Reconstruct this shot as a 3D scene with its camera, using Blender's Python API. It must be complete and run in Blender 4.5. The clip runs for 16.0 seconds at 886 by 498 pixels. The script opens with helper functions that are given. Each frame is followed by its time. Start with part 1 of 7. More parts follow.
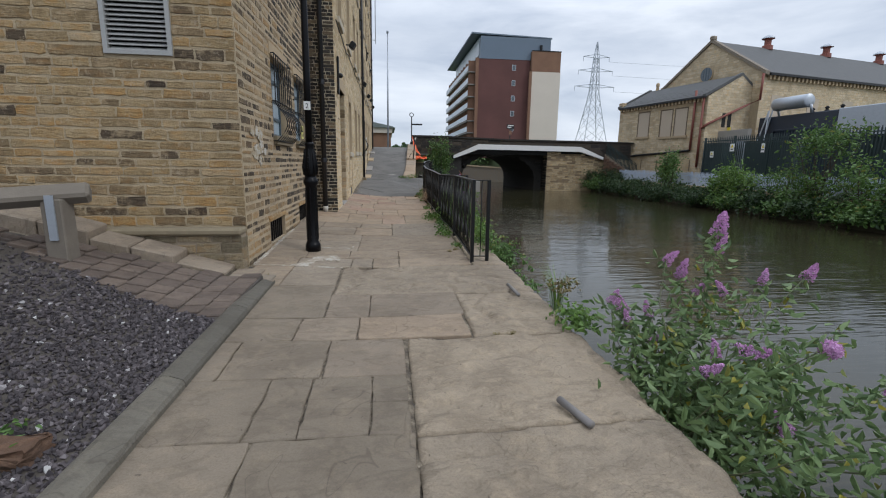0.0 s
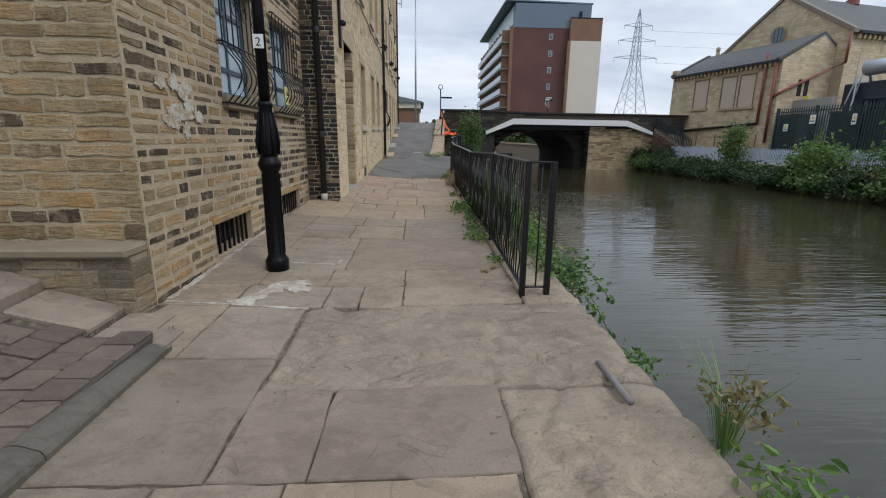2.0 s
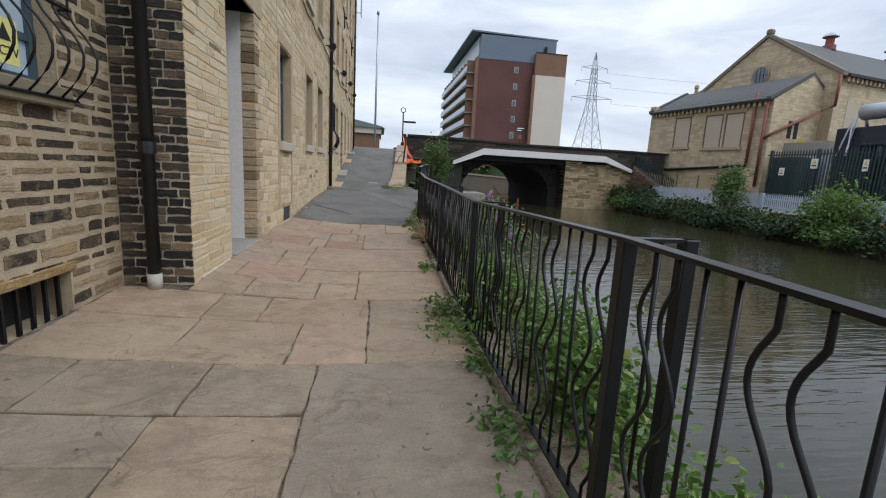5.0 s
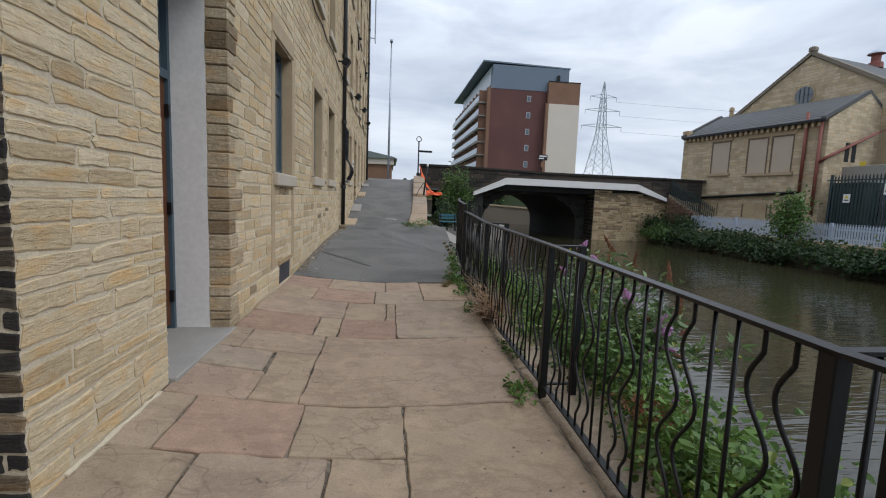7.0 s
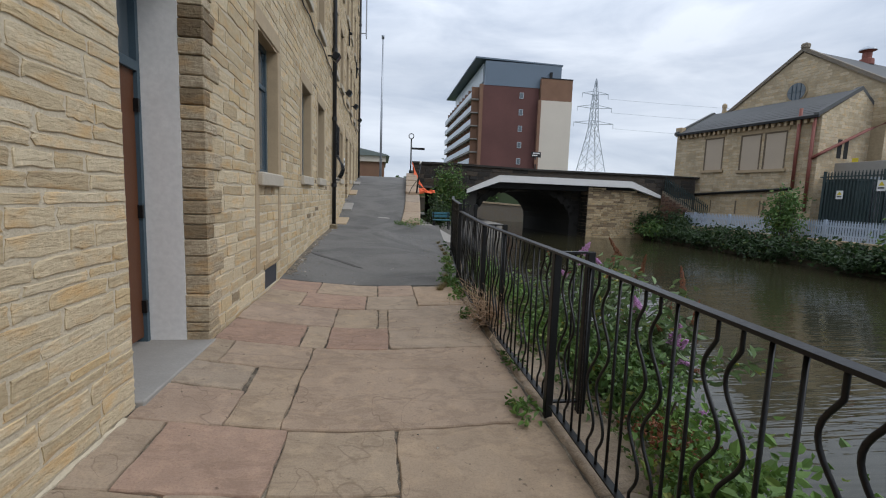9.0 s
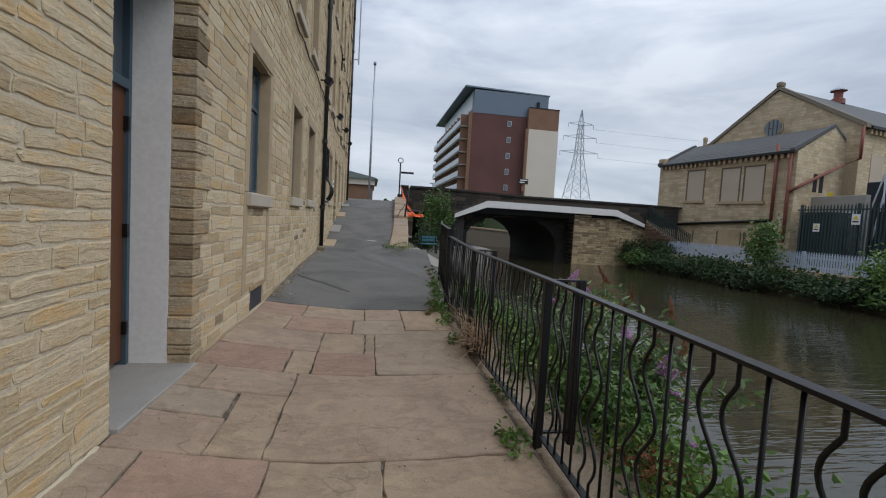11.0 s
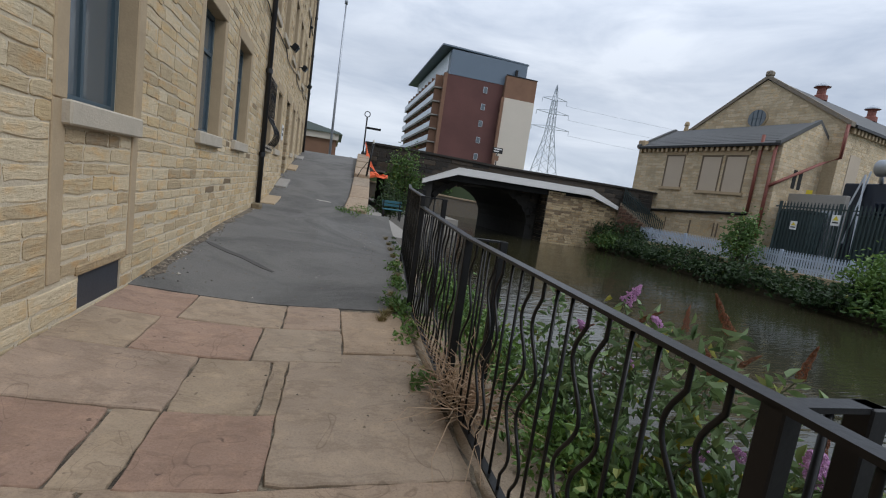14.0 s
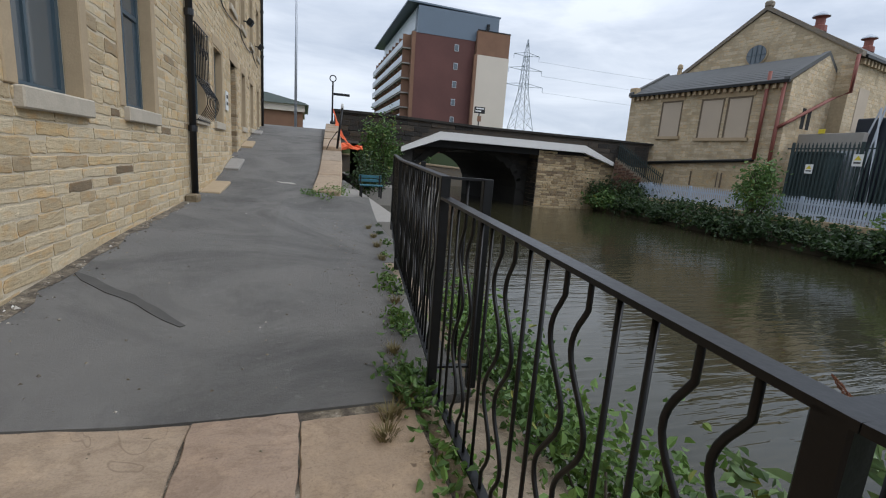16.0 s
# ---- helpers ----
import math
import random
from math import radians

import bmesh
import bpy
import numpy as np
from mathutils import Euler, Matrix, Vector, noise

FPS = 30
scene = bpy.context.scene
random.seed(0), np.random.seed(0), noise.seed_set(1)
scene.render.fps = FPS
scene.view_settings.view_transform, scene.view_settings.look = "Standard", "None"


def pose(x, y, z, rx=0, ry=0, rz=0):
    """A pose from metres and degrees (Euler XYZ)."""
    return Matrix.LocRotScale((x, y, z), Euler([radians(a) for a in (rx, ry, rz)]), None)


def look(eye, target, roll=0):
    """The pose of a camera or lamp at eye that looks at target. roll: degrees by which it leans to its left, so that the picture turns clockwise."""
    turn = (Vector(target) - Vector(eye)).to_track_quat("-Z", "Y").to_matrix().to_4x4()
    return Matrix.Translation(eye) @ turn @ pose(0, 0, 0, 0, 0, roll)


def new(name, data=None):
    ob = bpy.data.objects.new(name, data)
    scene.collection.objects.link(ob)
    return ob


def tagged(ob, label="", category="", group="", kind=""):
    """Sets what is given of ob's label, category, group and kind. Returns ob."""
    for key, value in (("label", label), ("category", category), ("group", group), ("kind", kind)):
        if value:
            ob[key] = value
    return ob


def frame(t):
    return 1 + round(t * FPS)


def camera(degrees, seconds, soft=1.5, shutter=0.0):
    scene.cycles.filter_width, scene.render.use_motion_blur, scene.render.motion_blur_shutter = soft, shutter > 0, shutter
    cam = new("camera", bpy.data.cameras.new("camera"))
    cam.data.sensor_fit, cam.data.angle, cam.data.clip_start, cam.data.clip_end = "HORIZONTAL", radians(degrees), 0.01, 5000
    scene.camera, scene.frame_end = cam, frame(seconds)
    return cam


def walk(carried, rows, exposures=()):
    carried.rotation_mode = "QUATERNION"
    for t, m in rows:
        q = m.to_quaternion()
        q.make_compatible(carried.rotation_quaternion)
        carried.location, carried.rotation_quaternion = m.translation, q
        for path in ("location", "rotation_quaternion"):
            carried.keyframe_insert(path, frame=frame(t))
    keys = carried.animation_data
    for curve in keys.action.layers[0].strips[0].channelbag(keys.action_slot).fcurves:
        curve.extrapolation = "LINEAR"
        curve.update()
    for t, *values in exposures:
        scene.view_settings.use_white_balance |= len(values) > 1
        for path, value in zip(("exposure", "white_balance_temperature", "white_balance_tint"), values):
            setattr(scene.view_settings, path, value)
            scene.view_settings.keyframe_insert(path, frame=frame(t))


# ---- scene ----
cam = camera(88.9, 16.0, 1.1)
PATH = [
    (0, (-0.026, 0.048, 1.566), (0.213, 1.998, 1.189), 0.9),
    (0.5, (0.073, 0.655, 1.546), (0.308, 2.588, 1.093), 0.7),
    (1, (0.166, 1.238, 1.543), (0.312, 3.179, 1.085), 1.8),
    (1.5, (0.224, 1.921, 1.515), (0.34, 3.862, 1.047), 1.9),
    (2, (0.26, 2.61, 1.5), (0.367, 4.551, 1.028), 0.6),
    (2.5, (0.314, 3.364, 1.486), (0.447, 5.307, 1.033), -0.3),
    (3, (0.423, 4.108, 1.529), (0.586, 6.082, 1.25), 0.2),
    (3.5, (0.496, 4.835, 1.542), (0.718, 6.807, 1.298), -0.3),
    (4, (0.515, 5.593, 1.547), (0.756, 7.562, 1.293), 2.4),
    (6.3, (0.154, 9.007, 1.483), (0.476, 10.932, 1.045), 2.8),
    (6.5, (0.121, 9.252, 1.537), (0.437, 11.18, 1.107), 2.7),
    (7, (0.095, 9.727, 1.618), (0.339, 11.7, 1.397), 2.2),
    (7.5, (0.098, 9.933, 1.642), (0.288, 11.913, 1.433), 2.1),
    (8, (0.103, 9.978, 1.645), (0.295, 11.958, 1.435), 2.2),
    (8.5, (0.111, 10.0, 1.646), (0.358, 11.972, 1.424), 2.1),
    (9, (0.107, 10.003, 1.649), (0.382, 11.971, 1.417), 2.0),
    (11.5, (0.077, 10.043, 1.657), (0.434, 12.008, 1.548), 3.9),
    (12, (0.11, 10.233, 1.602), (0.504, 12.189, 1.467), 4.3),
    (12.5, (0.214, 10.648, 1.636), (0.632, 12.595, 1.455), 4.4),
    (13, (0.25, 11.09, 1.615), (0.716, 13.017, 1.347), 6.5),
    (13.5, (0.336, 11.558, 1.61), (0.868, 13.464, 1.323), 6.4),
    (14, (0.356, 12.064, 1.628), (0.862, 13.982, 1.374), 8.2),
    (14.5, (0.407, 12.585, 1.635), (0.995, 14.481, 1.39), 4.3),
    (15, (0.452, 13.186, 1.631), (1.044, 15.073, 1.33), 4.8),
    (15.5, (0.53, 13.732, 1.647), (1.117, 15.609, 1.282), 5.1),
    (16, (0.577, 14.328, 1.626), (1.169, 16.199, 1.24), 4.1),
]
LIGHTNESS = [(0, 0.22), (2, 0.26), (3, 0.12), (3.5, 0.02), (4, 0.2), (6.5, 0.38), (7, 0.2), (7.5, 0.16), (9, 0.17), (11.5, -0.07), (12, -0.05), (12.5, 0.04), (13.5, 0.08), (15, 0.16), (15.5, 0.22), (16, 0.26)]
walk(cam, [(t, look(eye, target, roll)) for t, eye, target, roll in PATH], [(t, stops, 6250, 10) for t, stops in LIGHTNESS])

# ---- world, sun, exposure ----
world = bpy.data.worlds.new("overcast_sky")
scene.world = world
world.use_nodes = True
wn, wl = world.node_tree.nodes, world.node_tree.links
wn.clear()
w_out = wn.new("ShaderNodeOutputWorld")
w_bg = wn.new("ShaderNodeBackground")
w_sky = wn.new("ShaderNodeTexSky")
w_sky.sky_type, w_sky.sun_disc = "NISHITA", False
w_sky.sun_elevation, w_sky.sun_rotation = radians(48), radians(120)
w_dim = wn.new("ShaderNodeMix"); w_dim.data_type, w_dim.blend_type = "RGBA", "MULTIPLY"
w_dim.inputs[0].default_value = 1.0
w_dim.inputs[7].default_value = (0.09, 0.09, 0.09, 1)
wl.new(w_sky.outputs[0], w_dim.inputs[6])
w_co = wn.new("ShaderNodeTexCoord")
w_map = wn.new("ShaderNodeMapping"); w_map.inputs["Scale"].default_value = (1.0, 1.0, 3.6)
w_noise = wn.new("ShaderNodeTexNoise")
w_noise.inputs["Scale"].default_value, w_noise.inputs["Detail"].default_value = 3.1, 6.0
w_noise.inputs["Roughness"].default_value, w_noise.inputs["Distortion"].default_value = 0.55, 0.35
wl.new(w_co.outputs["Generated"], w_map.inputs[0]); wl.new(w_map.outputs[0], w_noise.inputs["Vector"])
w_ramp = wn.new("ShaderNodeValToRGB")
w_ramp.color_ramp.elements[0].position, w_ramp.color_ramp.elements[0].color = 0.30, (0.42, 0.48, 0.58, 1)
w_ramp.color_ramp.elements[1].position, w_ramp.color_ramp.elements[1].color = 0.68, (0.78, 0.82, 0.88, 1)
wl.new(w_noise.outputs["Fac"], w_ramp.inputs[0])
# an overcast sky is brighter overhead than at the horizon
w_sep = wn.new("ShaderNodeSeparateXYZ"); wl.new(w_co.outputs["Generated"], w_sep.inputs[0])
w_rise = wn.new("ShaderNodeMapRange")
w_rise.inputs[1].default_value, w_rise.inputs[2].default_value = 0.25, 1.0
w_rise.inputs[3].default_value, w_rise.inputs[4].default_value = 1.0, 2.1
wl.new(w_sep.outputs[2], w_rise.inputs[0])
w_up = wn.new("ShaderNodeMix"); w_up.data_type, w_up.blend_type = "RGBA", "MULTIPLY"
w_up.inputs[0].default_value = 1.0
wl.new(w_ramp.outputs[0], w_up.inputs[6]); wl.new(w_rise.outputs[0], w_up.inputs[7])
w_mix = wn.new("ShaderNodeMix"); w_mix.data_type = "RGBA"
w_mix.inputs[0].default_value = 0.9
wl.new(w_dim.outputs[2], w_mix.inputs[6]); wl.new(w_up.outputs[2], w_mix.inputs[7])
wl.new(w_mix.outputs[2], w_bg.inputs[0])
w_bg.inputs[1].default_value = 1.0
wl.new(w_bg.outputs[0], w_out.inputs[0])
sun = new("sun", bpy.data.lights.new("sun", "SUN"))
sun.data.energy, sun.data.angle, sun.data.color = 1.0, radians(25), (1.0, 0.98, 0.95)
sun.matrix_world = look((60, -30, 75), (0, 15, 0))

# ---- materials ----
R = random.Random(7)


class Nodes:
    """A Principled material with short ways to add nodes."""

    def __init__(self, name, colour=(0.5, 0.5, 0.5), rough=0.8, metal=0.0):
        self.mat = bpy.data.materials.new(name)
        self.mat.use_nodes = True
        self.nt = self.mat.node_tree
        self.b = self.nt.nodes["Principled BSDF"]
        self.b.inputs["Base Color"].default_value = (*colour, 1)
        self.b.inputs["Roughness"].default_value = rough
        self.b.inputs["Metallic"].default_value = metal
        self.co = self.nt.nodes.new("ShaderNodeTexCoord")

    def add(self, kind):
        return self.nt.nodes.new(kind)

    def link(self, a, b):
        self.nt.links.new(a, b)

    def noise(self, scale, detail=4.0, rough=0.55, stretch=None, space="Object", distort=0.0):
        n = self.add("ShaderNodeTexNoise")
        n.inputs["Scale"].default_value, n.inputs["Detail"].default_value = scale, detail
        n.inputs["Roughness"].default_value, n.inputs["Distortion"].default_value = rough, distort
        if space == "World":
            g = self.add("ShaderNodeNewGeometry")
            out = g.outputs["Position"]
        else:
            out = self.co.outputs[space]
        if stretch:
            m = self.add("ShaderNodeMapping")
            m.inputs["Scale"].default_value = stretch
            self.link(out, m.inputs[0])
            out = m.outputs[0]
        self.link(out, n.inputs["Vector"])
        return n.outputs["Fac"]

    def ramp(self, fac, stops, hard=False):
        r = self.add("ShaderNodeValToRGB")
        e = r.color_ramp.elements
        while len(e) < len(stops):
            e.new(0.5)
        for k, (p, c) in enumerate(stops):
            e[k].position, e[k].color = p, (*c, 1)
        if hard:
            r.color_ramp.interpolation = "CONSTANT"
        self.link(fac, r.inputs[0])
        return r.outputs[0]

    def mix(self, fac, a, b, blend="MIX"):
        m = self.add("ShaderNodeMix")
        m.data_type, m.blend_type = "RGBA", blend
        for s, v in ((m.inputs[0], fac), (m.inputs[6], a), (m.inputs[7], b)):
            if isinstance(v, (int, float)):
                s.default_value = v
            elif isinstance(v, tuple):
                s.default_value = (*v, 1)
            else:
                self.link(v, s)
        return m.outputs[2]

    def random(self, island):
        if island:
            return self.add("ShaderNodeNewGeometry").outputs["Random Per Island"]
        return self.add("ShaderNodeObjectInfo").outputs["Random"]

    def colour(self, out):
        self.link(out, self.b.inputs["Base Color"])

    def rough(self, fac, lo, hi):
        m = self.add("ShaderNodeMapRange")
        m.inputs[3].default_value, m.inputs[4].default_value = lo, hi
        self.link(fac, m.inputs[0])
        self.link(m.outputs[0], self.b.inputs["Roughness"])

    def bump(self, fac, depth, strength=1.0):
        b = self.add("ShaderNodeBump")
        b.inputs["Distance"].default_value, b.inputs["Strength"].default_value = depth, strength
        if self.b.inputs["Normal"].links:
            self.link(self.b.inputs["Normal"].links[0].from_socket, b.inputs["Normal"])
        self.link(fac, b.inputs["Height"])
        self.link(b.outputs[0], self.b.inputs["Normal"])


def stone_mat(name, stops, island, soot=0.0, depth=0.012, crust=0.0, wear=1.0):
    """Coursed sandstone: each stone its own tint, with grain, iron streaks and soot."""
    n = Nodes(name, rough=0.9)
    base = n.ramp(n.random(island), stops)
    fine = n.noise(42, 6, 0.7, space="World")
    blotch = n.noise(11, 5, 0.65, space="World", stretch=(1, 1, 1.6), distort=0.8)
    broad = n.noise(4, 4, 0.6, space="World", stretch=(1, 1, 2.5))
    c = n.mix(n.ramp(fine, [(0.32, (0.75 * wear,) * 3), (0.62, (0,) * 3)]), base, n.mix(1.0, base, (0.5, 0.44, 0.38), "MULTIPLY"))
    c = n.mix(n.ramp(blotch, [(0.50, (0, 0, 0)), (0.68, (0.8 * wear,) * 3)]), c, n.mix(1.0, base, (0.55, 0.5, 0.46), "MULTIPLY"))
    c = n.mix(n.ramp(broad, [(0.5, (0, 0, 0)), (0.7, (0.7,) * 3)]), c, n.mix(1.0, base, (1.05, 0.8, 0.5), "MULTIPLY"))
    c = n.mix(n.ramp(n.noise(19, 3, 0.6, space="World"), [(0.6, (0, 0, 0)), (0.74, (0.5,) * 3)]), c, n.mix(1.0, base, (1.35, 1.35, 1.35), "MULTIPLY"))
    if crust:
        lime = n.noise(13, 5, 0.7, space="World", distort=0.5)
        c = n.mix(n.ramp(n.noise(6, 5, 0.7, space="World"), [(0.5, (0, 0, 0)), (0.62, (crust,) * 3)]), c, (0.40, 0.30, 0.175))
        c = n.mix(n.ramp(lime, [(0.58, (0, 0, 0)), (0.68, (crust,) * 3)]), c, (0.45, 0.37, 0.26))
    if soot:
        s = n.noise(0.9, 6, 0.7, space="World", stretch=(1, 1, 0.6))
        c = n.mix(n.ramp(s, [(0.48, (0, 0, 0)), (0.7, (soot,) * 3)]), c, n.mix(1.0, base, (0.2, 0.19, 0.18), "MULTIPLY"))
    n.colour(c)
    n.rough(fine, 0.78, 0.98)
    n.bump(blotch, depth)
    n.bump(n.noise(6, 5, 0.65, space="World", stretch=(1, 1, 6), distort=0.5), depth * 1.5)
    n.bump(fine, 0.005)
    return n.mat


def plain(name, colour, rough=0.7, metal=0.0, vary=0.25, scale=6.0, depth=0.001, spot=60.0):
    n = Nodes(name, colour, rough, metal)
    a, b = n.noise(scale, 5, space="World"), n.noise(spot, 4, space="World")
    dark = tuple(v * (1 - vary) for v in colour)
    light = tuple(min(1, v * (1 + vary * 0.7)) for v in colour)
    c = n.mix(a, dark, light)
    c = n.mix(n.ramp(b, [(0.35, (0.5,) * 3), (0.65, (0,) * 3)]), c, tuple(v * 0.8 for v in colour))
    n.colour(c)
    n.rough(b, max(0.05, rough - 0.1), min(1, rough + 0.1))
    if depth:
        n.bump(b, depth)
    return n.mat


BUFF = [(0.0, (0.06, 0.042, 0.026)), (0.09, (0.10, 0.072, 0.043)), (0.14, (0.235, 0.168, 0.09)), (0.45, (0.325, 0.238, 0.122)),
        (0.75, (0.405, 0.302, 0.162)), (0.9, (0.38, 0.24, 0.095)), (1.0, (0.43, 0.34, 0.21))]
PALE = [(0.0, (0.20, 0.145, 0.085)), (0.012, (0.30, 0.23, 0.14)), (0.03, (0.44, 0.34, 0.205)), (0.2, (0.50, 0.395, 0.24)), (0.55, (0.575, 0.465, 0.30)), (0.85, (0.625, 0.52, 0.35)), (1.0, (0.55, 0.41, 0.22))]
SOOT = [(0.0, (0.02, 0.018, 0.017)), (0.45, (0.042, 0.037, 0.032)), (0.65, (0.09, 0.07, 0.048)), (0.85, (0.17, 0.13, 0.085)), (1.0, (0.27, 0.21, 0.135))]
m_buff, m_buff_i = stone_mat("buff_stone", BUFF, False, soot=0.35, crust=0.55), stone_mat("buff_stone_courses", BUFF, True, soot=0.35, crust=0.55)
SIDE = [(0.0, (0.045, 0.032, 0.02)), (0.2, (0.085, 0.06, 0.036)), (0.3, (0.20, 0.145, 0.085)), (0.45, (0.34, 0.25, 0.14)), (0.7, (0.43, 0.32, 0.18)), (0.9, (0.38, 0.24, 0.10)), (1.0, (0.5, 0.4, 0.26))]
BLACKER = [(0.0, (0.024, 0.019, 0.014)), (0.42, (0.055, 0.041, 0.027)), (0.6, (0.12, 0.085, 0.05)), (0.78, (0.32, 0.235, 0.13)), (1.0, (0.45, 0.36, 0.23))]
m_blackst, m_blackst_i = stone_mat("blackened_side_stone", BLACKER, False, soot=0.25, crust=0.35), stone_mat("blackened_side_facing", BLACKER, True, soot=0.25, crust=0.35)
m_sidest, m_sidest_i = stone_mat("sooty_buff_stone", SIDE, False, soot=0.5, crust=0.6), stone_mat("sooty_buff_stone_facing", SIDE, True, soot=0.5, crust=0.6)
m_quoin = stone_mat("quoin_stone", [(0.0, (0.17, 0.12, 0.065)), (0.12, (0.36, 0.28, 0.17)), (0.5, (0.46, 0.375, 0.25)), (1.0, (0.54, 0.45, 0.31))], False)
m_pale, m_pale_i = stone_mat("pale_stone", PALE, False, wear=0.4, depth=0.008), stone_mat("pale_stone_courses", PALE, True, wear=0.4, depth=0.008)
MOSSY = [(0.0, (0.15, 0.125, 0.08)), (0.5, (0.23, 0.19, 0.12)), (1.0, (0.30, 0.24, 0.155))]
m_mossy = stone_mat("damp_mossy_stone", MOSSY, False, soot=0.5)
m_rusty = stone_mat("rust_brown_stone", [(0.0, (0.10, 0.055, 0.032)), (1.0, (0.17, 0.10, 0.06))], False, soot=0.5)
m_greywall = stone_mat("grey_rubble_stone", [(0.0, (0.2, 0.175, 0.14)), (1.0, (0.3, 0.265, 0.215))], True)
m_wingbrick = stone_mat("dark_red_brick", [(0.0, (0.08, 0.04, 0.03)), (0.7, (0.17, 0.085, 0.055)), (1.0, (0.24, 0.14, 0.09))], True, soot=0.6)
m_soot = stone_mat("sooty_brick", SOOT, False)
m_soot_i = stone_mat("sooty_brick_courses", SOOT, True)
FAR = [(0.0, (0.46, 0.375, 0.25)), (0.5, (0.55, 0.455, 0.31)), (1.0, (0.61, 0.515, 0.365))]
m_hall = stone_mat("hall_stone", FAR, True, soot=0.4, wear=0.45)
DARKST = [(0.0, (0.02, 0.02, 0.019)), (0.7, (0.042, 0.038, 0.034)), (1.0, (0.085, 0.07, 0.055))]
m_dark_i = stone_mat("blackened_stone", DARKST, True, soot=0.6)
m_pier = stone_mat("pier_stone", [(0.0, (0.2, 0.15, 0.10)), (0.4, (0.42, 0.33, 0.2)), (1.0, (0.52, 0.42, 0.27))], True, soot=0.5, wear=0.7)
m_mortar = plain("lime_mortar", (0.42, 0.335, 0.218), 0.95, vary=0.45, depth=0.012, scale=9)
m_mortar_pale = plain("pale_pointing", (0.58, 0.495, 0.36), 0.95, vary=0.3, depth=0.008, scale=6)
m_mortar_side = plain("stained_mortar", (0.45, 0.355, 0.235), 0.95, vary=0.55, depth=0.012, scale=5)
m_mortar_dark = plain("old_mortar", (0.26, 0.21, 0.15), 0.95, vary=0.4, depth=0.003)
m_dressed = plain("dressed_sandstone", (0.42, 0.32, 0.2), 0.85, vary=0.25, depth=0.002)
m_sillstone = plain("worn_sill_stone", (0.48, 0.42, 0.33), 0.85, vary=0.3, scale=5, depth=0.004)


def flag_mat(name, stops, island=False, cracks=1.9, relief=1.0):
    """Riven flagstone: layered ripples, damp stains, worn pale patches and dark pits."""
    n = Nodes(name, rough=0.85)
    base = n.ramp(n.random(island), stops)
    broad, mid = n.noise(1.3, 6, 0.65, space="World", distort=0.3), n.noise(7, 6, 0.65, space="World", distort=0.2)
    layer = n.noise(2.6, 5, 0.6, space="World", stretch=(1, 1.8, 1), distort=0.4)
    fine, pits = n.noise(85, 5, 0.7, space="World"), n.noise(17, 2, 0.5, space="World", distort=0.6)
    dark, pale = n.mix(1.0, base, (0.5, 0.47, 0.44), "MULTIPLY"), n.mix(1.0, base, (1.38, 1.35, 1.28), "MULTIPLY")
    c = n.mix(n.ramp(broad, [(0.34, (0.48,) * 3), (0.58, (0,) * 3)]), base, dark)
    c = n.mix(n.ramp(layer, [(0.5, (0, 0, 0)), (0.56, (0.42,) * 3), (0.62, (0, 0, 0))]), c, dark)
    crack = n.ramp(n.noise(cracks, 2, 0.5, space="World", stretch=(1.5, 1, 1), distort=0.9), [(0.6, (0, 0, 0)), (0.607, (0.5,) * 3), (0.616, (0, 0, 0))])
    c = n.mix(crack, c, n.mix(1.0, base, (0.24, 0.2, 0.17), "MULTIPLY"))
    c = n.mix(n.ramp(mid, [(0.5, (0, 0, 0)), (0.7, (0.5,) * 3)]), c, pale)
    c = n.mix(n.ramp(fine, [(0.3, (0.45,) * 3), (0.55, (0, 0, 0))]), c, dark)
    c = n.mix(n.ramp(pits, [(0.70, (0, 0, 0)), (0.76, (0.8,) * 3)]), c, n.mix(1.0, base, (0.3, 0.27, 0.25), "MULTIPLY"))
    n.colour(c)
    n.rough(mid, 0.65, 0.92)
    n.bump(layer, 0.022 * relief)
    n.bump(mid, 0.010 * relief)
    n.bump(n.noise(26, 4, 0.65, space="World", distort=0.8), 0.003 * relief)
    n.bump(fine, 0.003)
    return n.mat


m_flag = flag_mat("york_flagstone", [(0.0, (0.198, 0.158, 0.116)), (0.3, (0.24, 0.192, 0.141)), (0.6, (0.278, 0.217, 0.153)), (0.8, (0.235, 0.196, 0.152)), (1.0, (0.29, 0.22, 0.152))])
m_midflag = flag_mat("worn_york_flagstone", [(0.0, (0.245, 0.193, 0.138)), (0.4, (0.29, 0.227, 0.16)), (0.8, (0.27, 0.222, 0.166)), (1.0, (0.325, 0.247, 0.17))], relief=1.6)
m_tanflag = flag_mat("tan_flagstone", [(0.0, (0.305, 0.232, 0.158)), (0.35, (0.35, 0.266, 0.18)), (0.6, (0.375, 0.272, 0.182)), (0.8, (0.33, 0.262, 0.19)), (1.0, (0.375, 0.258, 0.172))])
m_redflag = flag_mat("red_flagstone", [(0.0, (0.30, 0.192, 0.135)), (1.0, (0.365, 0.245, 0.175))])
m_pinkflag = flag_mat("pinkish_flagstone", [(0.0, (0.34, 0.25, 0.18)), (1.0, (0.385, 0.275, 0.195))])
m_darkflag = flag_mat("stained_flagstone", [(0.0, (0.17, 0.138, 0.1)), (1.0, (0.22, 0.178, 0.13))])
m_coping = flag_mat("worn_coping_stone", [(0.0, (0.255, 0.207, 0.150)), (1.0, (0.310, 0.25, 0.178))], cracks=3.4, relief=2.8)
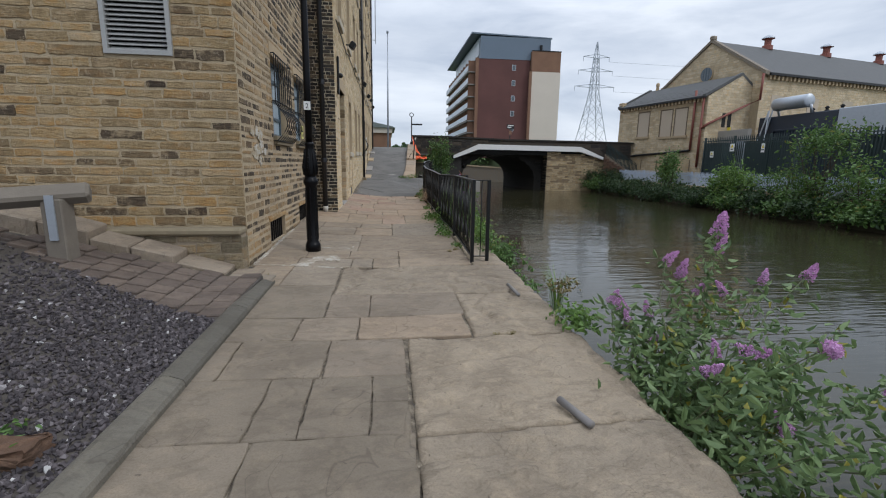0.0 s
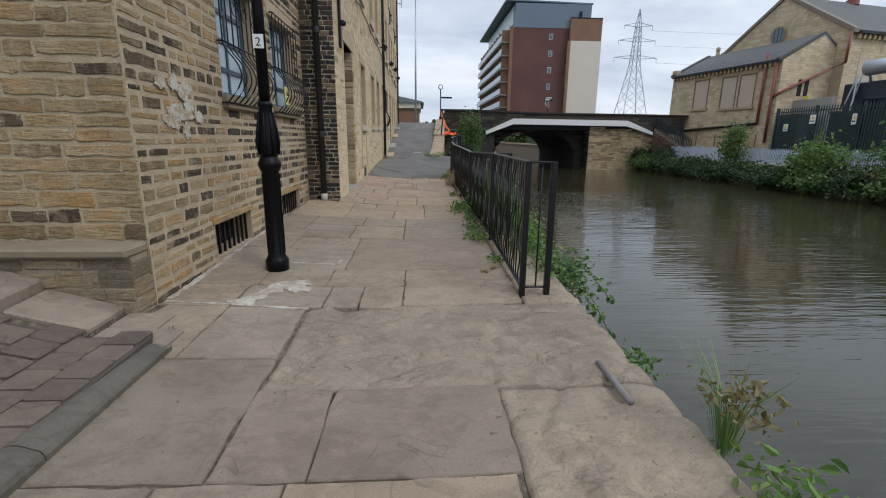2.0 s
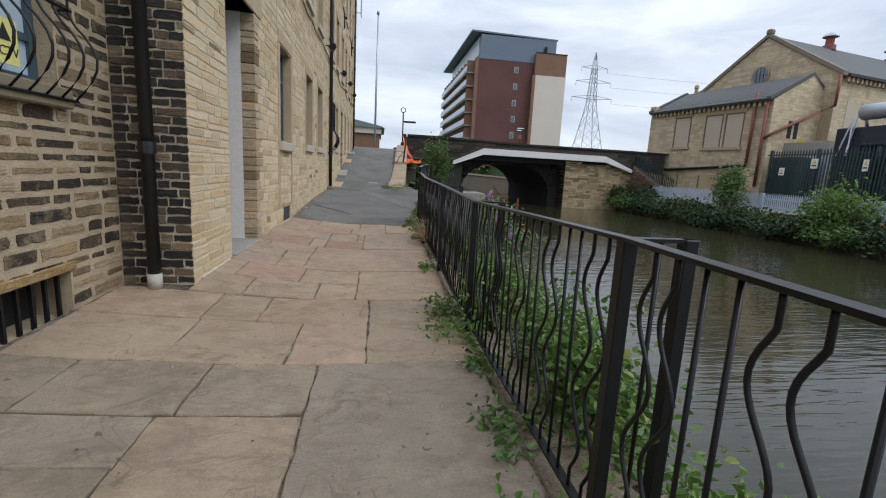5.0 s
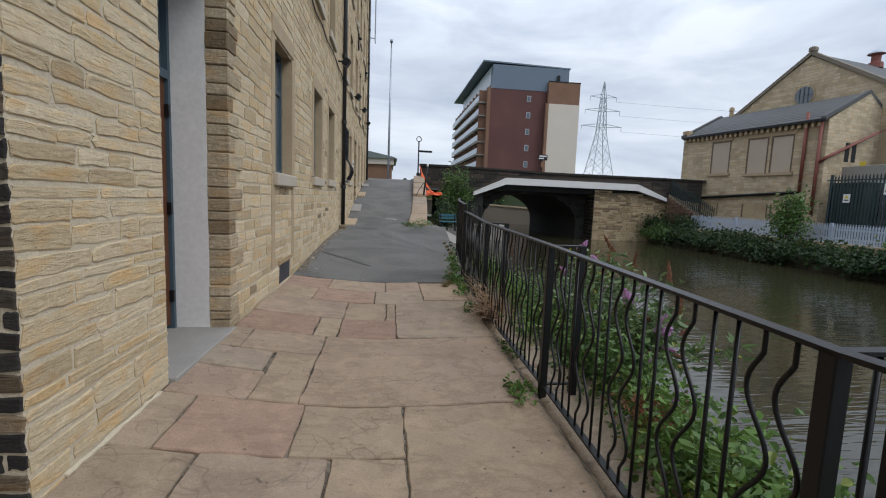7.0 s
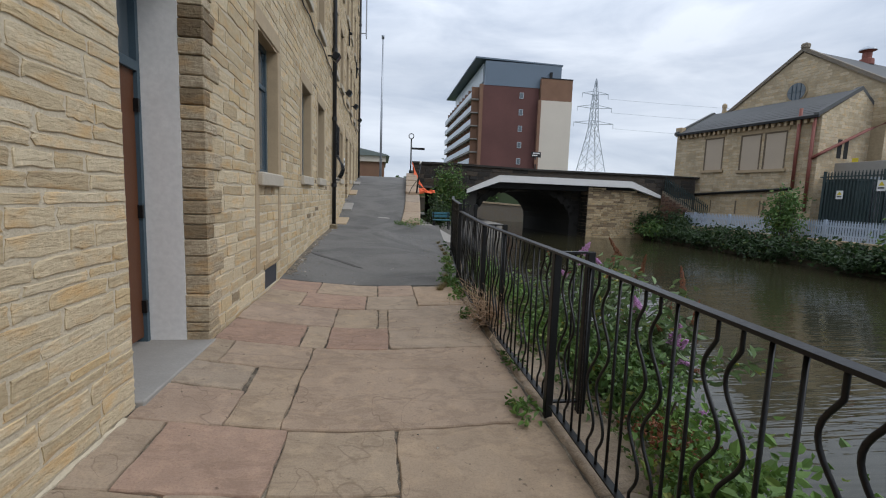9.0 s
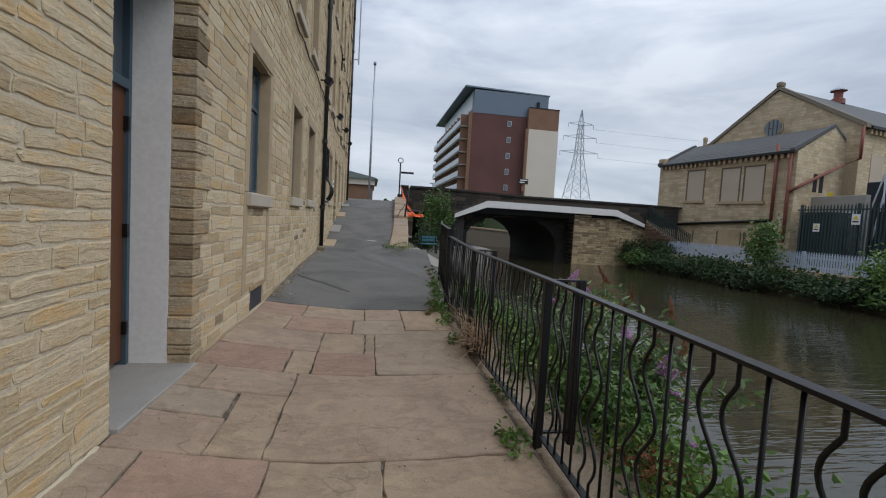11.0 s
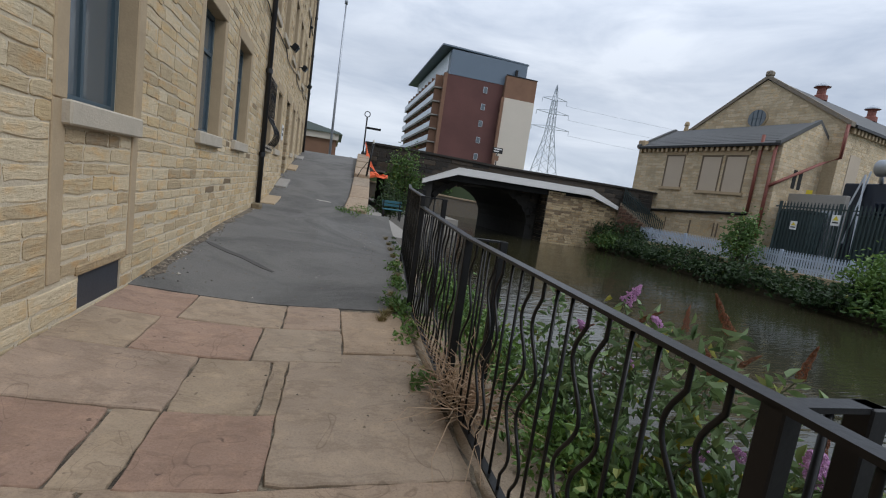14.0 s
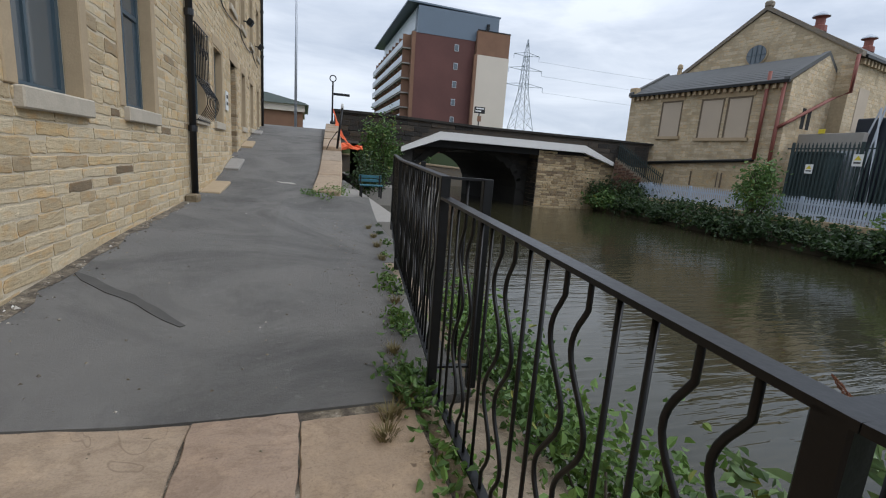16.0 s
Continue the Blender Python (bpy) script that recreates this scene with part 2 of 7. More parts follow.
m_tancoping = flag_mat("tan_coping_stone", [(0.0, (0.31, 0.245, 0.175)), (1.0, (0.36, 0.28, 0.2))], cracks=3.4, relief=1.5)
m_sett = flag_mat("setts", [(0.0, (0.10, 0.075, 0.06)), (1.0, (0.155, 0.118, 0.092))])
n = Nodes("joint_grit", rough=0.95)
n.colour(n.ramp(n.noise(9, 6, 0.75, space="World"), [(0.36, (0.05, 0.04, 0.03)), (0.5, (0.13, 0.105, 0.075)), (0.6, (0.24, 0.2, 0.145)), (0.68, (0.42, 0.37, 0.29))]))
n.bump(n.noise(70, 4, 0.7, space="World"), 0.01)
m_joint = n.mat
m_kerb = flag_mat("mossy_concrete_kerb", [(0.0, (0.105, 0.094, 0.074)), (1.0, (0.14, 0.125, 0.098))], relief=1.4)


def asphalt():
    n = Nodes("asphalt", rough=0.9)
    fine, broad = n.noise(220, 3, 0.7, space="World"), n.noise(1.3, 5, 0.6, space="World")
    stain = n.noise(0.5, 6, 0.7, space="World", distort=1.2)
    c = n.mix(broad, (0.095, 0.091, 0.084), (0.19, 0.179, 0.162))
    c = n.mix(n.ramp(stain, [(0.44, (0, 0, 0)), (0.64, (0.85,) * 3)]), c, (0.075, 0.071, 0.065))
    c = n.mix(n.ramp(n.noise(9, 5, 0.7, space="World"), [(0.62, (0, 0, 0)), (0.72, (0.5,) * 3)]), c, (0.21, 0.2, 0.185))
    c = n.mix(n.ramp(fine, [(0.55, (0, 0, 0)), (0.75, (0.6,) * 3)]), c, (0.2, 0.195, 0.19))
    n.colour(c)
    n.rough(broad, 0.78, 0.95)
    n.bump(n.noise(38, 4, 0.7, space="World"), 0.004)
    n.bump(fine, 0.004)
    return n.mat


def water():
    n = Nodes("canal_water", (0.031, 0.0285, 0.0145), 0.015)
    n.b.inputs["IOR"].default_value = 1.33
    n.b.inputs["Specular IOR Level"].default_value = 0.8
    patch = n.ramp(n.noise(0.16, 3, 0.5, space="World", stretch=(1, 1.6, 1), distort=0.6), [(0.36, (0.4,) * 3), (0.62, (1,) * 3)])
    def ripple(scale, depth, stretch, distort):
        h = n.mix(1.0, patch, n.noise(scale, 2, 0.5, space="World", stretch=stretch, distort=distort), "MULTIPLY")
        n.bump(h, depth, 1.0)
    ripple(0.9, 0.016, (0.4, 2.4, 1), 0.4)
    ripple(3.2, 0.013, (0.35, 2.8, 1), 0.4)
    ripple(8.0, 0.0028, (0.6, 2.2, 1), 0.3)
    return n.mat


def leaf_mat(name, a, b, c):
    n = Nodes(name, rough=0.55)
    col = n.ramp(n.random(True), [(0.0, a), (0.55, b), (0.93, b), (1.0, c)])
    n.colour(n.mix(n.ramp(n.noise(30, 3, space="World"), [(0.3, (0.3,) * 3), (0.7, (0,) * 3)]), col, tuple(v * 0.6 for v in a)))
    tr = n.add("ShaderNodeBsdfTranslucent")
    sh = n.add("ShaderNodeMixShader")
    sh.inputs[0].default_value = 0.3
    n.link(n.b.inputs["Base Color"].links[0].from_socket, tr.inputs[0])
    n.link(n.b.outputs[0], sh.inputs[1])
    n.link(tr.outputs[0], sh.inputs[2])
    n.link(sh.outputs[0], n.nt.nodes["Material Output"].inputs[0])
    return n.mat


m_asphalt, m_water = asphalt(), water()
m_leaf = leaf_mat("leaves", (0.06, 0.12, 0.03), (0.125, 0.22, 0.055), (0.26, 0.25, 0.05))
m_leaf_dark = leaf_mat("bramble_leaves", (0.02, 0.04, 0.013), (0.045, 0.085, 0.026), (0.13, 0.16, 0.04))
m_leaf_light = leaf_mat("light_leaves", (0.075, 0.14, 0.032), (0.155, 0.265, 0.055), (0.3, 0.32, 0.08))
m_leaf_bud = leaf_mat("buddleia_leaves", (0.10, 0.165, 0.068), (0.21, 0.295, 0.12), (0.42, 0.36, 0.04))
m_grass = leaf_mat("dry_grass", (0.16, 0.13, 0.05), (0.24, 0.19, 0.08), (0.1, 0.14, 0.03))
m_goldenrod = leaf_mat("goldenrod", (0.22, 0.25, 0.05), (0.38, 0.38, 0.09), (0.5, 0.5, 0.2))
m_stem = plain("green_stems", (0.09, 0.10, 0.045), 0.7, vary=0.4)
m_twig = plain("dead_twigs", (0.40, 0.28, 0.18), 0.85, vary=0.4)
m_bark = plain("bark", (0.07, 0.055, 0.04), 0.9, vary=0.4, depth=0.004)
m_flower = leaf_mat("lilac_flowers", (0.52, 0.24, 0.50), (0.70, 0.40, 0.66), (0.82, 0.6, 0.78))
m_flower_old = leaf_mat("faded_flowers", (0.17, 0.06, 0.03), (0.31, 0.12, 0.055), (0.38, 0.19, 0.09))
m_iron = plain("black_painted_iron", (0.009, 0.009, 0.0095), 0.38, vary=0.4, depth=0.0006)
m_iron.node_tree.nodes["Principled BSDF"].inputs["Specular IOR Level"].default_value = 0.3
m_lampblack = plain("gloss_black_paint", (0.004, 0.004, 0.005), 0.35, vary=0.3, depth=0.0005)
m_lampblack.node_tree.nodes["Principled BSDF"].inputs["Specular IOR Level"].default_value = 0.16
m_pipe = plain("pipe_paint", (0.014, 0.015, 0.018), 0.4, vary=0.4, depth=0.0006)
m_white = plain("white_paint", (0.72, 0.71, 0.69), 0.6, vary=0.12, scale=2)
m_plaster = plain("pale_plaster", (0.70, 0.68, 0.65), 0.85, vary=0.16, scale=4, depth=0.0015, spot=25)
m_frame = plain("slate_blue_window_paint", (0.055, 0.088, 0.112), 0.45, vary=0.2)
m_ventplate = plain("slate_grey_metal", (0.035, 0.04, 0.05), 0.5, vary=0.3)
m_door = plain("brown_door_paint", (0.12, 0.045, 0.018), 0.5, vary=0.25, scale=3)
# near-black: shade of hollows and deck underside as colour; also dark insulators
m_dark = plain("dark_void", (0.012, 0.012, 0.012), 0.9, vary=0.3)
m_slate = plain("roof_slates", (0.085, 0.086, 0.085), 0.75, vary=0.3, scale=2.5, depth=0.004, spot=9)
m_redpipe = plain("red_oxide_paint", (0.22, 0.065, 0.045), 0.6, vary=0.25)
# dark frame tone that paints the shadow edge of recessed boards
m_recess_shadow = plain("recess_shadow_frame", (0.16, 0.12, 0.08), 0.9, vary=0.4)
m_board = plain("tan_boarding", (0.47, 0.39, 0.30), 0.85, vary=0.12, scale=1)
m_redbrick = plain("red_brick", (0.125, 0.052, 0.045), 0.85, vary=0.6, scale=0.22, spot=5)
m_clad = plain("blue_grey_cladding", (0.125, 0.165, 0.215), 0.45, vary=0.12, scale=0.4)
m_render = plain("cream_render", (0.62, 0.55, 0.47), 0.85, vary=0.1, scale=0.3)
m_brownstain = plain("stained_brickwork", (0.22, 0.12, 0.075), 0.9, vary=0.35, scale=0.6)
m_balcony = plain("balcony_glass_and_rail", (0.42, 0.46, 0.50), 0.3, vary=0.2, scale=1)
m_steel = plain("galvanised_steel", (0.42, 0.45, 0.49), 0.45, 0.6, vary=0.15)
m_palisade = plain("blue_grey_palisade_paint", (0.44, 0.51, 0.62), 0.5, vary=0.15)
m_green = plain("dark_green_paint", (0.018, 0.036, 0.036), 0.5, vary=0.3)
m_navy = plain("dark_blue_steel", (0.016, 0.024, 0.04), 0.5, vary=0.25)
m_concrete = plain("concrete", (0.30, 0.28, 0.25), 0.9, vary=0.2, depth=0.003)
m_tarp = plain("orange_mesh", (0.75, 0.13, 0.04), 0.7, vary=0.2)
m_earth = plain("bank_earth", (0.06, 0.05, 0.032), 0.95, vary=0.5, depth=0.02, spot=12)
m_field = plain("distant_grass", (0.07, 0.10, 0.035), 0.95, vary=0.4, scale=0.05, spot=0.6)
m_timber = plain("weathered_timber", (0.17, 0.145, 0.115), 0.85, vary=0.35, depth=0.003)
m_yellow = plain("yellow_sign", (0.7, 0.55, 0.03), 0.5, vary=0.1)
m_notice = plain("pale_yellow_card", (0.72, 0.66, 0.22), 0.6, vary=0.08)
m_signwhite = plain("white_sign", (0.75, 0.75, 0.73), 0.5, vary=0.08)
m_ink = plain("black_print", (0.01, 0.01, 0.01), 0.6, vary=0.1)
m_louvre = plain("grey_louvre_paint", (0.34, 0.34, 0.33), 0.5, vary=0.15)
m_ledge = plain("mossy_ledge_stone", (0.22, 0.18, 0.115), 0.9, vary=0.4, depth=0.004)
# pane colour holds the pale sky reflection itself
m_skypane = plain("sky_reflection_pane", (0.46, 0.56, 0.64), 0.14, vary=0.1)
m_tube = plain("grey_plastic", (0.19, 0.175, 0.165), 0.7, vary=0.3)
m_cap = plain("white_chalk", (0.45, 0.425, 0.375), 0.9, vary=0.35, scale=14)
# blackened stone, coloured darker still for the shade under the bridge
m_blackstone = plain("blackened_shaded_masonry", (0.032, 0.03, 0.027), 0.95, vary=0.5, scale=1.5, depth=0.02, spot=7)


def glass_mat():
    n = Nodes("window_glass", (0.085, 0.105, 0.12), 0.05)
    n.b.inputs["Specular IOR Level"].default_value = 0.8
    n.bump(n.noise(1.5, 2, space="World"), 0.01, 0.3)
    return n.mat


m_glass = glass_mat()


# ---- mesh helpers ----
def finish(name, me, mat, parent=None, label="", smooth=False):
    me.materials.append(mat)
    if smooth:
        me.polygons.foreach_set("use_smooth", [True] * len(me.polygons))
    ob = new(name, me)
    if parent:
        ob.parent = parent
    if label:
        tagged(ob, label)
    return ob


def part(name, bm, mat, parent=None, label="", smooth=False):
    me = bpy.data.meshes.new(name)
    bm.to_mesh(me)
    bm.free()
    return finish(name, me, mat, parent, label, smooth)


def arrays(name, verts, faces, mat, parent=None, label="", smooth=False):
    me = bpy.data.meshes.new(name)
    me.from_pydata([tuple(v) for v in np.asarray(verts).tolist()], [], np.asarray(faces).tolist() if not isinstance(faces, list) else faces)
    me.update()
    return finish(name, me, mat, parent, label, smooth)


def thing(name, at, label, category, group="", kind=""):
    ob = new(name)
    ob.empty_display_size = 0.1
    ob.matrix_world = at if isinstance(at, Matrix) else pose(*at)
    return tagged(ob, label, category, group, kind)


def box(bm, x0, x1, y0, y1, z0, z1, bevel=0.0, m=None):
    r = bmesh.ops.create_cube(bm, size=1.0)
    for v in r["verts"]:
        v.co = Vector((x0 + (v.co.x + 0.5) * (x1 - x0), y0 + (v.co.y + 0.5) * (y1 - y0), z0 + (v.co.z + 0.5) * (z1 - z0)))
    if bevel:
        edges = list({e for v in r["verts"] for e in v.link_edges})
        out = bmesh.ops.bevel(bm, geom=edges, offset=bevel, segments=1, affect="EDGES")
        vs = {v for f in out["faces"] for v in f.verts}
    else:
        vs = r["verts"]
    if m is not None:
        bmesh.ops.transform(bm, matrix=m, verts=list(vs))
    return bm


def boxed(*a, **k):
    return box(bmesh.new(), *a, **k)


def poly(bm, pts, depth):
    """A flat polygon pushed along depth."""
    vs = [bm.verts.new(p) for p in pts]
    f = bm.faces.new(vs)
    r = bmesh.ops.extrude_face_region(bm, geom=[f])
    bmesh.ops.translate(bm, vec=depth, verts=[g for g in r["geom"] if isinstance(g, bmesh.types.BMVert)])
    bmesh.ops.recalc_face_normals(bm, faces=bm.faces)
    return bm


def tube(path, r, sides=8, cap=True):
    """Verts and faces of a round bar along a path; r may be a list."""
    path = [Vector(p) for p in path]
    rs = r if isinstance(r, (list, tuple)) else [r] * len(path)
    vs, fs = [], []
    for i, p in enumerate(path):
        t = (path[min(i + 1, len(path) - 1)] - path[max(i - 1, 0)]).normalized()
        a = t.cross(Vector((0.31, 0.95, 0.05))).normalized() if abs(t.z) > 0.6 else t.cross(Vector((0, 0, 1))).normalized()
        b = t.cross(a)
        for k in range(sides):
            w = 2 * math.pi * k / sides
            vs.append(p + (a * math.cos(w) + b * math.sin(w)) * rs[i])
        if i:
            o = (i - 1) * sides
            fs += [(o + k, o + (k + 1) % sides, o + sides + (k + 1) % sides, o + sides + k) for k in range(sides)]
    if cap:
        fs += [tuple(range(sides))[::-1], tuple(range(len(vs) - sides, len(vs)))]
    return vs, fs


def bar(name, path, r, mat, parent=None, label="", sides=8):
    vs, fs = tube(path, r, sides)
    return arrays(name, [tuple(v) for v in vs], fs, mat, parent, label, smooth=sides > 5)


def lathe(bm, rings, sides=16, at=(0, 0, 0)):
    """A turned shape from (radius, height) rings."""
    rows = [[bm.verts.new((at[0] + r * math.cos(2 * math.pi * k / sides), at[1] + r * math.sin(2 * math.pi * k / sides), at[2] + z)) for k in range(sides)] for r, z in rings]
    for a, b in zip(rows, rows[1:]):
        for k in range(sides):
            bm.faces.new((a[k], a[(k + 1) % sides], b[(k + 1) % sides], b[k]))
    bm.faces.new(rows[0][::-1]), bm.faces.new(rows[-1])
    return bm


def wall_lift(x, y):
    """The paving rises towards the foot of the mill, so that rain runs off to the canal."""
    if x >= 0.1:
        return 0.0
    foot = float(np.interp(y, [11.3, 11.7], [-1.88, -1.28]))
    return float(np.interp(y, [0, 4, 6.2, 11.5, 13, 16.5, 20, 23], [0, 0.025, 0.046, 0.115, 0.14, 0.10, 0.09, 0.03])) * min(1.0, (0.1 - x) / (0.1 - foot)) ** 1.6


def ground_z(x, y):
    return 0.02 * y + 0.02 * max(0.0, x) + wall_lift(x, y)


RAMP = [(-40, -0.8), (16.5, 0.327), (18, 0.43), (20, 0.53), (23, 0.645), (25.4, 0.85), (28, 1.3), (33, 2.1), (38, 2.7), (41, 2.8), (60, 2.8)]


def ramp_z(y):
    return float(np.interp(y, [p[0] for p in RAMP], [p[1] for p in RAMP]))


def world_of(ob):
    """World pose of a thing or part, from the poses of its parents."""
    m = ob.matrix_basis.copy()
    while ob.parent:
        ob = ob.parent
        m = ob.matrix_basis @ m
    return m


# ---- walls of coursed stone ----
UNIT = []
for k in range(18):
    # an irregular, rounded stone outline, swelling a little at the face
    q = random.Random(100 + k)
    ring = []
    for x, z in ((-0.5, -0.44), (-0.485, -0.5), (-0.3, -0.5), (-0.05, -0.5), (0.25, -0.5), (0.485, -0.5), (0.5, -0.42), (0.5, 0.05), (0.5, 0.44), (0.485, 0.5), (0.28, 0.5), (0.0, 0.5), (-0.3, 0.5), (-0.485, 0.5), (-0.5, 0.42), (-0.5, 0.0)):
        ring.append((x + q.uniform(-0.02, 0.035) * (1 if x < 0 else -1), z + q.uniform(-0.12, 0.07) * (1 if z > 0 else -1)))
    vs = [(x, z, 0.0) for x, z in ring] + [(x, z, 0.6 + q.uniform(-0.2, 0.2)) for x, z in ring]
    tx, tz = q.uniform(-0.5, 0.5), q.uniform(-0.5, 0.5)
    vs += [(x * 0.955, z * 0.88, 0.95 + tx * x + tz * z) for x, z in ring]
    n = len(ring)
    fs = [(r + a, r + (a + 1) % n, r + n + (a + 1) % n, r + n + a) for r in (0, n) for a in range(n)] + [tuple(range(2 * n, 3 * n))]
    UNIT.append((np.array(vs), fs))


def courses(u0, u1, z0, z1, holes, high=(0.10, 0.17), length=(0.18, 0.5), gap=0.012, seed=1, slope=0.0):
    """Stones of a coursed wall as (u, z, width, height), cut off at the holes (u0, u1, z0, z1)."""
    q = random.Random(seed)
    z, out = z0, []
    while z < z1 - 0.04:
        h = min(q.uniform(*high), z1 - z)
        spans = [(u0, u1)]
        for a, b, c, d in holes:
            if c < z + h * 0.5 < d:
                spans = [s for lo, hi in spans for s in ((lo, min(hi, a)), (max(lo, b), hi)) if s[1] - s[0] > 0.03]
        for lo, hi in spans:
            u = lo
            while u < hi - 0.02:
                w = q.uniform(*length)
                if hi - u - w < length[0] * 0.6:
                    w = hi - u
                hh = (h - gap) * q.choice((1.0, 1.0, q.uniform(0.78, 1.0)))
                out.append((u + w / 2, z + gap / 2 + hh / 2 + (h - gap - hh) * q.random(), w - gap * q.uniform(0.7, 1.5), hh))
                u += w
        z += h
    return out


def lay(name, stones, m, depth, mats, parent, near=None, limit=300, seed=3):
    """Lay stones on the wall plane m (x along, y up, z out). The near ones are pieces of their own, the rest one joined part."""
    q = random.Random(seed)
    m = world_of(parent).inverted() @ m
    single = [s for s in stones if near and near(s)][:limit]
    chosen = set(map(id, single))
    rest = [s for s in stones if id(s) not in chosen]
    shared = []
    for vs, fs in UNIT if single else []:
        me = bpy.data.meshes.new(name)
        me.from_pydata(vs.tolist(), [], fs)
        me.materials.append(mats[0])
        shared.append(me)
    for u, z, w, h in single:
        ob = new(name, q.choice(shared))
        ob.parent = parent
        ob.matrix_basis = m @ Matrix.LocRotScale((u, z, 0), None, (w, h, depth * q.uniform(0.55, 1.35)))
    if rest:
        V, F = [], []
        rot = np.array(m.to_3x3())
        org = np.array(m.translation)
        for k, (u, z, w, h) in enumerate(rest):
            vs, fs = UNIT[q.randrange(len(UNIT))]
            loc = vs * (w, h, depth * q.uniform(0.55, 1.35)) + (u, z, 0)
            V.append(loc @ rot.T + org)
            o = len(vs) * k
            F += [tuple(i + o for i in f) for f in fs]
        tagged(arrays(name + "_facing", np.concatenate(V), F, mats[1], parent), kind="stuff")


def wall_cells(bm, u0, u1, z0, z1, holes, thick, m):
    """A wall slab with openings through it, on the plane m, going back by thick."""
    us = sorted({u0, u1, *[min(max(v, u0), u1) for h in holes for v in h[:2]]})
    zs = sorted({z0, z1, *[min(max(v, z0), z1) for h in holes for v in h[2:]]})
    for a, b in zip(us, us[1:]):
        run = None
        for c, d in zip(zs, zs[1:]):
            hole = any(h[0] < (a + b) / 2 < h[1] and h[2] < (c + d) / 2 < h[3] for h in holes)
            if hole:
                if run:
                    box(bm, a, b, run[0], run[1], -thick, 0, m=m)
                run = None
            else:
                run = (run[0] if run else c, d)
        if run:
            box(bm, a, b, run[0], run[1], -thick, 0, m=m)
    return bm


def plane_at(o, u, n):
    """Pose of a wall plane: x along u, y up, z along the outward normal n."""
    u, n, up = Vector(u), Vector(n), Vector((0, 0, 1))
    return Matrix(((u.x, up.x, n.x, o[0]), (u.y, up.y, n.y, o[1]), (u.z, up.z, n.z, o[2]), (0, 0, 0, 1)))


# ---- the setting: ground, water, canal edges ----
bm = boxed(-900, 900, -500, 1800, -4.0, -2.2)
tagged(part("ground", bm, m_field), "dark canal bed and land reaching the horizon", "ground", kind="structure")
bm = boxed(1.3, 21.0, -60, 240, -2.2, -0.72)
tagged(part("water", bm, m_water), "dark green-brown rippled canal water", "canal water", kind="structure")
# land behind the camera, under the mill, and the far town
bm = boxed(-60, 1.2, -60, 11, -2.2, -0.25)
box(bm, -60, 1.2, 11, 60, -2.2, 0.0)
tagged(part("ground_towpath_side", bm, m_earth), "bare earth under the towpath", "ground", kind="structure")
bm = boxed(21.0, 400, -60, 60, -2.2, 0.15)
box(bm, -400, 5.2, 60, 700, -2.2, 2.6)
box(bm, 20.0, 500, 60, 700, -2.2, 2.6)
box(bm, 5.2, 20, 240, 700, -2.2, 2.6)
tagged(part("ground_far_side", bm, m_field), "rough grassy ground beyond the canal", "ground", kind="structure")

# quay wall under the coping, with its courses
quay = thing("quay_wall", (0, 0, 0), "stone canal wall below the towpath coping", "canal wall", kind="structure")
part("core", boxed(0.9, 1.56, -8, 37.9, -2.2, -0.02), m_mortar_dark, quay)
mq = plane_at((1.56, 0, 0), (0, 1, 0), (1, 0, 0))
lay("stone", courses(-6, 37.9, -0.95, -0.05, [], (0.22, 0.3), (0.4, 0.9), seed=5), mq, 0.06, (m_dark_i, m_dark_i), quay)

# bed of the towpath: slopes gently up towards the bridge
def sheet(name, x0, x1, y0, y1, zf, mat, thick=0.5, step=0.5, parent=None):
    nx, ny = max(1, int((x1 - x0) / step)), max(1, int((y1 - y0) / step))
    V, F = [], []
    for j in range(ny + 1):
        for i in range(nx + 1):
            x, y = x0 + (x1 - x0) * i / nx, y0 + (y1 - y0) * j / ny
            V.append((x, y, zf(x, y)))
    top = len(V)
    V += [(x, y, z - thick) for x, y, z in V]
    idx = lambda i, j: j * (nx + 1) + i
    for j in range(ny):
        for i in range(nx):
            F.append((idx(i, j), idx(i + 1, j), idx(i + 1, j + 1), idx(i, j + 1)))
    for i in range(nx):
        F.append((idx(i + 1, 0), idx(i, 0), top + idx(i, 0), top + idx(i + 1, 0)))
        F.append((idx(i, ny), idx(i + 1, ny), top + idx(i + 1, ny), top + idx(i, ny)))
    for j in range(ny):
        F.append((idx(0, j), idx(0, j + 1), top + idx(0, j + 1), top + idx(0, j)))
        F.append((idx(nx, j + 1), idx(nx, j), top + idx(nx, j), top + idx(nx, j + 1)))
    return arrays(name, V, F, mat, parent, smooth=False)


def bed_drop(x, y):
    """The bed lies deeper under the thick coping stones."""
    inner = 0.72 if y < 0.6 else 0.14 if y < 3.72 else 0.73 if y < 4.95 else -0.63 if y < 6.22 else 1.18
    return float(np.interp(x, [inner, inner + 0.15], [0.0, 0.09])) + (0.15 if x < -1.3 and y > 11.7 else 0.0)


towpath = sheet("towpath", -1.9, 1.62, -8, 16.55, lambda x, y: ground_z(x, y) - 0.018 - bed_drop(x, y), m_joint, step=0.15)
tagged(towpath, "flagged towpath with gritty joints beside the canal", "towpath", kind="structure")


